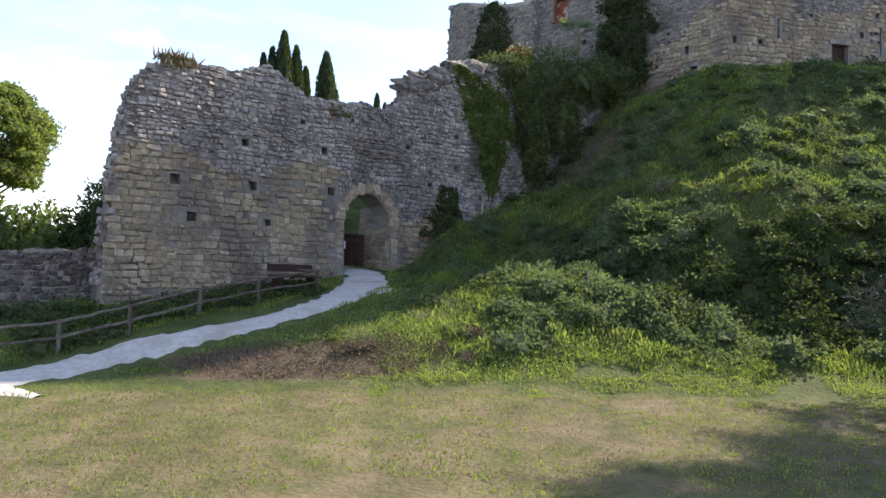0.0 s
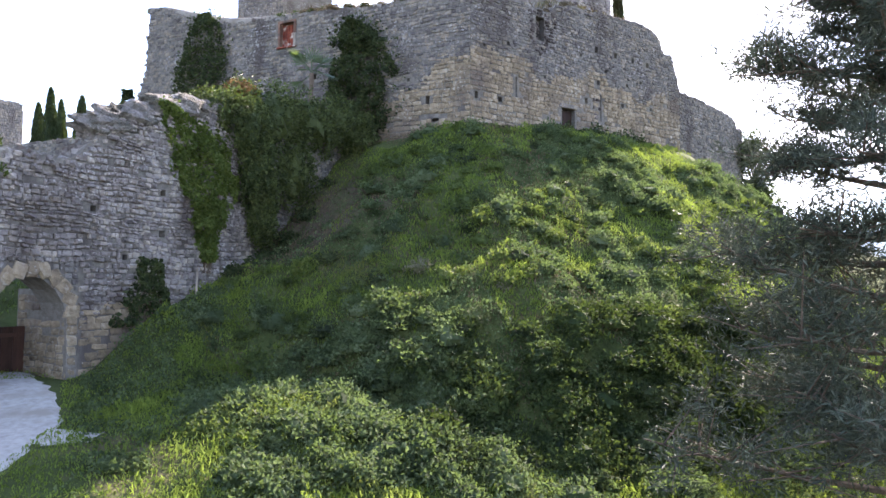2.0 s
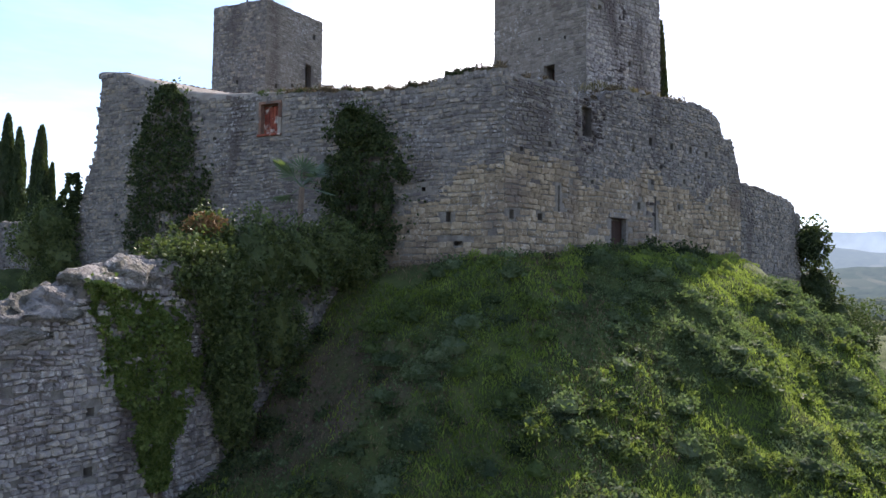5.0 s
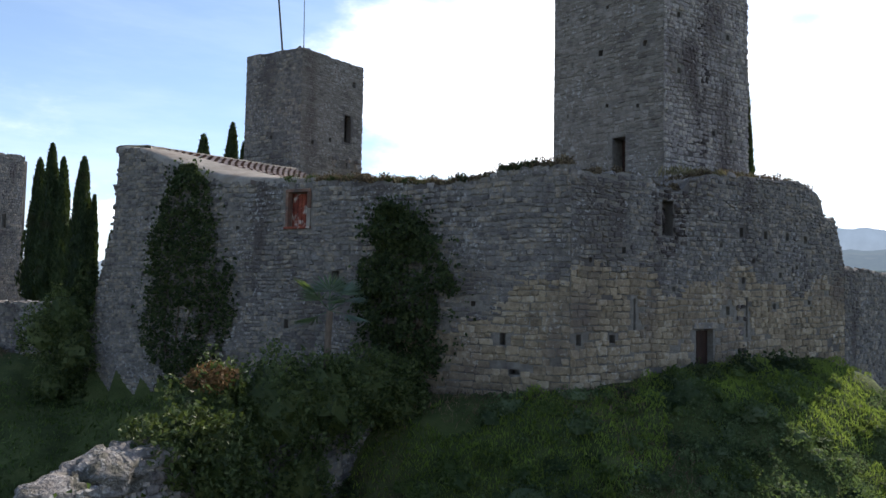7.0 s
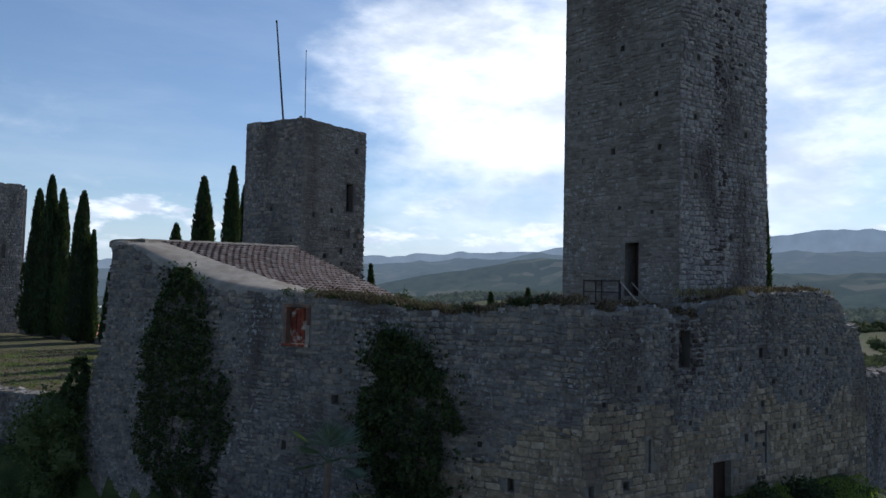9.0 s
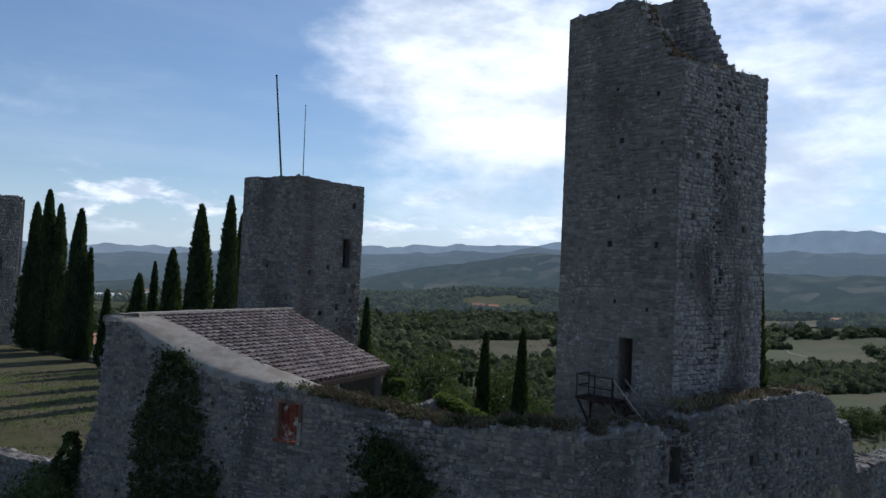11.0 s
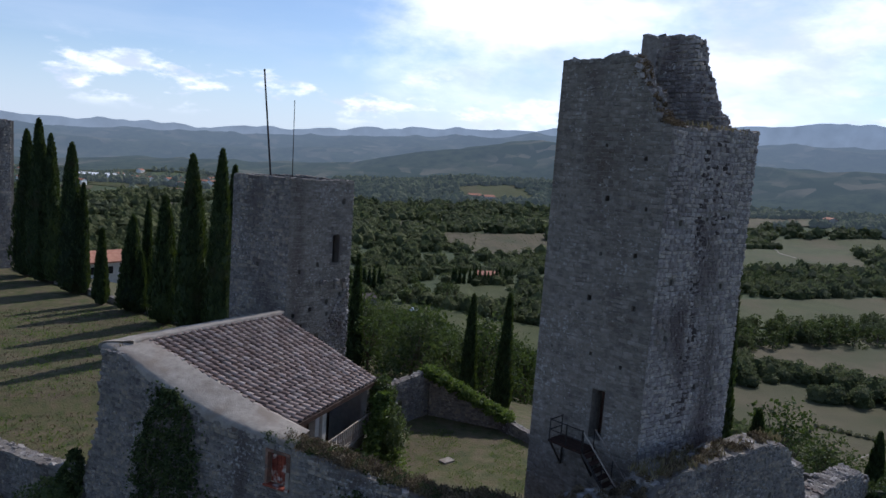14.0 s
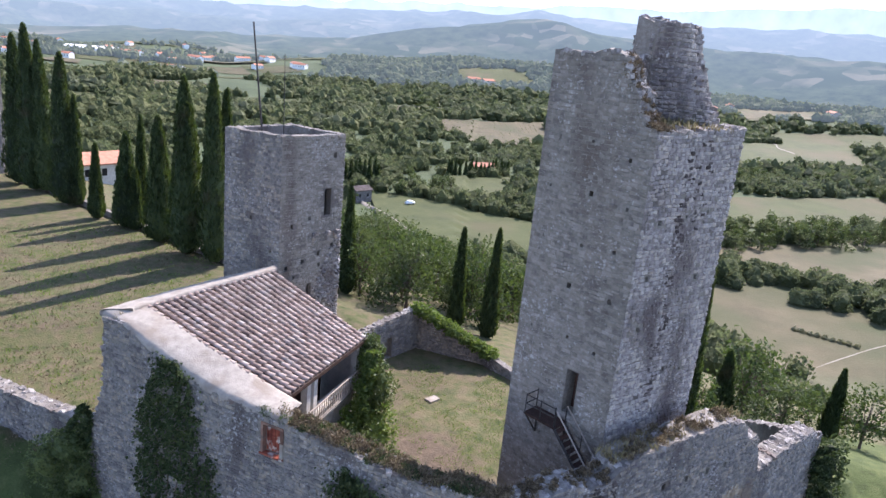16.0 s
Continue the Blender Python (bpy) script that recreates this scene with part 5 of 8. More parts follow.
        for a, b in zip(of, nf):
            rag = r2.uniform(-0.07, 0.09)
            for f, dz in ((rag / 2, -0.3), (rag / 2, 0.0), (0.12, 0.10), (0.35, 0.11), (0.65, 0.10), (0.9, 0.10), (1.0, 0.06), (1.0, -0.2)):
                q = a * (1 - f) + b * f
                vs.append((q[0], q[1], q[2] + dz + r2.uniform(-0.02, 0.02)))
        for j in range(len(of) - 1):
            for k in range(7):
                fs.append((j * 8 + k, (j + 1) * 8 + k, (j + 1) * 8 + k + 1, j * 8 + k + 1))
        fs.append(tuple(range(7, -1, -1)))
        fs.append(tuple(range(len(vs) - 8, len(vs))))
        mesh_ob("verge", vs, fs, M_CEMENT, house, "pale weathered cement verge", smooth=True)
    # facade under the eave: low wall, posts, dark bays, balustrade
    p, q = T3.copy(), T2.copy()
    u = Vector((q.x - p.x, q.y - p.y, 0)).normalized()
    out = Vector((u.y, -u.x, 0))
    turn = Matrix((u, -out, Vector((0, 0, 1)))).transposed().to_4x4()
    at = lambda s, z, d=0.0: Vector((p.x, p.y, 0)) + u * s + Vector((0, 0, z)) + out * d
    ln = Vector((q.x - p.x, q.y - p.y, 0)).length
    bm = bmesh.new()
    box_bm(bm, Matrix.Translation(at(ln / 2, 18.6, -0.65)) @ turn, ln, 0.5, 5.8)
    part("facade_wall", bm, M_PLASTER, house)
    # back wall is near-black: the bays' shade is put into its colour
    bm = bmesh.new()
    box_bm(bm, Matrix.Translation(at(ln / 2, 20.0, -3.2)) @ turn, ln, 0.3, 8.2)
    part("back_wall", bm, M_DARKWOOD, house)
    bm = bmesh.new()
    box_bm(bm, Matrix.Translation(Vector((12.4, 61.0, 20.0))) @ Matrix.Rotation(math.atan2(-1, 1.02), 4, "Z"), 6.8, 0.5, 8.2)
    part("end_wall", bm, M_PLASTER, house)
    for s in (0.35, 3.3, 4.05, ln - 0.25):
        bm = bmesh.new()
        box_bm(bm, Matrix.Translation(at(s, 22.7, -0.6)) @ turn, 0.42, 0.4, 2.5, 0.02)
        part("post", bm, M_PLASTER, house, "pale plastered post")
    bm = bmesh.new()
    box_bm(bm, Matrix.Translation(at(ln / 2, 24.02, -0.35)) @ turn, ln, 0.18, 0.16, 0.01)
    part("eave_beam", bm, M_DARKWOOD, house)
    rail = new("balustrade")
    rail.parent = house
    bm = bmesh.new()
    box_bm(bm, Matrix.Translation(at(ln / 2, 22.45, 0.1)) @ turn, ln - 0.4, 0.07, 0.07, 0.01)
    part("handrail", bm, M_RAIL, rail)
    bm = bmesh.new()
    box_bm(bm, Matrix.Translation(at(ln / 2, 21.55, 0.1)) @ turn, ln - 0.4, 0.06, 0.06, 0.01)
    part("lower_rail", bm, M_RAIL, rail)
    k, s = 0, 0.3
    while s < ln - 0.3:
        bm = bmesh.new()
        box_bm(bm, Matrix.Translation(at(s, 22.0, 0.1)) @ turn, 0.06, 0.04, 0.85)
        part("baluster", bm, M_RAIL, rail)
        s += 0.26
    bm = bmesh.new()
    box_bm(bm, Matrix.Translation(at(ln / 2, 21.4, -0.15)) @ turn, ln, 0.6, 0.12)
    part("balcony_floor", bm, M_CEMENT, house)


build_house()

# ---- window with red shutter in the keep wall ----
M_BRICK = node_mat("old_red_brick", [(0.3, (0.10, 0.055, 0.040)), (0.55, (0.19, 0.105, 0.075)), (0.8, (0.30, 0.19, 0.14))], 4, 8, (0.09, 0.07, 0.06), 2.0, (0.5, 0.66), 0.3, 0.9, 0.6, 24, 0.02)
win = thing("shuttered_window", "small window with a flaking rust-red shutter and pale jambs", "window", at=tuple(at_a(11.5, 22.4, -0.4)))
turn_a = Matrix((UA, -OUT_A, Vector((0, 0, 1)))).transposed().to_4x4()
bm = bmesh.new()
box_bm(bm, Matrix.Translation(at_a(11.38, 23.15, -0.3)) @ turn_a, 0.84, 0.06, 1.46, 0.01)
part("shutter", bm, M_RUST, win, "flaking rust-red shutter")
for k in range(4):
    bm = bmesh.new()
    box_bm(bm, Matrix.Translation(at_a(11.06 + 0.21 * k, 23.15, -0.255)) @ turn_a, 0.03, 0.03, 1.42)
    part("batten", bm, M_RUST, win)
for s, z, w, h, mat_, lab in ((10.9, 23.17, 0.14, 1.55, M_BRICK, "old red brick jamb"), (12.08, 22.8, 0.2, 0.8, M_CEMENT, "pale cement jamb"), (12.1, 23.58, 0.2, 0.74, M_BRICK, "old red brick jamb"), (11.5, 23.98, 1.36, 0.14, M_BRICK, "old red brick lintel")):
    bm = bmesh.new()
    box_bm(bm, Matrix.Translation(at_a(s, z, -0.1)) @ turn_a, w, 0.3, h, 0.015)
    part("lintel" if w > 1 else "jamb", bm, mat_, win, lab)
bm = bmesh.new()
box_bm(bm, Matrix.Translation(at_a(11.5, 22.36, -0.05)) @ turn_a, 1.4, 0.35, 0.1, 0.015)
part("sill", bm, M_RUST, win, "rusty brick sill")

# ---- courtyard walls ----
plain_wall("wall_yard_north", (15.4, 68.6), (24.5, 73.68), 0.7, [(0, 18.9), (3, 19.0), (6, 19.3), (10.4, 19.6)], lambda s: 15.2, "courtyard wall of grey rubble with a small doorway", M_STONE_GREY, 91, 0.06, [(6.0, 6.8, 15.9, 17.7)], cap=8)
plain_wall("wall_yard_east", (24.2, 73.4), (29.0, 69.0), 0.7, [(0, 19.5), (2, 19.0), (4, 18.2), (5.5, 17.3), (6.5, 16.8)], lambda s: 15.2, "sloping broken courtyard wall under ivy", M_STONE_GREY, 92, 0.06, cap=6)
plain_wall("wall_yard_low", (28.8, 69.2), (31.5, 62.0), 0.6, [(0, 16.9), (3, 16.6), (7.7, 16.5)], lambda s: 15.0, "low stone curb wall at the courtyard's edge", M_STONE_GREY, 93, 0.05, cap=8)
bm = bmesh.new()
box_bm(bm, Matrix.Translation((22.3, 64.2, height1(22.3, 64.2) + 0.06)) @ Matrix.Rotation(0.4, 4, "Z"), 1.0, 0.7, 0.16, 0.03)
drain = thing("drain_cover", "flat pale stone drain cover in the courtyard grass", "drain cover", at=(22.3, 64.2, height1(22.3, 64.2)))
part("slab", bm, M_CEMENT, drain)
# terrace curb
plain_wall("wall_terrace_curb", (10.5, 95.5), (-17.0, 140.0), 0.6, [(0, 17.2), (20, 17.2), (40, 17.3), (52.3, 17.3)], lambda s: 13.0, "low pale curb wall along the cypress row", M_CEMENT, 94, 0.03, stones=False, cap=0)


# ---- tower stair ----
def build_stair():
    st = thing("tower_stair", "dark iron and timber stair climbing to the tower door", "stair", at=(22.4, 44.6, 21.0))
    u = (Vector((*RM, 0)) - Vector((*RL, 0))).normalized()
    out = Vector((u.y, -u.x, 0))
    turn = Matrix((u, -out, Vector((0, 0, 1)))).transposed().to_4x4()
    at = lambda s, z, d: Vector((*RL, 0)) + u * s + Vector((0, 0, z)) + out * d
    bm = bmesh.new()
    box_bm(bm, Matrix.Translation(at(3.0, 24.3, 0.65)) @ turn, 2.0, 1.1, 0.12, 0.01)
    part("landing", bm, M_DARKWOOD, st)
    for s in (2.1, 3.9):
        bm = bmesh.new()
        pole_bm(bm, at(s, 24.2, 0.1), at(s, 22.9, 0.1), 0.05)
        pole_bm(bm, at(s, 22.9, 0.1), at(s, 24.2, 1.1), 0.05)
        part("bracket", bm, M_IRON, st)
    n_ = 13
    a0, a1 = at(4.0, 24.3, 0.75), at(7.4, 21.0, 0.85)
    for k in range(n_):
        bm = bmesh.new()
        box_bm(bm, Matrix.Translation(a0.lerp(a1, (k + 0.5) / n_)) @ turn, 0.3, 0.85, 0.05, 0.005)
        part("tread", bm, M_DARKWOOD, st)
    for d in (-0.45, 0.45):
        bm = bmesh.new()
        pole_bm(bm, a0 + out * d, a1 + out * d, 0.07, 0.07, 6)
        part("stringer", bm, M_IRON, st)
        bm = bmesh.new()
        pole_bm(bm, a0 + out * d + Vector((0, 0, 1.0)), a1 + out * d + Vector((0, 0, 1.0)), 0.035, 0.035, 6)
        part("handrail", bm, M_RAIL, st)
        for f in (0.0, 0.33, 0.66, 1.0):
            bm = bmesh.new()
            b = a0.lerp(a1, f) + out * d
            pole_bm(bm, b, b + Vector((0, 0, 1.0)), 0.03, 0.03, 6)
            part("baluster", bm, M_IRON, st)
    for (s, d), (s2, d2) in (((2.05, 0.2), (2.05, 1.15)), ((2.05, 1.15), (3.9, 1.15))):
        for z in (24.85, 25.35):
            bm = bmesh.new()
            pole_bm(bm, at(s, z, d), at(s2, z, d2), 0.03, 0.03, 6)
            part("landing_rail", bm, M_IRON, st)
    for s, d in ((2.05, 0.2), (2.05, 1.15), (3.0, 1.15), (3.9, 1.15)):
        bm = bmesh.new()
        pole_bm(bm, at(s, 24.3, d), at(s, 25.4, d), 0.035, 0.035, 6)
        part("landing_post", bm, M_IRON, st)
    bm = bmesh.new()
    box_bm(bm, Matrix.Translation(at(3.8, 25.9, -0.9)) @ turn, 0.9, 0.06, 2.5)
    door = thing("tower_door", "dark recessed plank door high in the tower", "door", at=tuple(at(3.8, 24.7, -0.9)))
    part("leaf", bm, M_DARKWOOD, door)


build_stair()


# ---- fence ----
def build_fence():
    fence = thing("rail_fence", "rustic two-rail fence of grey weathered poles beside the path", "fence", at=(-8.5, 24.7, 2.0))
    posts = [(-14.5, 21.2, 1.0), (-11.7, 22.0, 1.02), (-10.0, 23.0, 1.0), (-8.4, 24.8, 0.95), (-6.8, 26.5, 0.9), (-5.0, 28.4, 0.9)]
    feet = [Vector((x, y, height1(x, y))) for x, y, _ in posts]
    for f, (_, _, h) in zip(feet, posts):
        bm = bmesh.new()
        pole_bm(bm, f - Vector((0, 0, 0.2)), f + Vector((random.uniform(-0.04, 0.04), 0, h)), 0.075, 0.065, 8, 0.01, 3)
        part("post", bm, M_POLE, fence)
    for (a, b), (pa, pb) in zip(zip(feet, feet[1:]), zip(posts, posts[1:])):
        for f in (0.93, 0.45):
            bm = bmesh.new()
            pole_bm(bm, a + Vector((0, 0, pa[2] * f)), b + Vector((0, 0, pb[2] * f)), 0.055, 0.045, 7, 0.03, 5)
            part("rail", bm, M_POLE, fence)
    b = feet[-1]
    bm = bmesh.new()
    pole_bm(bm, b + Vector((0, 0, 0.85)), b + Vector((-0.9, 0.9, 0.9)), 0.05, 0.05, 7)
    part("rail", bm, M_POLE, fence)
    # timber stack behind its upper end
    stack = thing("timber_bench", "dark weathered timber bench behind the fence", "bench", at=(-6.0, 29.0, height1(-6.0, 29.0)))
    g = height1(-6.0, 29.0)
    m = Matrix.Translation((-6.0, 29.0, g)) @ Matrix.Rotation(0.68, 4, "Z")
    for dy, z in ((-0.3, 0.5), (0.0, 0.5), (0.3, 0.52)):
        bm = bmesh.new()
        box_bm(bm, m @ Matrix.Translation((0, dy, z)), 2.0, 0.24, 0.08, 0.01)
        part("plank", bm, M_DARKWOOD, stack)
    for dx in (-0.75, 0.75):
        bm = bmesh.new()
        box_bm(bm, m @ Matrix.Translation((dx, 0, 0.22)), 0.14, 0.7, 0.5, 0.01)
        part("leg", bm, M_DARKWOOD, stack)
    bm = bmesh.new()
    box_bm(bm, m @ Matrix.Translation((0, 0.42, 0.85)), 2.0, 0.08, 0.3, 0.01)
    part("backrest", bm, M_DARKWOOD, stack)


build_fence()
post = thing("marker_post", "thin pale stake standing in weeds by the wall", "stake", at=(1.9, 36.6, height1(1.9, 36.6)))
bm = bmesh.new()
pole_bm(bm, (1.9, 36.6, height1(1.9, 36.6) - 0.2), (1.95, 36.6, height1(1.9, 36.6) + 1.1), 0.05, 0.04, 7)
part("stake", bm, M_RAIL, post)

# ---- cypresses ----
def cypress(x, y, z, h, r, seed, label="dense dark green columnar cypress", group="", share=1.0):
    ob = thing("cypress", label, "cypress", group, at=(x, y, z))
    rng = np.random.default_rng(seed)
    n_ = int((900 + 170 * h) * share)
    t = rng.uniform(0.03, 1, n_) ** 0.9
    ph = rng.uniform(0, 2 * math.pi, n_)
    prof = lambda t: r * np.clip(np.minimum((t / 0.12) ** 0.5, 1.0), 0, 1) * np.clip(1 - t, 0, 1) ** 0.55 * (1.05 - 0.15 * t)
    lump = 1 + 0.16 * vnoise(ph * 2.2 + seed, t * h * 0.55, seed) + 0.10 * vnoise(ph * 4.1, t * h * 1.4, seed + 3)
    rad = prof(t) * lump * rng.uniform(0.86, 1.08, n_)
    bend = 0.06 * r * np.sin(t * 3 + seed)
    pts = np.stack([x + bend + rad * np.cos(ph), y + rad * np.sin(ph), z + t * h], 1)
    dirs = np.stack([0.35 * np.cos(ph), 0.35 * np.sin(ph), np.ones(n_)], 1) * 1.8
    v, f = leaf_cloud(pts, np.full(n_, 0.55 / share ** 0.4), rng, dirs, aspect=3.2, spread=0.55)
    tt, pp = np.meshgrid(np.linspace(0.02, 0.985, 16), np.linspace(0, 2 * math.pi, 13)[:-1], indexing="ij")
    rr = prof(tt) * 0.84 * (1 + 0.16 * vnoise(pp * 2.2 + seed, tt * h * 0.55, seed))
    cv = np.stack([x + 0.06 * r * np.sin(tt * 3 + seed) + rr * np.cos(pp), y + rr * np.sin(pp), z + tt * h], -1).reshape(-1, 3)
    n0 = len(v)
    cf = [(n0 + i * 12 + j, n0 + i * 12 + (j + 1) % 12, n0 + (i + 1) * 12 + (j + 1) % 12, n0 + (i + 1) * 12 + j) for i in range(15) for j in range(12)]
    mesh_ob("crown", np.concatenate([v, cv]), f.tolist() + cf, M_CYPRESS, ob)
    bm = bmesh.new()
    pole_bm(bm, (x, y, z - 0.5), (x, y, z + h * 0.3), 0.22, 0.12, 8)
    part("trunk", bm, M_BARK, ob)
    return ob


ROW = [(-15.0, 134.0, 20.8, 2.1), (-12.8, 129.8, 22.3, 2.1), (-11.2, 129.0, 20.4, 1.8), (-7.9, 121.8, 19.5, 2.1), (-3.9, 114.6, 9.5, 0.95), (-0.4, 110.7, 11.6, 1.65), (1.2, 115.2, 13.6, 0.9), (3.2, 104.3, 14.6, 1.8), (5.9, 99.6, 19.4, 2.1), (8.6, 96.0, 20.2, 1.7), (9.9, 97.2, 18.6, 1.4), (-6.6, 121.0, 14.5, 1.0), (0.6, 109.6, 7.5, 1.0)]
for k, (x, y, h, r) in enumerate(ROW):
    cypress(x, y, height1(x, y) - 0.1, h, r, 100 + k, "dense dark green columnar cypress on the terrace lawn", "cypresses along the terrace")
for k, (x, y, h, r) in enumerate([(-14.6, 85.0, 15.0, 2.3), (-17.7, 76.5, 14.6, 1.9), (-16.6, 77.6, 14.0, 1.6), (-16.0, 79.5, 12.2, 1.4), (-19.0, 76.0, 12.6, 1.4), (-19.8, 75.6, 11.8, 1.2), (-20.8, 75.4, 9.6, 1.0)]):
    cypress(x, y, height1(x, y) - 0.1, h, r, 120 + k, "tall dark cypress behind the gate wall", "cypresses behind the gate wall")
for k, (x, y, h, r) in enumerate([(22.0, 90.5, 12.5, 0.85), (31.7, 82.2, 11.0, 0.9), (34.5, 80.0, 11.8, 0.95), (64.5, 62.5, 7.5, 0.95), (50.0, 63.0, 6.5, 1.2), (14.5, 103.0, 17.5, 1.4), (17.0, 104.0, 16.0, 1.2), (33.3, 50.1, 17.0, 0.9)]):
    cypress(x, y, height1(x, y) - 0.2, h, r, 140 + k, "slim dark cypress below the castle wall", "cypresses below the castle")


# ---- broadleaf trees ----
def tree(x, y, h, r, seed, material=None, leaf=0.34, count=2600, label="leafy green broadleaf tree", group="", clumps=9, trunk=0.2, low=0.3):
    z = height1(x, y)
    ob = thing("tree", label, "tree", group, at=(x, y, z))
    rng = np.random.default_rng(seed)
    rr = random.Random(seed)
    bm = bmesh.new()
    pole_bm(bm, (x, y, z - 0.4), (x + rr.uniform(-0.3, 0.3), y, z + h * 0.6), trunk, trunk * 0.5, 8, 0.08, 4)
    part("trunk", bm, M_BARK, ob)
    vs, fs = [], []
    n0 = 0
    bm = bmesh.new()
    for k in range(clumps):
        a = rr.uniform(0, 6.28)
        rad = r * math.sqrt(rr.random()) * 0.75
        cz = z + h * (low + (0.93 - low) * (k + rr.random()) / clumps)
        f = 1 - ((cz - z) / h - 0.5) * 0.9
        c = np.array((x + math.cos(a) * rad * f, y + math.sin(a) * rad * f, cz))
        size = r * rr.uniform(0.42, 0.65)
        d = lumpy_dirs(count // clumps, rng, -0.6)
        pts = c + d * size * np.array((1, 1, 0.8)) * (lump_radius(d, seed + k, 3, 0.3) * rng.uniform(0.55, 1.08, len(d)))[:, None]
        v, q = leaf_cloud(pts, np.full(len(pts), leaf), rng, d * 0.4)
        vs.append(v), fs.append(q + n0)
        n0 += len(v)
        pole_bm(bm, (x, y, z + h * rr.uniform(0.25, 0.5)), tuple(c), trunk * 0.4, 0.03, 5)
    part("branchwork", bm, M_BARK, ob)
    mesh_ob("crown", np.concatenate(vs), np.concatenate(fs), material or M_LEAF, ob)
    return ob


# the wood below the courtyard
def grove(spots_, protos_, seed, lo, hi):
    rr = random.Random(seed)
    for x, y in spots_:
        s = rr.uniform(lo, hi)
        copy_thing(rr.choice(protos_), Matrix.Translation((x, y, height1(x, y) - 0.3)) @ Matrix.Rotation(rr.uniform(0, 6.28), 4, "Z") @ Matrix.Diagonal((s, s, s * rr.uniform(0.85, 1.1), 1)))


M_OAK = node_mat("oak_leaf", [(0.2, (0.019, 0.029, 0.012)), (0.5, (0.043, 0.061, 0.022)), (0.8, (0.081, 0.102, 0.038))], 0.6, 5, None, rand=0.8, rough=0.7, bump=0.0, translucent=0.3, leaf_tint=(0.153, 0.212, 0.043))
OAKS = [tree(x, y, h, r, 200 + k, m_, 0.42, 1250, lab, "trees of the near wood", 12, 0.2, 0.12) for k, (x, y, h, r, m_, lab) in enumerate([
    (29, 90, 8.5, 3.4, M_LEAF, "leafy oak in the wood below the castle"), (38, 92, 9.5, 3.8, M_OAK, "light green tree in the wood below the castle"), (46, 97, 8.0, 3.3, M_LEAF, "dense oak in the wood below the castle"),
    (25, 97, 7.5, 3.2, M_OAK, "rounded light green tree in the wood"), (54, 64, 7.0, 2.9, M_LEAF, "leafy tree on the slope beyond the tower")])]
rt_ = random.Random(5)
spots = []
while len(spots) < 74:
    x, y = rt_.uniform(20, 66), rt_.uniform(84, 128)
    if (x < 27 and y < 90) or min([math.hypot(x - a, y - b) for a, b in spots] or [9]) < 2.6:
        continue
    spots.append((x, y))
grove(spots, OAKS[:4], 6, 0.75, 1.1)
grove([(58, 66), (49, 71), (66, 60), (71, 66), (77, 58), (44, 60), (61, 71), (81, 66), (57, 75), (88, 60), (68, 74), (52, 58), (92, 70), (84, 52), (75, 50), (47, 66), (63, 64), (98, 62)], OAKS, 7, 0.6, 1.0)
HEDGE = [tree(x, y, 8.5, 3.6, 240 + k, m_, 0.95, 360, "hedgerow tree in the valley", "hedgerow trees", 9, 0.2, 0.12) for k, (x, y, m_) in enumerate([(150, 230, M_OAK), (165, 228, M_WOODS), (180, 232, M_OAK)])]
belt = []
for (x0, y0), (x1, y1), n_ in (((150, 225), (340, 231), 30), ((245, 345), (445, 331), 26), ((215, 560), (240, 690), 18), ((345, 240), (425, 330), 14), ((150, 232), (345, 238), 44), ((165, 240), (330, 246), 40), ((240, 352), (440, 338), 34), ((250, 360), (450, 346), 30), ((160, 210), (188, 262), 10), ((92, 378), (185, 352), 24), ((170, 345), (172, 255), 14), ((180, 378), (260, 372), 18), ((130, 128), (120, 175), 10), ((100, 90), (112, 130), 8)):
    for k in range(n_):
        f = (k + rt_.uniform(-0.4, 0.4)) / n_
        belt.append((x0 + (x1 - x0) * f + rt_.uniform(-5, 5), y0 + (y1 - y0) * f + rt_.uniform(-7, 7)))


# ---- distant woods and hedges ----
def blob_rows(name, label, spots_, seed, size, fine, tufts=0, material=None, leaf_k=0.46):
    """Far tree crowns, each a lumpy dome with loose sprays of leaves round it, as one body of woodland."""
    rng = np.random.default_rng(seed)
    base = bmesh.new()
    bmesh.ops.create_icosphere(base, subdivisions=fine, radius=1.0)
    bv = np.array([v.co[:] for v in base.verts])
    bf = np.array([[v.index for v in f.verts] for f in base.faces])
    base.free()
    vs, fs, n0 = [], [], 0
    xy = np.array(spots_, float)
    zz = height(xy[:, 0], xy[:, 1])
    pts, way, sizes = [], [], []
    for p, z in zip(xy, zz):
        s = size * rng.uniform(0.6, 1.4)
        tall = s * rng.uniform(0.8, 1.25)
        v = bv * (1 + 0.2 * rng.normal(size=len(bv)).clip(-1.6, 1.6))[:, None] * np.array((s, s, tall)) * (0.88 if tufts else 1.0)
        c = np.array((p[0], p[1], z + s * 0.55))
        vs.append(v + c), fs.append(bf + n0)
        n0 += len(v)
        if tufts:
            d = lumpy_dirs(tufts, rng, -0.3)
            pts.append(c + d * np.array((s, s, tall)) * rng.uniform(0.8, 1.12, len(d))[:, None])
            way.append(d * 0.3), sizes.append(np.full(len(d), s * leaf_k))
    v, f = np.concatenate(vs), np.concatenate(fs).tolist()
    if tufts:
        lv, lf = leaf_cloud(np.concatenate(pts), np.concatenate(sizes), rng, np.concatenate(way), aspect=1.4)
        f = f + (lf + len(v)).tolist()
        v = np.concatenate([v, lv])
    ob = mesh_ob(name, v, f, material or M_WOODS)
    return tagged(ob, label, "woodland", kind="stuff")


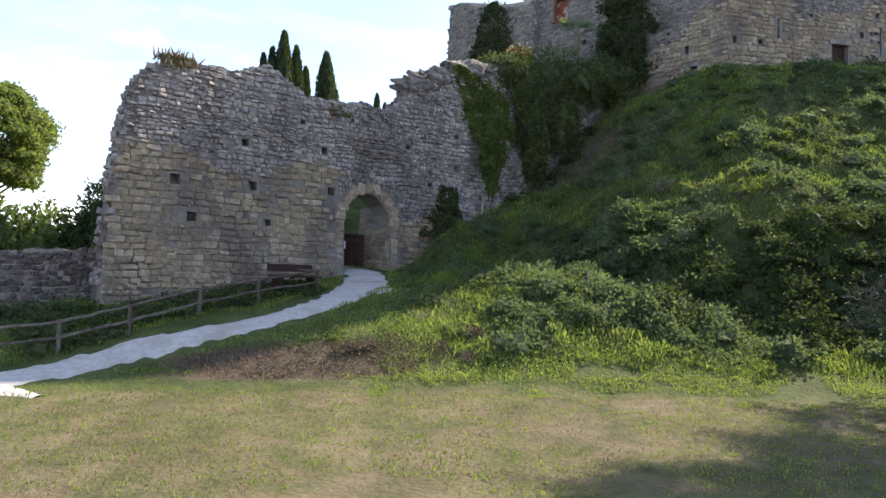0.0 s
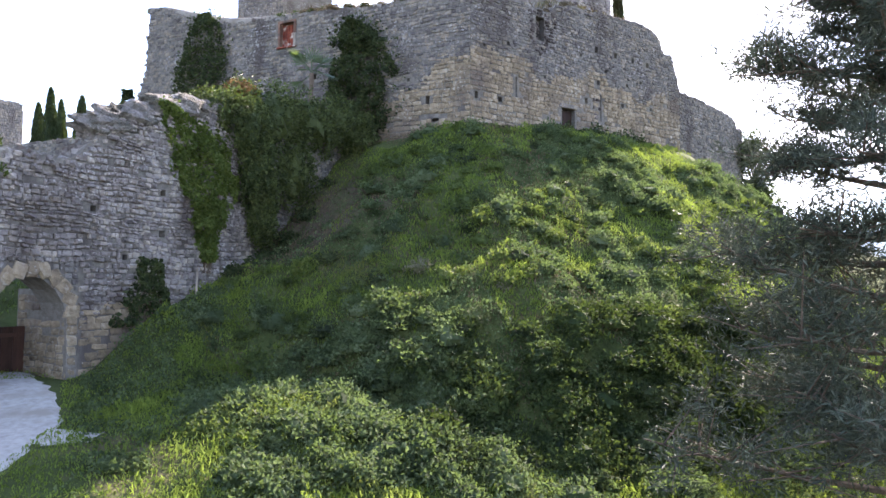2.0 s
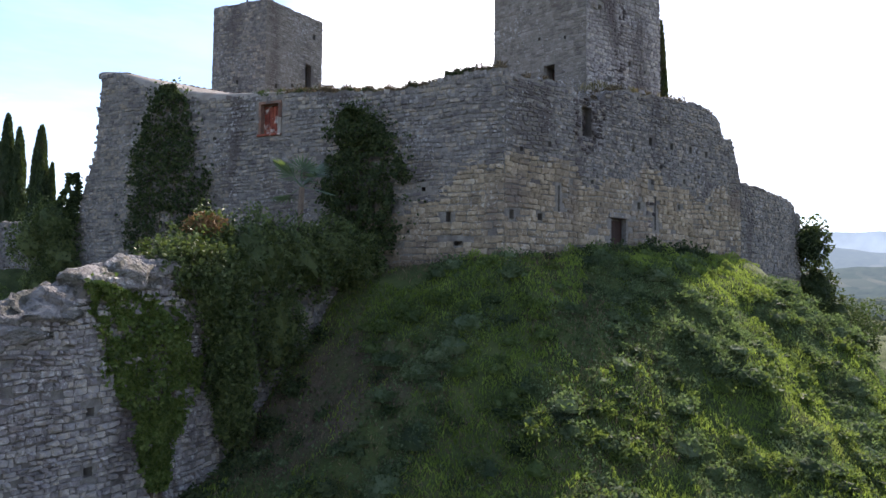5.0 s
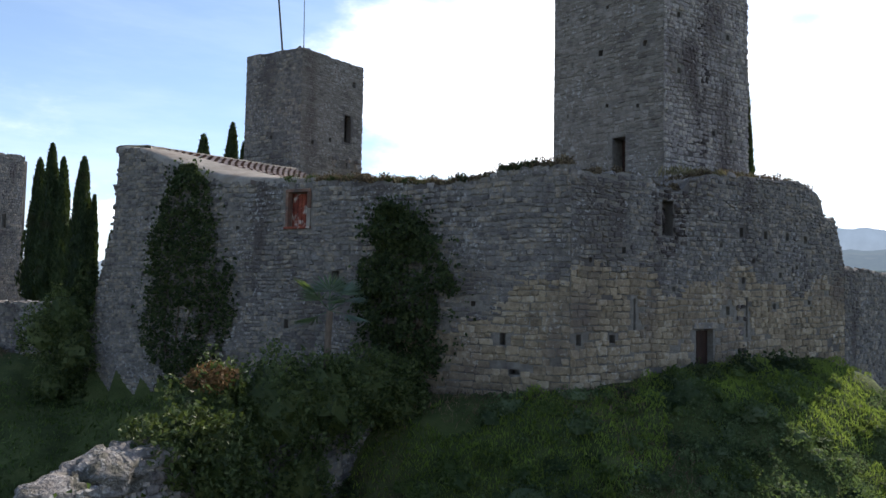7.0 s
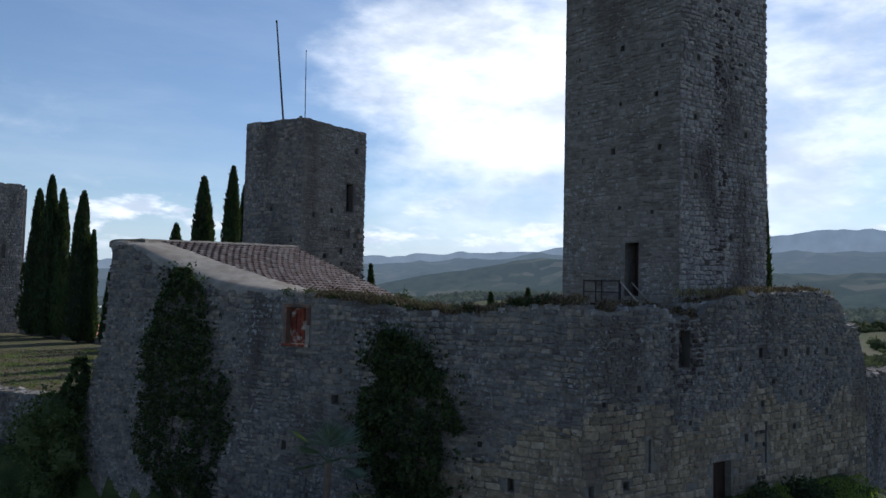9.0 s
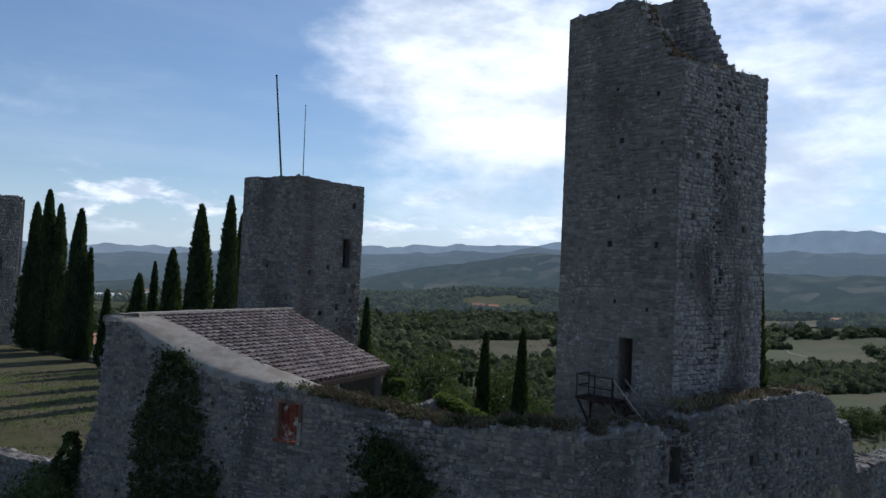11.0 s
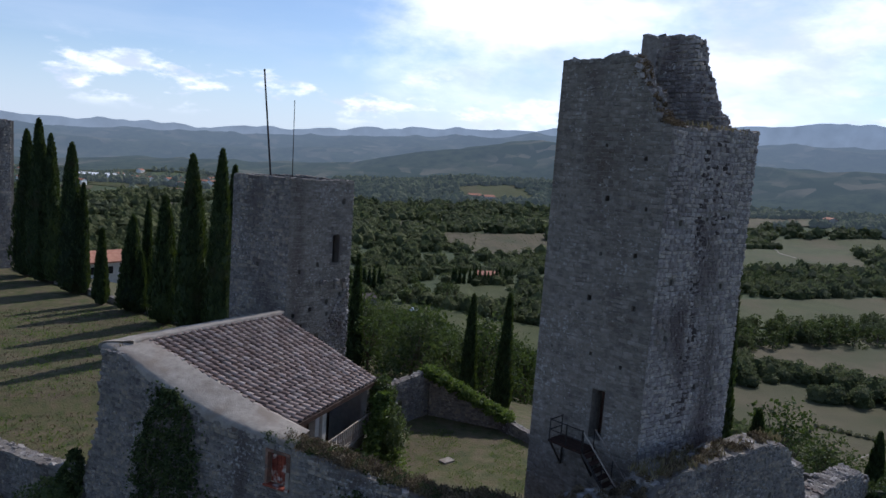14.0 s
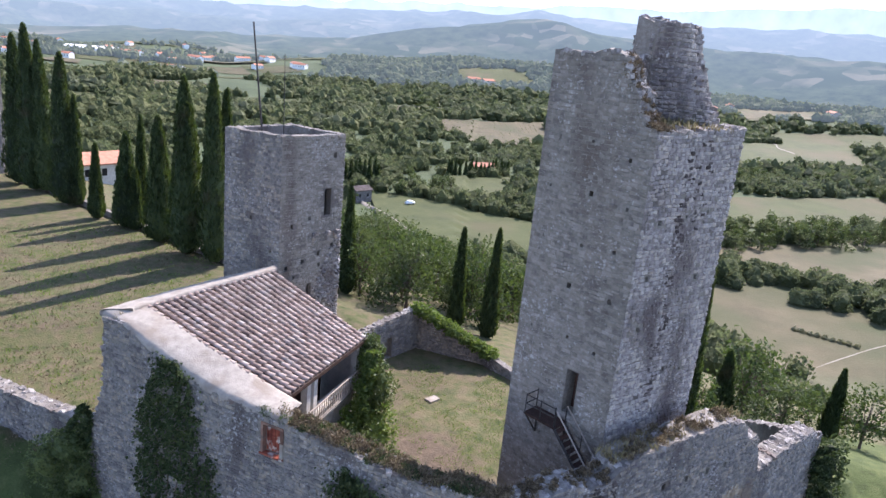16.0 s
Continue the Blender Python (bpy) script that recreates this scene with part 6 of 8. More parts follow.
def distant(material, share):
    """The material for a mile off, with blue haze painted in as emission."""
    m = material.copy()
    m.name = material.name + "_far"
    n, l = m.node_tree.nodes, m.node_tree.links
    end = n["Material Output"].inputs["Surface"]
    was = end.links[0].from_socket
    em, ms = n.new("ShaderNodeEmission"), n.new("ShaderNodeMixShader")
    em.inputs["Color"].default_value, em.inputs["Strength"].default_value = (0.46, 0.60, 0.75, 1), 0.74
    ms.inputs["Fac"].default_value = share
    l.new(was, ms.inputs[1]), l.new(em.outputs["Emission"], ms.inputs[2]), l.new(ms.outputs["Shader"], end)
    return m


FIELDS = []          # open ground kept free of trees: corners, filled in below


def inside_field(x, y):
    for c in FIELDS:
        sign = [(c[(i + 1) % 4][0] - c[i][0]) * (y - c[i][1]) - (c[(i + 1) % 4][1] - c[i][1]) * (x - c[i][0]) for i in range(4)]
        if all(s > 0 for s in sign) or all(s < 0 for s in sign):
            return True
    return False


def field(corners, material, label, category="field"):
    FIELDS.append(corners)
    patch("field", corners, material, 0.9, label, category, 24)


field([(100, 75), (215, 85), (330, 235), (165, 225)], M_FIELD_TAN, "pale dry harvested field")
field([(195, 262), (345, 245), (410, 302), (265, 312)], M_FIELD_GREEN, "dry green meadow between hedges")
field([(300, 388), (480, 380), (590, 490), (345, 500)], M_FIELD_GREEN, "pale green meadow on the valley side")
field([(72, 225), (150, 225), (150, 262), (90, 318)], M_FIELD_GREEN, "mown meadow beside a track")
field([(128, 312), (164, 318), (182, 356), (141, 350)], M_FIELD_GREEN, "green meadow before a farmhouse")
field([(203, 462), (262, 455), (305, 545), (195, 550)], M_FIELD_TAN, "brown vineyard in rows on the hillside")
field([(340, 800), (430, 790), (450, 900), (370, 910)], M_FIELD_GREEN, "pale field high on the wooded hill")
field([(575, 600), (690, 585), (730, 655), (605, 672)], M_FIELD_TAN, "tan field on the far rise")
field([(490, 505), (600, 450), (660, 505), (560, 550)], M_FIELD_GREEN, "green field on the far rise")
rf = random.Random(9)
for k in range(70):
    x, y = rf.uniform(-420, 260), rf.uniform(560, 1330) if k % 4 == 0 else rf.uniform(880, 1330)
    w, d = rf.uniform(30, 90), rf.uniform(16, 45)
    field([(x, y), (x + w, y - rf.uniform(0, 20)), (x + w + rf.uniform(-20, 20), y + d), (x + rf.uniform(-20, 20), y + d)], M_FIELD_TAN if rf.random() < 0.5 else M_FIELD_GREEN, "small farm field on the plain")

rw = random.Random(4)


def wood_spots(count, r0, r1, a0, a1, test, power=1.0):
    got = []
    while len(got) < count:
        r, a = r0 + (r1 - r0) * rw.random() ** power, radians(rw.uniform(a0, a1))
        x, y = 3 + math.sin(a) * r, 19 + math.cos(a) * r
        if not inside_field(x, y) and test(x, y, a):
            got.append((x, y))
    return got


near_w = wood_spots(2300, 150, 560, -14, 60, lambda x, y, a: height1(x, y) < -12 and vnoise(x / 45, y / 45, 20) > -0.45)
mid_w = wood_spots(10500, 500, 1340, -13, 58, lambda x, y, a: vnoise(x / 80, y / 80, 21) > ((0.2 if math.hypot(x, y) > 860 else -0.35) if a < 0.22 else -0.8))
blob_rows("woodland_near", "green mixed woodland on the valley floor", near_w, 31, 3.3, 1, 44, None, 0.36)
grove(belt[:170], HEDGE, 9, 0.75, 1.15)
blob_rows("hedgerow_far", "bushy hedgerow trees between the far fields", belt[170:], 33, 3.0, 1, 90, None, 0.3)


def quad_spots(corners, count, seed):
    rr = random.Random(seed)
    got = []
    for _ in range(count):
        u_, v_ = rr.random(), rr.random()
        got.append(tuple((corners[0][k] * (1 - u_) + corners[1][k] * u_) * (1 - v_) + (corners[3][k] * (1 - u_) + corners[2][k] * u_) * v_ for k in (0, 1)))
    return got


blob_rows("woodland_belt", "broad belt of mixed trees beside the harvested field", quad_spots([(172, 190), (206, 140), (240, 166), (195, 209)], 95, 51), 34, 3.2, 2, 240, None, 0.22)
blob_rows("woodland_belt_far", "dark belt of trees across the valley", quad_spots([(262, 314), (440, 308), (480, 372), (290, 384)], 300, 52) + quad_spots([(120, 300), (185, 268), (200, 300), (165, 316)], 34, 53) + quad_spots([(185, 318), (205, 300), (240, 345), (190, 362)], 30, 54), 35, 3.4, 1, 90, None, 0.3)
grove(quad_spots([(98, 300), (122, 296), (140, 330), (112, 332)], 14, 55), HEDGE, 56, 0.7, 1.0)
blob_rows("woodland_middle", "dense green woodland over rolling hills", [p for p in mid_w if math.hypot(*p) < 840], 32, 4.6, 1, 10)
blob_rows("backdrop_woodland", "far woodland on the plain and hills, paled by painted haze", [p for p in mid_w if math.hypot(*p) >= 840], 37, 4.6, 1, 8, distant(M_WOODS, 0.11))


def cottage(x, y, w, d, h, turn, label, roof_mat, wall_mat):
    """A small gabled house: walls, two roof slopes, dark windows."""
    z = height1(x, y)
    ob = thing("farmhouse", label, "house", at=(x, y, z))
    m = Matrix.Translation((x, y, z)) @ Matrix.Rotation(turn, 4, "Z")
    bm = bmesh.new()
    box_bm(bm, m @ Matrix.Translation((0, 0, h / 2 - 0.5)), w, d, h + 1)
    part("wall", bm, wall_mat, ob)
    for sgn in (-1, 1):
        bm = bmesh.new()
        vs = [m @ Vector(p) for p in ((-w / 2 - 0.4, sgn * (d / 2 + 0.5), h - 0.1), (w / 2 + 0.4, sgn * (d / 2 + 0.5), h - 0.1), (w / 2 + 0.4, 0, h + d * 0.22), (-w / 2 - 0.4, 0, h + d * 0.22))]
        lo = [bm.verts.new(v) for v in vs]
        hi = [bm.verts.new(v + Vector((0, 0, 0.25))) for v in vs]
        for q in ((lo[::-1]), hi, *[(lo[k], lo[(k + 1) % 4], hi[(k + 1) % 4], hi[k]) for k in range(4)]):
            bm.faces.new(q)
        part("roof", bm, roof_mat, ob, "terracotta roof slope")
    for sgn in (-1, 1):
        bm = bmesh.new()
        vs = [bm.verts.new(m @ Vector(p)) for p in ((sgn * w / 2, -d / 2, h), (sgn * w / 2, d / 2, h), (sgn * w / 2, 0, h + d * 0.22))]
        bm.faces.new(vs)
        part("gable", bm, wall_mat, ob)
    for k in range(max(2, int(w / 3))):
        s = -w / 2 + (k + 0.5) * w / max(2, int(w / 3))
        for sgn in (-1, 1):
            bm = bmesh.new()
            box_bm(bm, m @ Matrix.Translation((s, sgn * (d / 2 + 0.02), h * 0.6)), 0.9, 0.1, 1.3)
            part("window", bm, M_DARK, ob)
    return ob


M_ROOFTILE = node_mat("far_terracotta", [(0.3, (0.28, 0.12, 0.075)), (0.7, (0.42, 0.21, 0.14))], 1.2, 5, None, rand=0.3, bump=0.3, bump_scale=6)
cottage(-7.0, 160.0, 9, 6.5, 3.6, 0.5, "house with a terracotta roof beyond the cypress row", M_ROOFTILE, M_PLASTER)
cottage(166, 364, 12, 7, 5, -0.1, "reddish farmhouse among cypresses in the valley", M_ROOFTILE, M_STONE)
cottage(81, 299, 8, 6, 5.0, 0.4, "grey stone farm building beside a track", M_STONE_DARK, M_STONE_GREY)
cottage(74.7, 248, 5, 4, 3.2, 0.5, "small grey shed in the meadow", M_STONE_DARK, M_STONE_GREY)
for k, (x, y) in enumerate([(350, 805), (366, 800), (560, 640), (596, 655), (690, 600)]):
    cottage(x, y, 16, 9, 6, 0.3 * k, "pale farmhouse on the far hillside", M_ROOFTILE, M_PLASTER)
for k in range(44):
    cottage(rf.uniform(-330, 220), rf.uniform(880, 1330), rf.uniform(9, 20), 8, 5, rf.uniform(0, 3), "pale house on the plain", M_ROOFTILE, M_WHITE)
shed = thing("greenhouse_row", "long white greenhouse roof on the plain", "greenhouse", at=(-70, 1010, height1(-70, 1010)))
for k in range(5):
    bm = bmesh.new()
    pole_bm(bm, (-95, 1000 + 9 * k, height1(-70, 1010) + 3), (-35, 1006 + 9 * k, height1(-70, 1010) + 3), 4.2, 4.2, 10)
    part("tunnel", bm, M_WHITE, shed)
for k in range(16):
    x, y = 141 + k * 2.6 + rf.uniform(-0.6, 0.6), 352 + rf.uniform(-1, 1) + k * 0.65
    cypress(x, y, height1(x, y), rf.uniform(7, 11), 1.0, 170 + k % 4, "far dark cypress beside the farmhouse", "cypresses by the farmhouse", 0.12)
for k in range(9):
    x, y = 82 + k * 2.3 + rf.uniform(-0.6, 0.6), 338 + rf.uniform(-2, 2)
    cypress(x, y, height1(x, y), rf.uniform(8, 12), 1.2, 180 + k % 3, "far dark cypress along the track", "cypresses along the track", 0.12)
strip("road", [(79, 318), (80, 305), (81.5, 292), (86, 272), (87, 246), (94, 234), (100, 222)], [2.8] * 7, M_ROAD, 1.1, "pale unpaved track through the meadow", "road", step=3, rag=0.3, across=2)
strip("road_far", [(470, 440), (480, 470), (505, 490), (500, 520), (520, 545)], [4] * 5, M_ROAD, 1.4, "winding pale road between far fields", "road", step=5, rag=0.4, across=2)
strip("road_valley", [(120, 118), (150, 132), (185, 140), (230, 142)], [2.6] * 4, M_ROAD, 1.1, "pale track across the harvested field", "road", step=3, rag=0.3, across=2)
car = thing("parked_car", "small white car parked at the meadow's edge", "car", at=(100, 290, height1(100, 290) + 0.9))
cz = height1(100, 290) + 1.0
mcar = Matrix.Translation((100, 290, cz)) @ Matrix.Rotation(0.3, 4, "Z")
bm = bmesh.new()
box_bm(bm, mcar @ Matrix.Translation((0, 0, 0.55)), 4.2, 1.8, 0.8, 0.2)
part("body", bm, M_WHITE, car)
bm = bmesh.new()
box_bm(bm, mcar @ Matrix.Translation((-0.2, 0, 1.2)), 2.4, 1.6, 0.7, 0.25)
part("cabin", bm, M_WHITE, car)
for sx in (-1.3, 1.3):
    for sy in (-0.85, 0.85):
        bm = bmesh.new()
        pole_bm(bm, mcar @ Vector((sx, sy - 0.1, 0.2)), mcar @ Vector((sx, sy + 0.1, 0.2)), 0.33, 0.33, 12)
        part("wheel", bm, M_DARK, car)
# vine rows
vine_pts = []
for k in range(26):
    for j in range(46):
        u_, v_ = k / 25, j / 45
        x = (203 + 59 * u_) * (1 - v_) + (195 + 110 * u_) * v_
        y = (462 - 7 * u_) * (1 - v_) + (550 - 5 * u_) * v_
        vine_pts.append((x, y))
blob_rows("vineyard", "rows of green vines on the brown hillside", vine_pts, 36, 0.6, 1, 0)
M_PALE = node_mat("pale_flowering_weed", [(0.2, (0.093, 0.102, 0.051)), (0.5, (0.178, 0.170, 0.102)), (0.8, (0.281, 0.264, 0.187))], 0.9, 4, None, rand=0.7, rough=0.7, bump=0.0, translucent=0.3, leaf_tint=(0.340, 0.357, 0.170))
# hedge of pale reeds in the harvested field
for k in range(9):
    bush(167 + k * 1.1, 153 - k * 1.6, (1.0, 1.0, 1.5), M_PALE, 0.45, 420, 760 + k, "pale straw-coloured reed clump in the field", "reeds", "reeds in the field")


# ---- mountains on the horizon ----
def mountains(name, label, dist, az_pts, el_pts, material, seed, rough=0.12):
    vs, fs = [], []
    az = np.linspace(-35, 75, 260)
    el = np.interp(az, az_pts, el_pts) + rough * vnoise(az / 3.1, az * 0, seed) + rough * 0.5 * vnoise(az / 1.1, az * 0, seed + 1) + rough * 0.2 * vnoise(az / 0.4, az * 0, seed + 2)
    for a, e in zip(az, el):
        x, y = 3 + math.sin(radians(a)) * dist, 19 + math.cos(radians(a)) * dist
        top = 33 + dist * math.tan(radians(e))
        vs.extend([(x, y, -140), (x, y, top * 0.5), (x, y, top)])
    for i in range(len(az) - 1):
        for k in range(2):
            fs.append((i * 3 + k, i * 3 + 3 + k, i * 3 + 4 + k, i * 3 + 1 + k))
    ob = mesh_ob(name, vs, fs, material)
    return tagged(ob, label, "mountains", kind="structure")


def hazy_hills():
    """The far country, from a mile off to the last ridge, with painted haze."""
    az = np.linspace(-38, 75, 340)
    ridge = np.interp(az, [-38, 0, 10, 14, 20, 26, 30, 36, 42, 47, 55, 75], [-1.5, -1.6, -1.2, -0.55, 0.8, 1.8, 1.9, 1.2, 0.75, 1.05, 1.3, 1.1])
    last = np.interp(az, [-38, -8, 0, 8, 14, 22, 28, 36, 44, 50, 75], [0.35, 0.35, 0.6, 0.9, 1.2, 1.9, 2.4, 2.2, 2.5, 2.9, 2.6])
    stops = [(1280, -5.2 + 0 * az), (1400, np.minimum(-3.4, ridge - 1.6)), (1700, np.minimum(-2.3, ridge - 0.9)), (2100, ridge), (2300, ridge - 0.15), (2600, np.minimum(ridge - 1.2, -0.9)), (3000, np.maximum(np.minimum(last - 1.2, 0.5), ridge * 0 - 0.6)), (3500, last), (3600, last - 0.5)]
    rr = np.unique(np.concatenate([np.linspace(1280, 3600, 90), [2100, 3500]]))
    vs = []
    for r in rr:
        el = np.array([np.interp(r, [s[0] for s in stops], [s[1][k] for s in stops]) for k in range(len(az))])
        x, y = 3 + np.sin(np.radians(az)) * r, 19 + np.cos(np.radians(az)) * r
        fold = np.interp(r, [1280, 1500, 1900, 3400, 3600], [0.0, 0.3, 1.0, 1.0, 0.2])
        el = el + fold * (0.75 * (0.45 - np.abs(vnoise(x / 300, y / 460, 30))) + 0.34 * (0.5 - np.abs(vnoise(x / 120, y / 180, 31)))) + 0.06 * vnoise(x / 50, y / 50, 32)
        vs.append(np.stack([x, y, 33 + r * np.tan(np.radians(el))], 1))
    n_ = len(az)
    fs = [(i * n_ + k, i * n_ + k + 1, (i + 1) * n_ + k + 1, (i + 1) * n_ + k) for i in range(len(rr) - 1) for k in range(n_ - 1)]
    m = bpy.data.materials.new("hazy_far_country")
    m.use_nodes = True
    n, l = m.node_tree.nodes, m.node_tree.links
    b, out_ = n["Principled BSDF"], n["Material Output"]
    b.inputs["Roughness"].default_value, b.inputs["Specular IOR Level"].default_value = 1.0, 0.0
    geo, nz, cr, nz2, mx, nz3, cr3 = (n.new(k) for k in ("ShaderNodeNewGeometry", "ShaderNodeTexNoise", "ShaderNodeValToRGB", "ShaderNodeTexVoronoi", "ShaderNodeMixRGB", "ShaderNodeTexNoise", "ShaderNodeValToRGB"))
    nz.inputs["Scale"].default_value, nz.inputs["Detail"].default_value, nz.inputs["Roughness"].default_value = 0.03, 10.0, 0.7
    cr.color_ramp.elements[0].position, cr.color_ramp.elements[0].color = 0.35, (0.016, 0.027, 0.014, 1)
    cr.color_ramp.elements[1].position, cr.color_ramp.elements[1].color = 0.7, (0.068, 0.084, 0.040, 1)
    nz2.inputs["Scale"].default_value = 0.021
    nz3.inputs["Scale"].default_value, nz3.inputs["Detail"].default_value = 0.006, 7.0
    cr3.color_ramp.elements[0].position, cr3.color_ramp.elements[1].position = 0.47, 0.60
    l.new(geo.outputs["Position"], nz.inputs["Vector"]), l.new(nz.outputs["Fac"], cr.inputs["Fac"])
    l.new(geo.outputs["Position"], nz2.inputs["Vector"]), l.new(geo.outputs["Position"], nz3.inputs["Vector"])
    fields = n.new("ShaderNodeValToRGB")
    fe = fields.color_ramp.elements
    fe[0].position, fe[0].color = 0.3, (0.028, 0.042, 0.019, 1)
    fe[1].position, fe[1].color = 0.95, (0.136, 0.124, 0.08, 1)
    sepc = n.new("ShaderNodeSeparateColor")
    l.new(nz2.outputs["Color"], sepc.inputs[0]), l.new(sepc.outputs[0], fields.inputs["Fac"])
    l.new(nz3.outputs["Fac"], cr3.inputs["Fac"]), l.new(cr3.outputs["Color"], mx.inputs["Fac"])
    l.new(cr.outputs["Color"], mx.inputs["Color1"]), l.new(fields.outputs["Color"], mx.inputs["Color2"])
    l.new(mx.outputs["Color"], b.inputs["Base Color"])
    # haze painted as blue emission, more of it the farther the land
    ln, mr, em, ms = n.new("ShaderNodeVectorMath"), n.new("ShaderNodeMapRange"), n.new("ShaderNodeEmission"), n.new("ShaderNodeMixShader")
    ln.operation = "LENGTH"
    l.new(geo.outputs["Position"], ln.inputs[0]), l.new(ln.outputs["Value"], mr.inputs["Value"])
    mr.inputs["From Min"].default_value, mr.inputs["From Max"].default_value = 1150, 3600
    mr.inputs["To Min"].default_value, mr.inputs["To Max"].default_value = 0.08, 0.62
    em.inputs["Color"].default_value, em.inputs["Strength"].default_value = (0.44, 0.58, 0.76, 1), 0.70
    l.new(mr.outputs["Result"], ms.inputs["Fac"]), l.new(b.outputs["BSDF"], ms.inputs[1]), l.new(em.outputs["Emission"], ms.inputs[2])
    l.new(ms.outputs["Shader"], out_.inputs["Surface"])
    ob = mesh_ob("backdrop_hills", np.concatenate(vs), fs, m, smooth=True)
    return tagged(ob, "far farmland plain and wooded hills with blue haze painted in", "hills", kind="structure")


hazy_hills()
# the chain is a flat sheet whose emission paints the haze
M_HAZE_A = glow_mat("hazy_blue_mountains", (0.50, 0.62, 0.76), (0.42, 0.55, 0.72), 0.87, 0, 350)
mountains("backdrop_mountains", "far blue mountain chain with its haze painted in", 4600, [-35, -5, 3, 15, 20, 28, 45, 50, 53, 75], [1.2, 1.2, 1.3, 2.1, 2.3, 3.0, 4.1, 4.4, 4.1, 3.9], M_HAZE_A, 3, 0.22)

# ---- big shrub mass and ivy on the keep's flank ----
M_SHRUB = node_mat("evergreen_shrub_leaf", [(0.2, (0.022, 0.036, 0.012)), (0.5, (0.055, 0.080, 0.026)), (0.85, (0.12, 0.145, 0.05))], 0.7, 5, None, rand=0.8, rough=0.5, bump=0.0, translucent=0.25, leaf_tint=(0.2, 0.28, 0.05))
BIG = [(4.1, 41.0, 15.6, 1.4, 1.2, 1.8), (5.8, 41.7, 15.7, 1.8, 1.4, 2.0), (7.6, 42.5, 15.9, 1.7, 1.4, 1.7), (9.3, 43.2, 16.2, 1.6, 1.3, 1.5), (4.9, 40.7, 13.0, 1.3, 1.0, 2.2), (6.6, 41.4, 13.2, 1.3, 1.0, 1.9), (10.6, 43.7, 15.6, 1.2, 1.0, 1.5), (4.8, 40.4, 10.8, 0.8, 0.7, 1.4), (2.9, 39.0, 15.3, 1.2, 1.0, 1.1), (3.9, 39.5, 14.7, 1.2, 1.1, 1.6), (4.6, 39.2, 12.6, 0.9, 0.8, 1.8), (4.9, 39.3, 10.9, 0.7, 0.6, 1.4)]
shrub = thing("evergreen_shrub", "large dark evergreen shrub overgrowing the broken wall", "shrub", at=(4.8, 40.4, 9.2))
for k, (x, y, z, a, b, c) in enumerate(BIG):
    bush_parts(shrub, (x, y, z), (a, b, c), M_SHRUB, 0.17, 3400, 300 + k, 0.3, 3.6, -0.95)


def ivy_sheet(name, label, at_fn, rows_, material, leaf, count, seed, depth=0.35, group="", wild=0.2):
    """Ivy on a wall's face: rows_ gives (height, from s, to s), top to bottom. wild: how far loose shoots reach past its edge."""
    rng = np.random.default_rng(seed)
    zs, lo, hi = [r[0] for r in rows_][::-1], [r[1] for r in rows_][::-1], [r[2] for r in rows_][::-1]
    z = rng.uniform(zs[0], zs[-1], count)
    a, b = np.interp(z, zs, lo), np.interp(z, zs, hi)
    u = rng.uniform(0, 1, count)
    u = u + 0.15 * vnoise(z * 1.3, np.sign(u - 0.5) * 3, seed) + 0.07 * vnoise(z * 3.7, np.sign(u - 0.5) * 5, seed + 9) + 0.07 * rng.normal(size=count)
    s = a + (b - a) * u
    shoot = rng.random(count) < 0.2
    comb = np.sin(s * 9 + seed) + np.sin(s * 23)
    z = np.minimum(z + np.where(shoot, 0.6 * wild * np.abs(comb) * rng.random(count) ** 2, 0.0), zs[-1] + 0.25)
    s = s + np.where(shoot, wild * 0.7 * np.sign(u - 0.5) * rng.random(count) ** 2, 0.0)
    edge = np.clip(1 - np.abs(u - 0.5) * 2, 0, 1)
    keep_ = (edge > 0.16 * (1 + vnoise(s * 1.1 + 3, z * 0.9, seed + 2)) * rng.uniform(0.3, 1.3, count)) & (vnoise(s * 2.2, z * 1.4, seed + 3) > -0.75 + 0.5 * (edge < 0.4))
    s, z, edge, count = s[keep_], z[keep_], edge[keep_], int(keep_.sum())
    d = depth * np.sqrt(edge + 0.05) * (0.6 + 0.5 * vnoise(s * 1.5, z * 1.5, seed + 1)) * rng.uniform(0.4, 1.1, count) + 0.06
    o, us, os_ = at_fn
    pts = np.array([tuple(o + us * float(si) + Vector((0, 0, float(zi))) + os_ * float(di)) for si, zi, di in zip(s, z, d)])
    ob = thing(name, label, "ivy", group, at=tuple(pts[np.argmin(pts[:, 2])]))
    v, f = leaf_cloud(pts, np.full(count, leaf), rng, np.array(os_)[None, :] * 0.3 + np.array((0, 0, -0.4))[None, :], aspect=1.3)
    mesh_ob("foliage", v, f, material, ob)
    rr = random.Random(seed)
    for k in range(4):
        f0 = 0.3 + 0.13 * k
        bm = bmesh.new()
        at = lambda h: o + us * (float(np.interp(h, zs, lo)) * (1 - f0) + float(np.interp(h, zs, hi)) * f0 + rr.uniform(-0.15, 0.15)) + os_ * 0.07 + Vector((0, 0, h))
        h0, h1 = zs[0] - 0.5, zs[0] + (zs[-1] - zs[0]) * rr.uniform(0.5, 0.8)
        knots = [at(h0 + (h1 - h0) * j / 5) for j in range(6)]
        for j in range(5):
            pole_bm(bm, knots[j], knots[j + 1], 0.07 - 0.011 * j, 0.06 - 0.011 * j, 6)
        part("stem", bm, M_BARK, ob, "bare woody stem")
    return ob


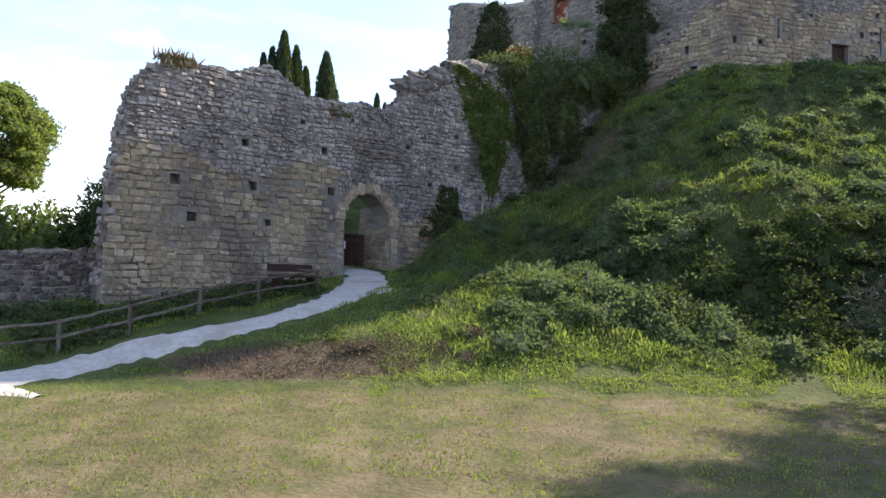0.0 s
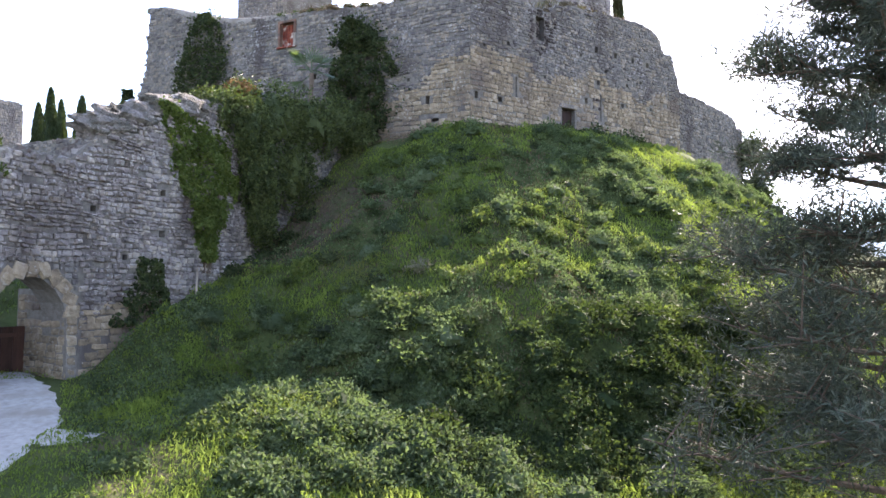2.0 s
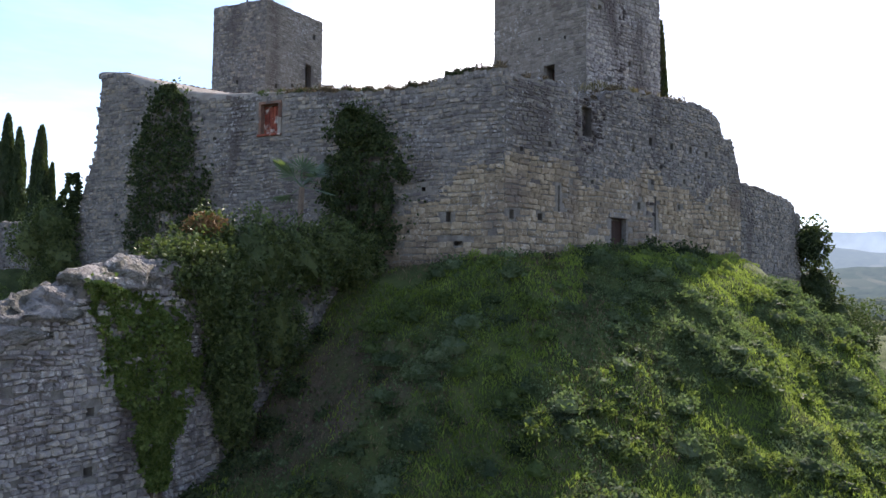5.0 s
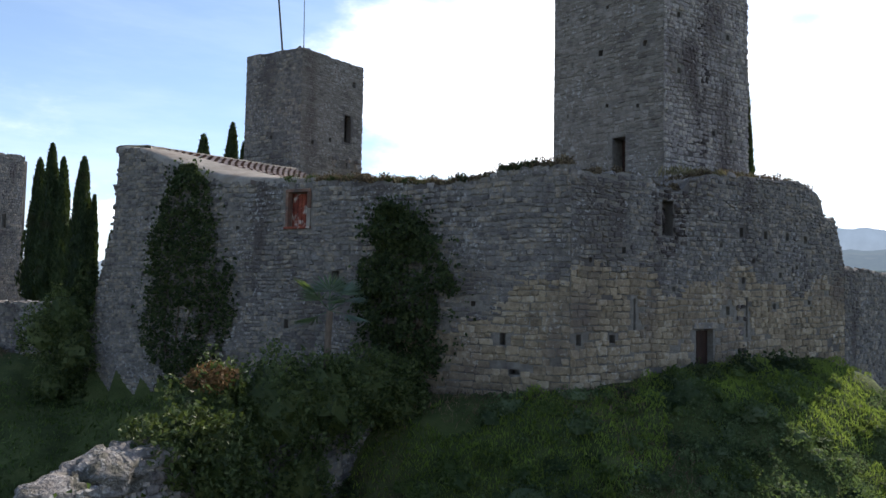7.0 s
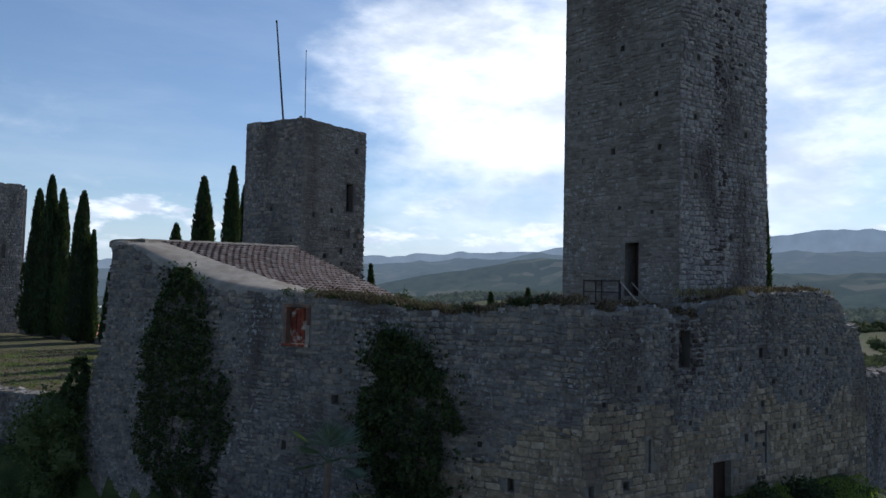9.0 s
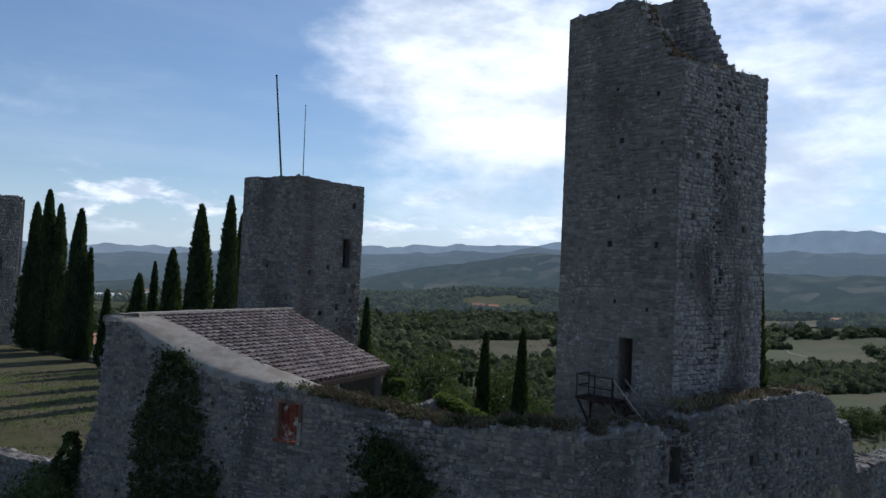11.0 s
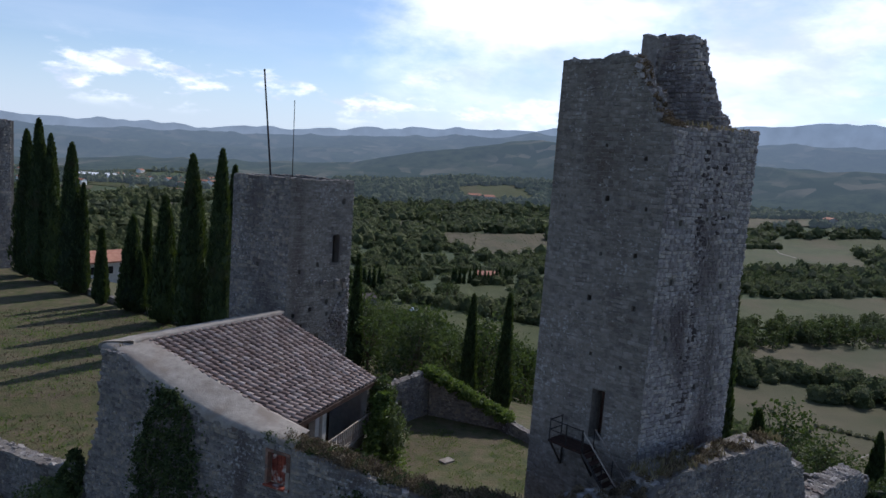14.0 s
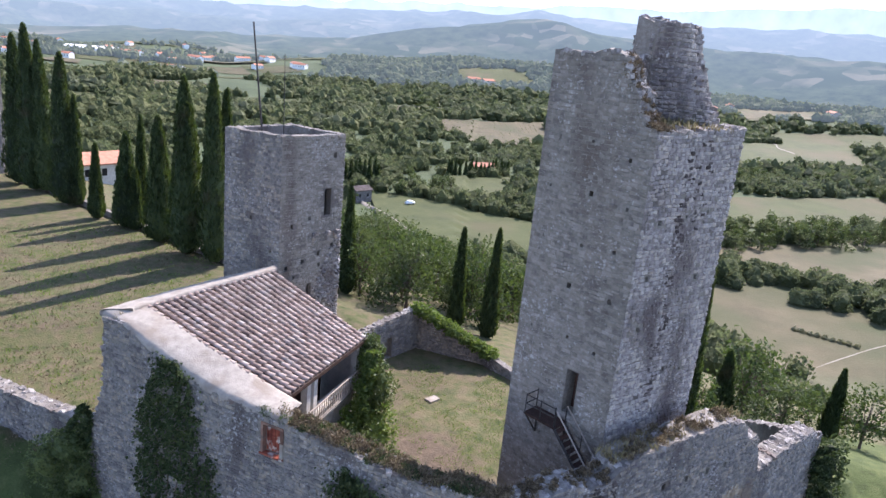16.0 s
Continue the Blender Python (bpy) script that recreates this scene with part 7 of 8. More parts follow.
face_a = (Vector((*A, 0)), UA, OUT_A)
ivy_sheet("ivy", "dark ivy hanging down the keep wall", face_a, [(25.5, 4.4, 5.6), (24.6, 3.3, 6.4), (22.4, 2.4, 7.4), (20, 1.9, 8.6), (18.6, 1.7, 8.3), (17, 2.0, 7.6), (15.6, 3.2, 7.2), (14.4, 4.0, 6.8)], M_IVY, 0.18, 10000, 401, 0.5, wild=0.9)
ivy_sheet("ivy", "bushy dark ivy climbing the keep wall", face_a, [(23.2, 15.7, 16.7), (22.6, 15.2, 17.8), (21.6, 14.7, 18.9), (20.2, 14.6, 19.2), (18.8, 14.5, 19.8), (17.8, 14.9, 19.2), (16.6, 15.2, 18.6), (15.0, 15.8, 17.6)], M_IVY, 0.17, 15000, 402, 1.1, wild=1.2)
ug = (Vector((*G1, 0)) - Vector((*G0, 0))).normalized()
face_g = (Vector((*G0, 0)), ug, Vector((ug.y, -ug.x, 0)))
ivy_sheet("ivy", "bright green ivy climbing the gate wall", face_g, [(14.9, 16.3, 16.9), (14.3, 16.4, 19.4), (13.3, 16.8, 20.7), (12.4, 17.0, 20.9), (11.4, 17.3, 20.7), (10.4, 17.8, 20.1), (9.6, 18.3, 19.6), (8.6, 18.7, 19.4)], M_IVY_LIGHT, 0.17, 11000, 403, 0.4, wild=0.35)
# dark leaf patch painted in place of an arched, shaded recess
ivy_sheet("ivy", "dark leaves standing for an arched recess at the gate wall's foot", face_g, [(8.6, 15.5, 16.6), (7.8, 15.2, 17.0), (7.0, 14.8, 17.2), (6.0, 14.2, 17.2)], M_IVY, 0.18, 1800, 404, 0.35)
# creeper at the keep's west end
ivy_sheet("creeper", "thick green creeper between keep and terrace wall", face_a, [(21.0, -1.5, -1.0), (19.0, -3.2, -1.0), (17.5, -3.6, -1.6), (16, -3.2, -1.9), (14.2, -2.8, -2.0)], M_IVY, 0.26, 3600, 405, 0.9)
for k, (x, y, z, a, b, c) in enumerate([(14.9, 56.4, 17.8, 1.7, 1.5, 2.3), (15.4, 57.4, 20.4, 1.2, 1.2, 2.2), (13.7, 54.8, 17.4, 1.5, 1.3, 1.9), (12.6, 53.2, 17.2, 1.2, 1.1, 1.6), (16.4, 55.0, 16.5, 1.1, 1.0, 1.0), (15.2, 58.0, 22.4, 0.8, 0.9, 1.5)]):
    bush(x, y, (a, b, c), M_SHRUB if k % 3 else M_IVY_LIGHT, 0.19, 2600, 440 + k, "green creeper heaped against the house front", "creeper", "creepers in the courtyard", z=z, low=-0.95)
for k, (x, y, z, a, c_) in enumerate([(-2.0, 58.9, 18.6, 1.2, 1.3), (-2.9, 59.4, 17.6, 1.4, 1.4), (-1.6, 58.6, 16.6, 1.2, 1.5), (-2.4, 58.8, 15.0, 1.0, 1.4), (-1.2, 58.5, 14.0, 0.9, 1.2)]):
    bush(x, y, (a, 0.9, c_), M_SHRUB, 0.18, 1500, 460 + k, "thick green creeper at the keep's broken west end", "creeper", "creepers at the west end", z=z - 0.6, low=-0.95)
# ivy over the house front and courtyard
uf = Vector((T2.x - T3.x, T2.y - T3.y, 0)).normalized()
face_h = (Vector((T3.x, T3.y, 0)), uf, Vector((uf.y, -uf.x, 0)))
ivy_sheet("ivy", "bright ivy tumbling over the house's corner", face_h, [(23.7, 8.4, 9.6), (22.5, 7.4, 10.0), (21, 6.0, 10.4), (19, 4.5, 10.8), (17, 4.0, 11.2), (15.9, 4.0, 11.6)], M_IVY_LIGHT, 0.22, 9000, 406, 1.5)
uy = (Vector((29.0, 69.0, 0)) - Vector((24.2, 73.4, 0))).normalized()
face_y = (Vector((24.2, 73.4, 0.1)), uy, Vector((uy.y, -uy.x, 0)))
vine = thing("ivy", "green ivy along the top of the courtyard wall", "ivy", at=(26.5, 71.2, 17.5))
for k in range(7):
    f = k / 6
    bush_parts(vine, (24.2 + 4.9 * f, 73.3 - 4.4 * f, 19.6 - 2.6 * f), (0.8, 0.8, 0.5), M_IVY_LIGHT, 0.26, 600, 430 + k, 0.3, 3, -0.9)


# ---- palm ----
palm = thing("fan_palm", "young blue-green fan palm before the keep wall", "palm", at=(7.9, 43.6, 14.5))
pc = Vector((8.0, 43.2, 19.0))
bm = bmesh.new()
pole_bm(bm, (7.9, 43.6, 13.6), pc, 0.14, 0.12, 8)
part("trunk", bm, M_BARK, palm)
M_PALM = node_mat("palm_frond", [(0.2, (0.05, 0.075, 0.06)), (0.8, (0.11, 0.145, 0.11))], 2, 4, None, rand=0.6, rough=0.6, bump=0.0, translucent=0.25)
rp = random.Random(3)
for k in range(14):
    a, el = rp.uniform(0, 6.28), rp.uniform(-0.3, 1.2)
    way = Vector((math.cos(a) * math.cos(el), math.sin(a) * math.cos(el), math.sin(el)))
    hub = pc + way * rp.uniform(0.6, 1.0)
    side = way.cross(Vector((0, 0, 1))).normalized()
    bm = bmesh.new()
    pole_bm(bm, pc, hub, 0.02, 0.015, 4)
    for j in range(11):
        b = radians(-75 + 15 * j)
        tip = hub + (way * math.cos(b) + side * math.sin(b)) * 0.9 + Vector((0, 0, -0.15))
        w = (way.cross(side)) * 0.02 + side * 0.03 * math.cos(b) - way * 0.03 * math.sin(b)
        midp = hub.lerp(tip, 0.55)
        q = [bm.verts.new(hub), bm.verts.new(midp + w), bm.verts.new(tip), bm.verts.new(midp - w)]
        bm.faces.new(q)
    part("frond", bm, M_PALM, palm)


# ---- shrubs on the slope ----
def slope_bush(x, y, r, mat_, seed, label, n_=900, leaf=0.16, flat=0.7):
    bush(x, y, (r, r, r * max(flat, 0.62)), mat_, leaf, n_, seed, label, "bush", "bushes on the slope", sink=0.1 + 0.3 * r, low=-0.8, amount=0.42, k=4.0)


M_AUTUMN = node_mat("russet_leaf", [(0.2, (0.12, 0.07, 0.032)), (0.8, (0.31, 0.18, 0.085))], 0.9, 4, None, rand=0.7, rough=0.7, bump=0.0, translucent=0.25, leaf_tint=(0.35, 0.2, 0.06))
slope_bush(8.0, 29.3, 0.62, M_PALE, 501, "pale dried weed clump on the slope", 700, 0.12)
slope_bush(10.0, 32.4, 0.55, M_PALE, 502, "pale yellowish weed clump on the slope", 700, 0.12)
slope_bush(12.3, 29.7, 0.4, M_PALE, 503, "small pale weed clump on the slope", 400, 0.12)
slope_bush(9.3, 30.9, 0.5, M_PALE, 504, "pale wispy weed clump on the slope", 500, 0.12)
slope_bush(6.0, 35.6, 0.6, M_IVY_LIGHT, 505, "bright green shrub on the shaded slope", 900, 0.14, 0.9)
slope_bush(19.5, 28.3, 0.7, M_IVY, 506, "dark rounded shrub on the slope", 900, 0.15)
bush(4.0, 40.9, (0.7, 0.6, 0.45), M_AUTUMN, 0.14, 1100, 507, "russet dried creeper on the shrub top", "bush", z=17.0, low=-0.9)
rs = random.Random(15)
for k in range(64):
    x, y = rs.uniform(-1.0, 9.0), rs.uniform(24.0, 29.8)
    if x < 2 and y > 27.5:
        continue
    slope_bush(x, y, rs.uniform(0.35, 0.8), rs.choice((M_WEED, M_BRAMBLE, M_BRAMBLE, M_IVY_LIGHT)), 520 + k, "tangled green bramble on the bank", 800, 0.11, 0.6)
for k in range(14):
    slope_bush(rs.uniform(-5.0, 2), rs.uniform(22.0, 23.8), rs.uniform(0.25, 0.5), rs.choice((M_BRAMBLE, M_DEADWEED, M_WEED)), 590 + k, "low dying weed clump at the lawn's edge", 500, 0.09, 0.5)
# dark-leaved brambles put the shade of the mound's foot into leaf colour
for k in range(34):
    slope_bush(rs.uniform(8, 22), rs.uniform(23.2, 27.0), rs.uniform(0.45, 0.95), rs.choice((M_IVY, M_LEAF, M_BRAMBLE)), 800 + k, "bramble thicket at the mound's foot, leaves darkened for its shade", 800, 0.14, 0.6)
# more of them, painting the shade in the hollow
for k in range(56):
    f = rs.random()
    x, y = np.interp(f, [0, 0.3, 0.65, 1], [1.5, 7, 13, 22]), np.interp(f, [0, 0.3, 0.65, 1], [31.0, 27.6, 25.0, 24.6])
    slope_bush(float(x) + rs.uniform(-1.2, 1.2), float(y) + rs.uniform(-1.3, 1.3), rs.uniform(0.45, 0.9), rs.choice((M_LEAF, M_IVY, M_LEAF)), 1000 + k, "bramble thicket in the hollow below the mound, leaves darkened for its shade", 700, 0.13, 0.6)
for k in range(90):
    x, y = rs.uniform(6, 31), rs.uniform(26, 38.5)
    slope_bush(x, y, rs.uniform(0.3, 0.75), rs.choice((M_IVY, M_BRAMBLE, M_LEAF, M_IVY)), 600 + k, "leafy weed clump on the mound", 420, 0.10, 0.55)
for k, (s, r) in enumerate(((6.2, 0.7), (7.9, 0.5), (8.8, 0.9), (11.5, 1.0), (12.6, 0.6), (4.0, 0.5), (2.0, 0.4))):
    p = at_e(s, 0, 0.8)
    slope_bush(p.x, p.y, r, M_IVY, 680 + k, "dark shrub at the foot of the keep wall", 700, 0.16, 0.8)
for k, (x, y, r) in enumerate([(5.3, 39.2, 0.7), (5.8, 38.3, 0.5), (4.6, 38.4, 0.6), (3.6, 37.9, 0.5), (6.4, 40.2, 0.6), (7.4, 41.0, 0.6), (8.8, 42.3, 0.5)]):
    slope_bush(x, y, r, M_IVY, 690 + k, "dark shrub at the broken wall's foot", 700, 0.15, 0.8)
for k, (x, y, z, r) in enumerate([(43.4, 47.2, 17.8, 1.3), (44.0, 47.4, 14.6, 1.6), (45.0, 47.0, 12.4, 1.7), (46.5, 46.5, 11.0, 1.6)]):
    bush(x, y, (r, r, r * 1.2), M_IVY, 0.24, 1500, 770 + k, "dark evergreen shrub at the wall's broken end", "bush", z=z, low=-0.95)
# beside the fence, under the gate wall
for k in range(54):
    f = (k % 18) / 17
    off = (-0.75, 0.35, 1.3)[k // 18] + rs.uniform(-0.25, 0.25)
    slope_bush(-12.6 + 7.0 * f - 0.7 * off, 22.6 + 6.6 * f + 0.7 * off, rs.uniform(0.4, 0.75), rs.choice((M_IVY, M_LEAF)), 840 + k, "dark low shrub along the fence", 460, 0.12, 0.6)
for k in range(12):
    slope_bush(-24 + 1.0 * k, 23.6 + rs.uniform(-0.6, 0.8) + 0.1 * k, rs.uniform(0.5, 0.9), rs.choice((M_IVY, M_LEAF)), 900 + k, "dark shrub at the foot of the low wall", 600, 0.14, 0.7)
for k in range(14):
    bush(-30 + k * 1.35, 28.6 + rs.uniform(-0.5, 1.5), (1.3, 1.2, rs.uniform(1.6, 2.8)), rs.choice((M_WEED, M_IVY_LIGHT, M_LEAF)), 0.24, 1500, 720 + k, "leafy shrub behind the low wall", "bush", "shrubs over the low wall", z=3.9, low=-0.9)
bush(-13.8, 29.0, (1.1, 0.9, 2.3), M_IVY, 0.17, 2600, 740, "dark shrub against the end of the gate wall", "bush", z=4.7, low=-0.9)
bush(-13.2, 28.0, (0.9, 0.7, 1.6), M_IVY, 0.17, 1500, 741, "dark shrub against the end of the gate wall", "bush", z=3.0, low=-0.9)
bush(-5.4, 32.0, (0.7, 0.4, 0.35), M_DEADWEED, 0.12, 500, 742, "brown dried plant on the gate wall's crest", "bush", z=11.3, low=-0.9)
bush(-4.7, 32.5, (0.4, 0.3, 0.35), M_IVY_LIGHT, 0.12, 350, 743, "green tuft on the gate wall's crest", "bush", z=11.2, low=-0.9)


# ---- pines ----
def pine(x, y, h, label, limbs, seed, material, needle, per, spread, trunk_r, umbrella=False):
    z = height1(x, y)
    ob = thing("pine", label, "pine tree", at=(x, y, z))
    rr, rng = random.Random(seed), np.random.default_rng(seed)
    bm = bmesh.new()
    pole_bm(bm, (x, y, z - 0.4), (x + 0.2, y + 0.1, z + h), trunk_r, trunk_r * 0.3, 10, 0.08, 8)
    part("trunk", bm, M_BARK, ob)
    vs, fs, n0 = [], [], 0
    for k in range(limbs):
        f = (k + 0.5) / limbs
        a = k * 2.4 + rr.uniform(-0.5, 0.5)
        if umbrella:
            hz, ln, rise = z + h * (0.5 + 0.4 * f), spread * rr.uniform(0.6, 1.0) * (1 - 0.25 * f), rr.uniform(0.25, 0.7)
        else:
            hz, ln, rise = z + h * (0.04 + 0.92 * f), spread * (1 - 0.75 * f) * rr.uniform(0.7, 1.1), rr.uniform(-0.15, 0.4)
        way = Vector((math.cos(a), math.sin(a), rise))
        a0 = Vector((x + 0.1, y, hz))
        bm = bmesh.new()
        end = a0 + way * ln
        mid = a0.lerp(end, 0.5) + Vector((0, 0, -0.15 if not umbrella else 0.2))
        pole_bm(bm, a0, mid, 0.11 * trunk_r / 0.25, 0.07, 6, 0.02, 2)
        pole_bm(bm, mid, end, 0.07, 0.02, 6, 0.05, 3)
        for j in range(9 if umbrella else 18):
            g = rr.uniform(0.3, 1.0)
            b0 = (a0.lerp(mid, g * 2) if g < 0.5 else mid.lerp(end, g * 2 - 1))
            sway = Vector((rr.uniform(-1, 1), rr.uniform(-1, 1), rr.uniform(-0.35, 0.9))).normalized() * rr.uniform(0.5, 1.0) * ln * 0.33
            b1 = b0 + sway + way * 0.4
            pole_bm(bm, b0, b1, 0.03, 0.012, 5)
            for q in range(3):
                c = np.array(b0.lerp(b1, 0.45 + 0.27 * q))
                size = rr.uniform(0.5, 0.85) * (1.7 if umbrella else 1.0)
                d = lumpy_dirs(per, rng, -0.7)
                pts = c + d * (size * rng.uniform(0.2, 1.0, len(d)))[:, None] * np.array((1, 1, 0.9))
                v, f4 = leaf_cloud(pts, np.full(len(pts), needle), rng, d * 1.5, aspect=7 if not umbrella else 3, spread=0.6)
                vs.append(v), fs.append(f4 + n0)
                n0 += len(v)
        part("limb", bm, M_BARK, ob)
    mesh_ob("needles", np.concatenate(vs), np.concatenate(fs), material, ob)
    return ob


pine(19.2, 18.4, 24.0, "dark green pine with dense drooping branches", 92, 11, M_PINE, 0.27, 44, 7.4, 0.28)


def umbrella_pine(x, y, low_, top_, r):
    z = height1(x, y)
    ob = thing("pine", "rounded umbrella pine with a sunlit yellow-green crown", "pine tree", at=(x, y, z))
    rr = random.Random(12)
    mid = (low_ + top_) / 2
    bm = bmesh.new()
    pole_bm(bm, (x, y, z - 0.4), (x + 0.2, y, low_ + 0.6), 0.32, 0.24, 10, 0.05, 6)
    part("trunk", bm, M_BARK, ob)
    for k in range(58):
        a, u = k * 2.4, -0.75 + 1.7 * (k + 0.5) / 58
        w = math.sqrt(max(0.05, 1 - u * u)) if u > 0 else 1 - 0.25 * abs(u)
        rad = r * w * rr.uniform(0.72, 0.95)
        c = (x + math.cos(a) * rad, y + math.sin(a) * rad, mid + u * (top_ - low_) / 2 * 0.85)
        bush_parts(ob, c, (rr.uniform(0.55, 0.95), rr.uniform(0.55, 0.95), rr.uniform(0.4, 0.65)), M_UMBRELLA, 0.17, 460, 950 + k, 0.35, 3.5, -0.8, "needle_clump", 0.8)
        if k % 2 == 0:
            bm = bmesh.new()
            pole_bm(bm, (x + 0.1, y, low_ + 0.3), c, 0.09, 0.03, 6, 0.12, 4)
            part("limb", bm, M_BARK, ob)
    return ob


umbrella_pine(-22.7, 34.5, 7.0, 13.5, 3.3)


# ---- grass ----
def blades(name, label, xy, size, material, seed, lean=0.5, aspect=5.0, lift=0.0, zs=None, clump=0.0, grain=0.8):
    """Loose blades and leaves on the ground; clump heaps them into tussocks of that height."""
    rng = np.random.default_rng(seed)
    xy = np.asarray(xy)
    n_ = len(xy)
    z = height(xy[:, 0], xy[:, 1]) if zs is None else zs
    s = size * rng.uniform(0.5, 1.4, n_)
    if clump:
        heap = np.clip(vnoise(xy[:, 0] / grain, xy[:, 1] / grain, seed) + 0.35 * vnoise(xy[:, 0] / grain * 2.7, xy[:, 1] / grain * 2.7, seed + 1) + 0.15, 0, 1)
        z = z + clump * heap * rng.uniform(0.25, 1.0, n_)
    pts = np.stack([xy[:, 0], xy[:, 1], z + s * 0.4 + lift], 1)
    dirs = np.tile(np.array((0, 0, 1.6)), (n_, 1))
    v, f = leaf_cloud(pts, s, rng, dirs, aspect=aspect, spread=lean)
    return tagged(mesh_ob(name, v, f, material), label, "grass", kind="stuff")


def scatter(n_, box, seed, test):
    rng = np.random.default_rng(seed)
    xy = np.stack([rng.uniform(box[0], box[1], n_), rng.uniform(box[2], box[3], n_)], 1)
    return xy[test(xy[:, 0], xy[:, 1])]


def off_walls(x, y):
    d1, d2 = seg_dist(x, y, A, C)[0], seg_dist(x, y, C, E)[0]
    gx = (x - G0[0]) * 0.631 + (y - G0[1]) * -0.775 * -1
    path = np.minimum(seg_dist(x, y, (-12.3, 20.1), (-5.2, 25.0))[0], np.minimum(seg_dist(x, y, (-5.2, 25.0), (-3.3, 29.6))[0], seg_dist(x, y, (-3.3, 29.6), (-3.6, 33.5))[0]))
    wall_g = seg_dist(x, y, G0, G1)[0]
    return (np.minimum(d1, d2) > 0.3) & (path > 1.0) & (wall_g > 0.4)


def on_front(x, y):
    inside = ((x - A[0]) * (C[1] - A[1]) - (y - A[1]) * (C[0] - A[0]) < 0) & ((x - C[0]) * (F[1] - C[1]) - (y - C[1]) * (F[0] - C[0]) < 0)
    return ~inside & off_walls(x, y)


def front_zone(x, y):
    """Everything before the keep that is not lawn or path."""
    return on_front(x, y) & (y > 22.6 - 0.12 * np.clip(np.abs(x - 2), 0, 9) + 0.5 * vnoise(x / 1.2, y / 1.2, 40))


def dead_zone(x, y):
    return np.exp(-(((x + 4.0) / 4.4) ** 4 + ((y - 21.8 - 0.10 * (x + 4)) / 1.15) ** 4)) + 0.3 * vnoise(x / 0.8, y / 0.8, 41) > 0.45


def species(x, y):
    """Where brambles (low) and where grass (high) has taken the slope."""
    return vnoise(x / 2.1, y / 2.1, 12) + 0.55 * vnoise(x / 0.8, y / 0.8, 13)


def lush(x, y, seed):
    """Leaves out most plants on the bare shaded earth and on the short turf by the path."""
    turf = smooth01((1.6 - x) / 1.5) * smooth01((29 - y) / 2)
    return np.random.default_rng(seed).random(len(x)) > np.maximum(0.8 * bare(x, y), 0.8 * turf)


def hummocks(name, label, count, box, seed, radius, leaves, leaf, material, test):
    """Low leafy heaps that overlap into a rough cover."""
    rng = np.random.default_rng(seed)
    xy = scatter(count, box, seed, test)
    pts, way, sizes, vs, fs, n0 = [], [], [], [], [], 0
    zz = height(xy[:, 0], xy[:, 1])
    for k, ((x, y), z) in enumerate(zip(xy, zz)):
        r = radius * rng.uniform(0.5, 1.5)
        c = np.array((x, y, z - 0.12 * r))
        d = lumpy_dirs(int(leaves * (r / radius) ** 1.5), rng, -0.1)
        shape = np.array((r, r, r * rng.uniform(0.6, 0.95)))
        pts.append(c + d * shape * (lump_radius(d, seed + k, 2.6, 0.35) * rng.uniform(0.7, 1.1, len(d)))[:, None])
        way.append(d * 0.9), sizes.append(np.full(len(d), leaf * rng.uniform(0.75, 1.25)))
        cv, cf = core_mesh(c, shape, seed + k, 0.7, 0.35, 2.6, 5, 8, low=-0.2)
        vs.append(cv), fs.extend(tuple(n0 + i for i in q) for q in cf)
        n0 += len(cv)
    lv, lf = leaf_cloud(np.concatenate(pts), np.concatenate(sizes), rng, np.concatenate(way), aspect=1.5)
    ob = mesh_ob(name, np.concatenate([*vs, lv]), fs + (lf + n0).tolist(), material)
    return tagged(ob, label, "weeds", kind="stuff")


blades("grass_slope", "long yellow-green grass tussocks on the mound", scatter(210000, (-2, 36, 20.5, 43), 1, lambda x, y: front_zone(x, y) & (species(x, y) > -0.1) & lush(x, y, 71) & ((x < 7) | (y < 23.6) | (y > 27.0) | (species(x, y) > 0.6))), 0.17, M_GRASS, 2, 0.7, 4.2, 0.0, None, 0.42, 0.7)
blades("weeds_slope", "broad-leaved weeds matted over the mound", scatter(150000, (-2, 36, 20.5, 41), 3, lambda x, y: front_zone(x, y) & (species(x, y) < 0.15) & lush(x, y, 72)), 0.11, M_BRAMBLE, 4, 1.4, 1.5, 0.03, None, 0.45, 0.6)
hummocks("bramble_cover", "grey-green bramble heaps over the mound", 620, (1.5, 35, 22.5, 41), 73, 0.55, 190, 0.13, M_BRAMBLE, lambda x, y: front_zone(x, y) & (species(x, y) < 0.1) & lush(x, y, 74))
hummocks("weed_cover", "fresh green weed heaps over the mound", 340, (1.5, 35, 26.5, 41), 75, 0.42, 150, 0.13, M_WEED, lambda x, y: front_zone(x, y) & (species(x, y) > -0.3) & lush(x, y, 76) & (y > 27.5 + 0.1 * np.abs(x - 15)))
# dark leaf heaps added to paint shade along the foot
hummocks("thicket_foot", "bramble thicket along the mound's foot, leaves darkened for its shade", 240, (7.5, 27, 22.6, 28.5), 78, 0.65, 260, 0.14, M_LEAF, lambda x, y: front_zone(x, y) & (y > 23.4))
hummocks("bramble_bank", "bright leafy brambles on the bank beside the path", 90, (2.0, 9.5, 24.0, 31.5), 77, 0.6, 420, 0.14, M_BRAMBLE, lambda x, y: front_zone(x, y))
blades("straw_slope", "dead brown stalks among the weeds", scatter(34000, (2, 24, 25, 44), 43, lambda x, y: front_zone(x, y) & (vnoise(x / 2.2, y / 2.2, 44) > 0.15 - 0.9 * bare(x, y))), 0.17, M_DEADWEED, 45, 0.9, 7.0, 0.05, None, 0.2, 0.9)
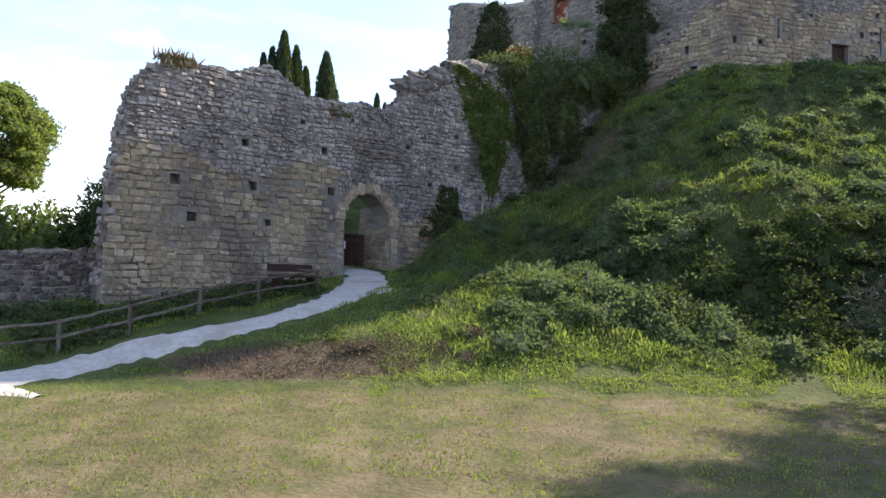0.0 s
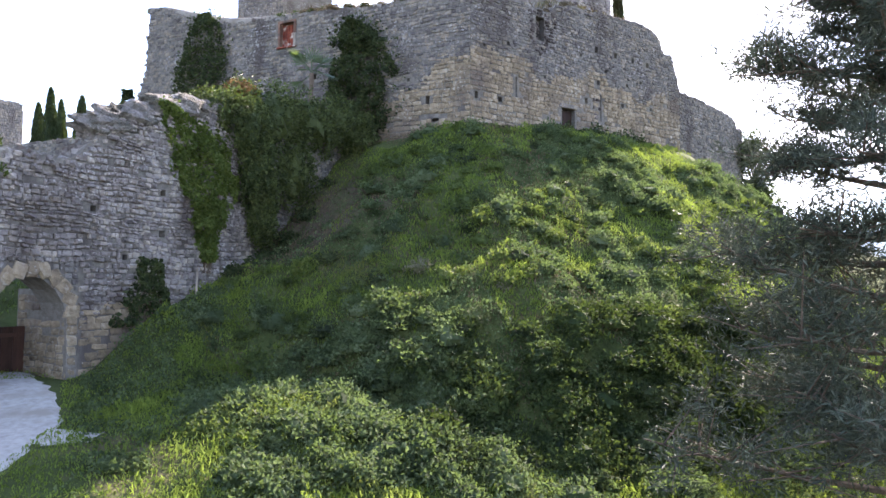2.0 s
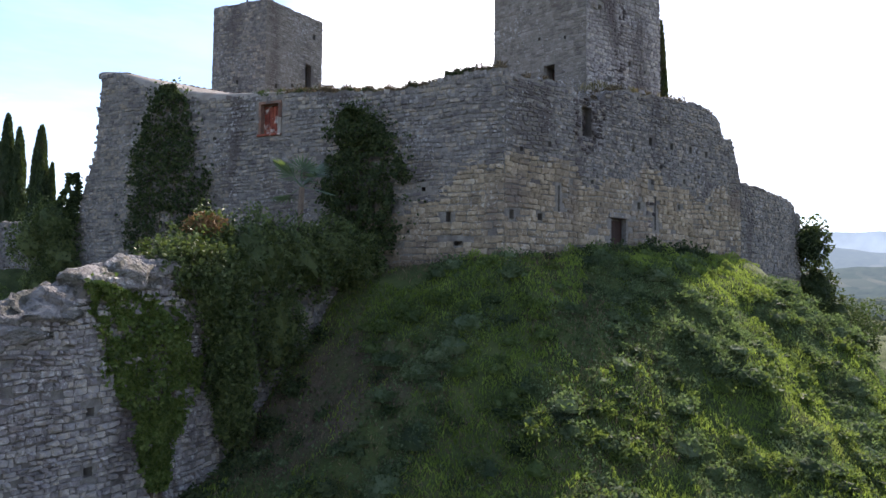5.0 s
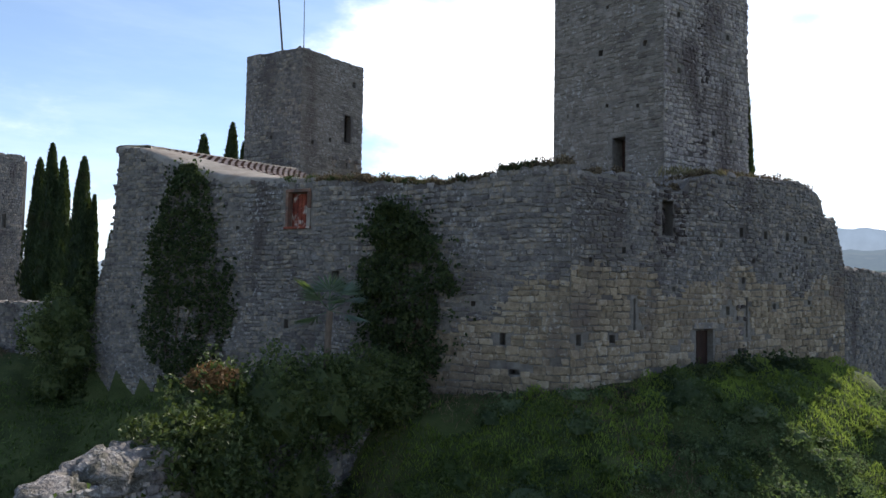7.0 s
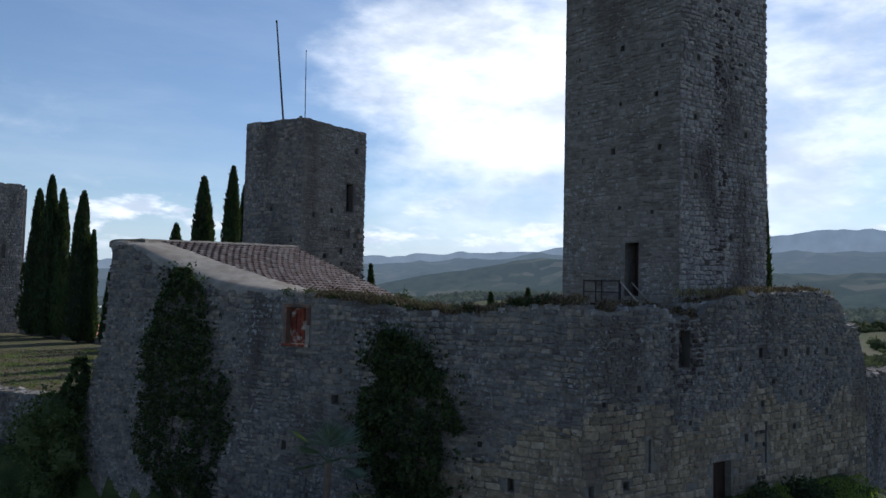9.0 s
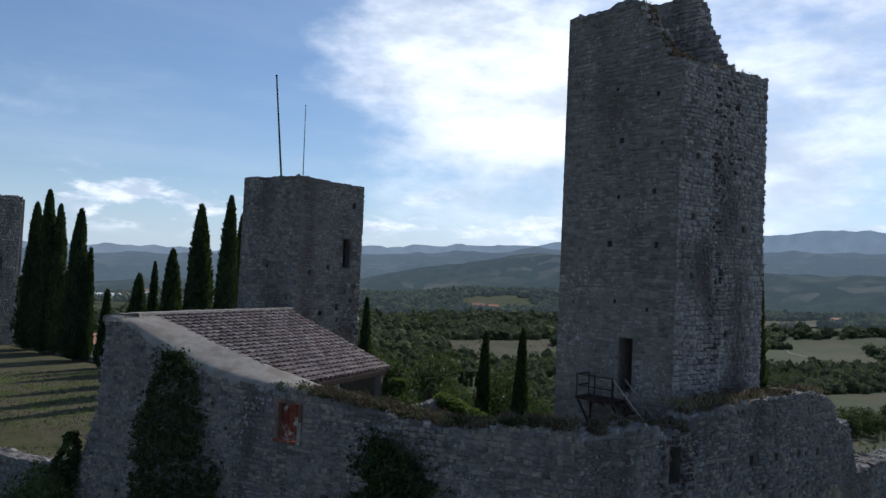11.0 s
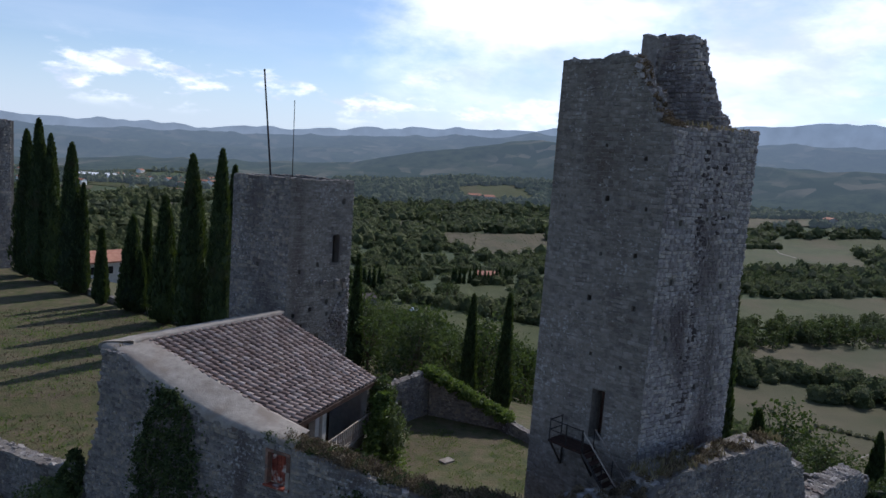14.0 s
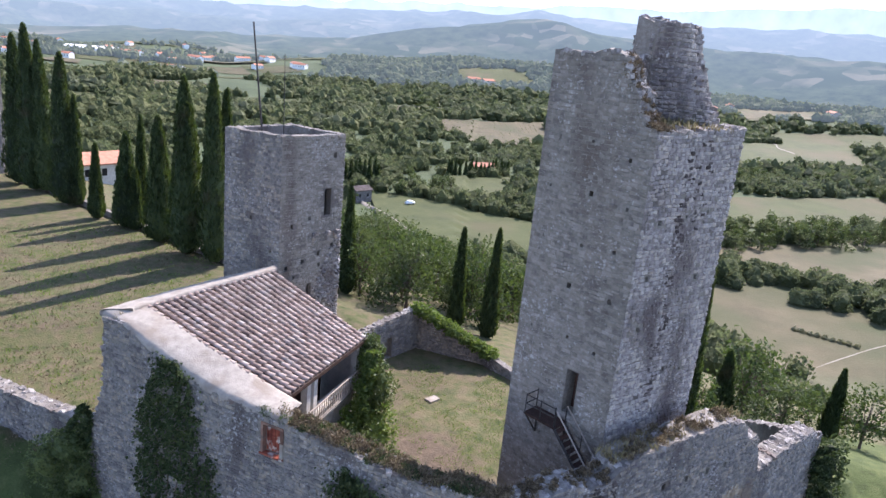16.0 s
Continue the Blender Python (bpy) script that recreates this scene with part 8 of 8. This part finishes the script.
blades("grass_lawn", "short green lawn grass in patches", scatter(64000, (-16, 20, 9, 23), 5, lambda x, y: off_walls(x, y) & (vnoise(x / 1.7, y / 1.7, 46) + 0.6 * vnoise(x / 0.5, y / 0.5, 47) > -0.3 - 0.5 * (x < -7))), 0.06, M_GRASS, 6, 0.9, 2.5, 0.0, None, 0.05, 0.4)
blades("grass_lawn_dry", "short straw-coloured lawn grass", scatter(64000, (-16, 20, 9, 22.6), 15, lambda x, y: off_walls(x, y) & (x > -9) & (vnoise(x / 2, y / 2, 16) > -0.5)), 0.045, M_DRYGRASS, 16, 1.1, 2.5)
blades("grass_edge", "ragged tufts where lawn and mound meet", scatter(46000, (-2, 22, 18.8, 24.5), 60, lambda x, y: off_walls(x, y) & (vnoise(x / 0.9, y / 0.9, 61) > -0.2 + np.clip((20.8 - y) * 0.35, -0.4, 1))), 0.085, M_GRASS, 62, 0.9, 3.0, 0.0, None, 0.16, 0.5)
blades("weeds_dead", "brown dying weeds on the bare soil", scatter(16000, (-10, 2, 20, 25), 48, lambda x, y: off_walls(x, y) & dead_zone(x, y)), 0.09, M_DEADWEED, 49, 1.2, 2.5, 0.0, None, 0.16, 0.5)
blades("grass_bank", "tussocky grass beside the path", scatter(60000, (-14, 4, 20, 36), 7, lambda x, y: off_walls(x, y) & ~dead_zone(x, y) & (y > 20.8 + 0.12 * np.clip(-4 - x, 0, 9) * 0)), 0.10, M_GRASS, 8, 0.8, 3.0, 0.0, None, 0.12, 0.6)
blades("grass_bailey", "rough dark grass below the keep wall", scatter(18000, (-14, 8, 40, 60), 9, lambda x, y: on_front(x, y)), 0.2, M_WEED, 10, 0.8, 3.0)
def in_yard(x, y):
    return ((x - A[0]) * (C[1] - A[1]) - (y - A[1]) * (C[0] - A[0]) < 0) & (x > 15.5) & (x < 30) & (y > 50) & (y < 70) & (vnoise(x / 1.6, y / 1.6, 55) + 0.5 * vnoise(x / 0.5, y / 0.5, 56) > 0.0) & ~((x > 20) & (y < 52))


def on_terrace(x, y):
    return (x + 0.35 * (y - 62) > -16) & (x < 9 - 0.62 * (y - 95) * (y > 95)) & ((x < -1) | (y > 70)) & (vnoise(x / 2.4, y / 2.4, 65) + 0.6 * vnoise(x / 0.7, y / 0.7, 66) > 0.1)


blades("grass_terrace", "patchy short green grass on the terrace lawn", scatter(34000, (-24, 9, 62, 112), 67, on_terrace), 0.17, M_WEED, 68, 1.0, 2.2, 0.0, None, 0.05, 0.6)
blades("straw_terrace", "brown dead grass patches on the terrace lawn", scatter(22000, (-24, 9, 62, 112), 69, lambda x, y: ~on_terrace(x, y) & (x < 8) & ((x < -1) | (y > 70))), 0.15, M_DEADWEED, 70, 1.0, 2.2, 0.0, None, 0.04, 0.6)
blades("grass_yard", "short patchy courtyard grass", scatter(26000, (15, 30, 50, 70), 57, in_yard), 0.10, M_WEED, 58, 1.0, 2.5, 0.0, None, 0.06, 0.5)
# dry tufts on the wall tops
rng_t = np.random.default_rng(8)
s_ = np.concatenate([rng_t.uniform(11.3, 23.5, 1500), rng_t.uniform(0.2, 1.0, 60)])
pts = np.array([tuple(at_a(float(s), 0, -float(d))) for s, d in zip(s_, rng_t.uniform(0.1, 1.2, len(s_)))])
blades("grass_wall_west", "dry grass tufts along the keep wall's top", pts[:, :2], 0.32, M_DRYGRASS, 11, 0.7, 8.0, 0.0, np.array([west_top(float(s) + shift) for s in s_]))
s_ = rng_t.uniform(6.0, 15.8, 900)
pts = np.array([tuple(at_e(float(s), 0, -float(d))) for s, d in zip(s_, rng_t.uniform(0.1, 1.4, len(s_)))])
blades("grass_wall_south", "dry grass tufts along the keep wall's top", pts[:, :2], 0.35, M_DRYGRASS, 12, 0.5, 7.0, 0.0, np.interp(s_, [0, 7, 16], [24.4, 24.8, 24.9]))
pts = np.stack([rng_t.uniform(23.2, 28.3, 700), rng_t.uniform(45.2, 49, 700)], 1)
blades("grass_tower", "dry straw tufts on the broken tower top", pts, 0.4, M_DRYGRASS, 13, 0.5, 6.0, 0.0, np.full(700, 39.45))
s_ = rng_t.uniform(2.3, 3.1, 260)
pts = np.array([tuple(Vector((*G0, 0)) + ug * float(s)) for s in s_]) + np.stack([rng_t.uniform(-0.6, 0.2, 260)] * 2 + [np.zeros(260)], 1)
blades("grass_wall_gate", "dry grass tuft on the gate wall's crest", pts[:, :2], 0.6, M_DRYGRASS, 14, 0.6, 9.0, 0.0, np.full(260, 11.85))
rng_s = np.random.default_rng(91)
for name_, label_, pts_, r_, mat_ in (
        ("scrub_wall_west", "grey-brown dry scrub along the keep wall's top", [(*at_a(float(s), 0, -float(d)).xy, west_top(float(s) + shift) + 0.02) for s, d in zip(rng_s.uniform(11.2, 23.4, 150), rng_s.uniform(0.15, 1.2, 150))], 0.26, M_DEADWEED),
        ("weeds_wall_west", "green weeds along the keep wall's top", [(*at_a(float(s), 0, -float(d)).xy, west_top(float(s) + shift) + 0.02) for s, d in zip(rng_s.uniform(10.4, 23.4, 60), rng_s.uniform(0.1, 1.2, 60))], 0.24, M_IVY),
        ("scrub_wall_south", "dry scrub along the keep wall's top", [(*at_e(float(s), 0, -float(d)).xy, south_top(float(s)) + 0.02) for s, d in zip(rng_s.uniform(0.3, 15.5, 90), rng_s.uniform(0.2, 1.4, 90))], 0.2, M_DEADWEED),
        ("scrub_tower", "rusty dry weeds on the tower's broken edge", [(*(Vector((*RL, 0)).lerp(Vector((*RM, 0)), f) - OUT_L * d).xy, float(np.interp(f, [0.6, 0.66, 0.72, 0.8, 0.88, 1.0], [42.5, 42.0, 41.3, 40.6, 39.6, 39.45]))) for f, d in zip(rng_s.uniform(0.6, 1.0, 60).tolist(), rng_s.uniform(0.1, 1.2, 60).tolist())], 0.24, M_DEADWEED)):
    leaves_, ways_ = [], []
    for p_ in pts_:
        d_ = lumpy_dirs(110, rng_s, -0.1)
        leaves_.append(np.array(p_) + d_ * r_ * rng_s.uniform(0.6, 1.6) * rng_s.uniform(0.3, 1.1, len(d_))[:, None]), ways_.append(d_ * 0.8 + np.array((0, 0, 0.5)))
    lv_, lf_ = leaf_cloud(np.concatenate(leaves_), np.full(sum(map(len, leaves_)), 0.15), rng_s, np.concatenate(ways_), aspect=3.0)
    tagged(mesh_ob(name_, lv_, lf_, mat_), label_, "scrub", kind="stuff")
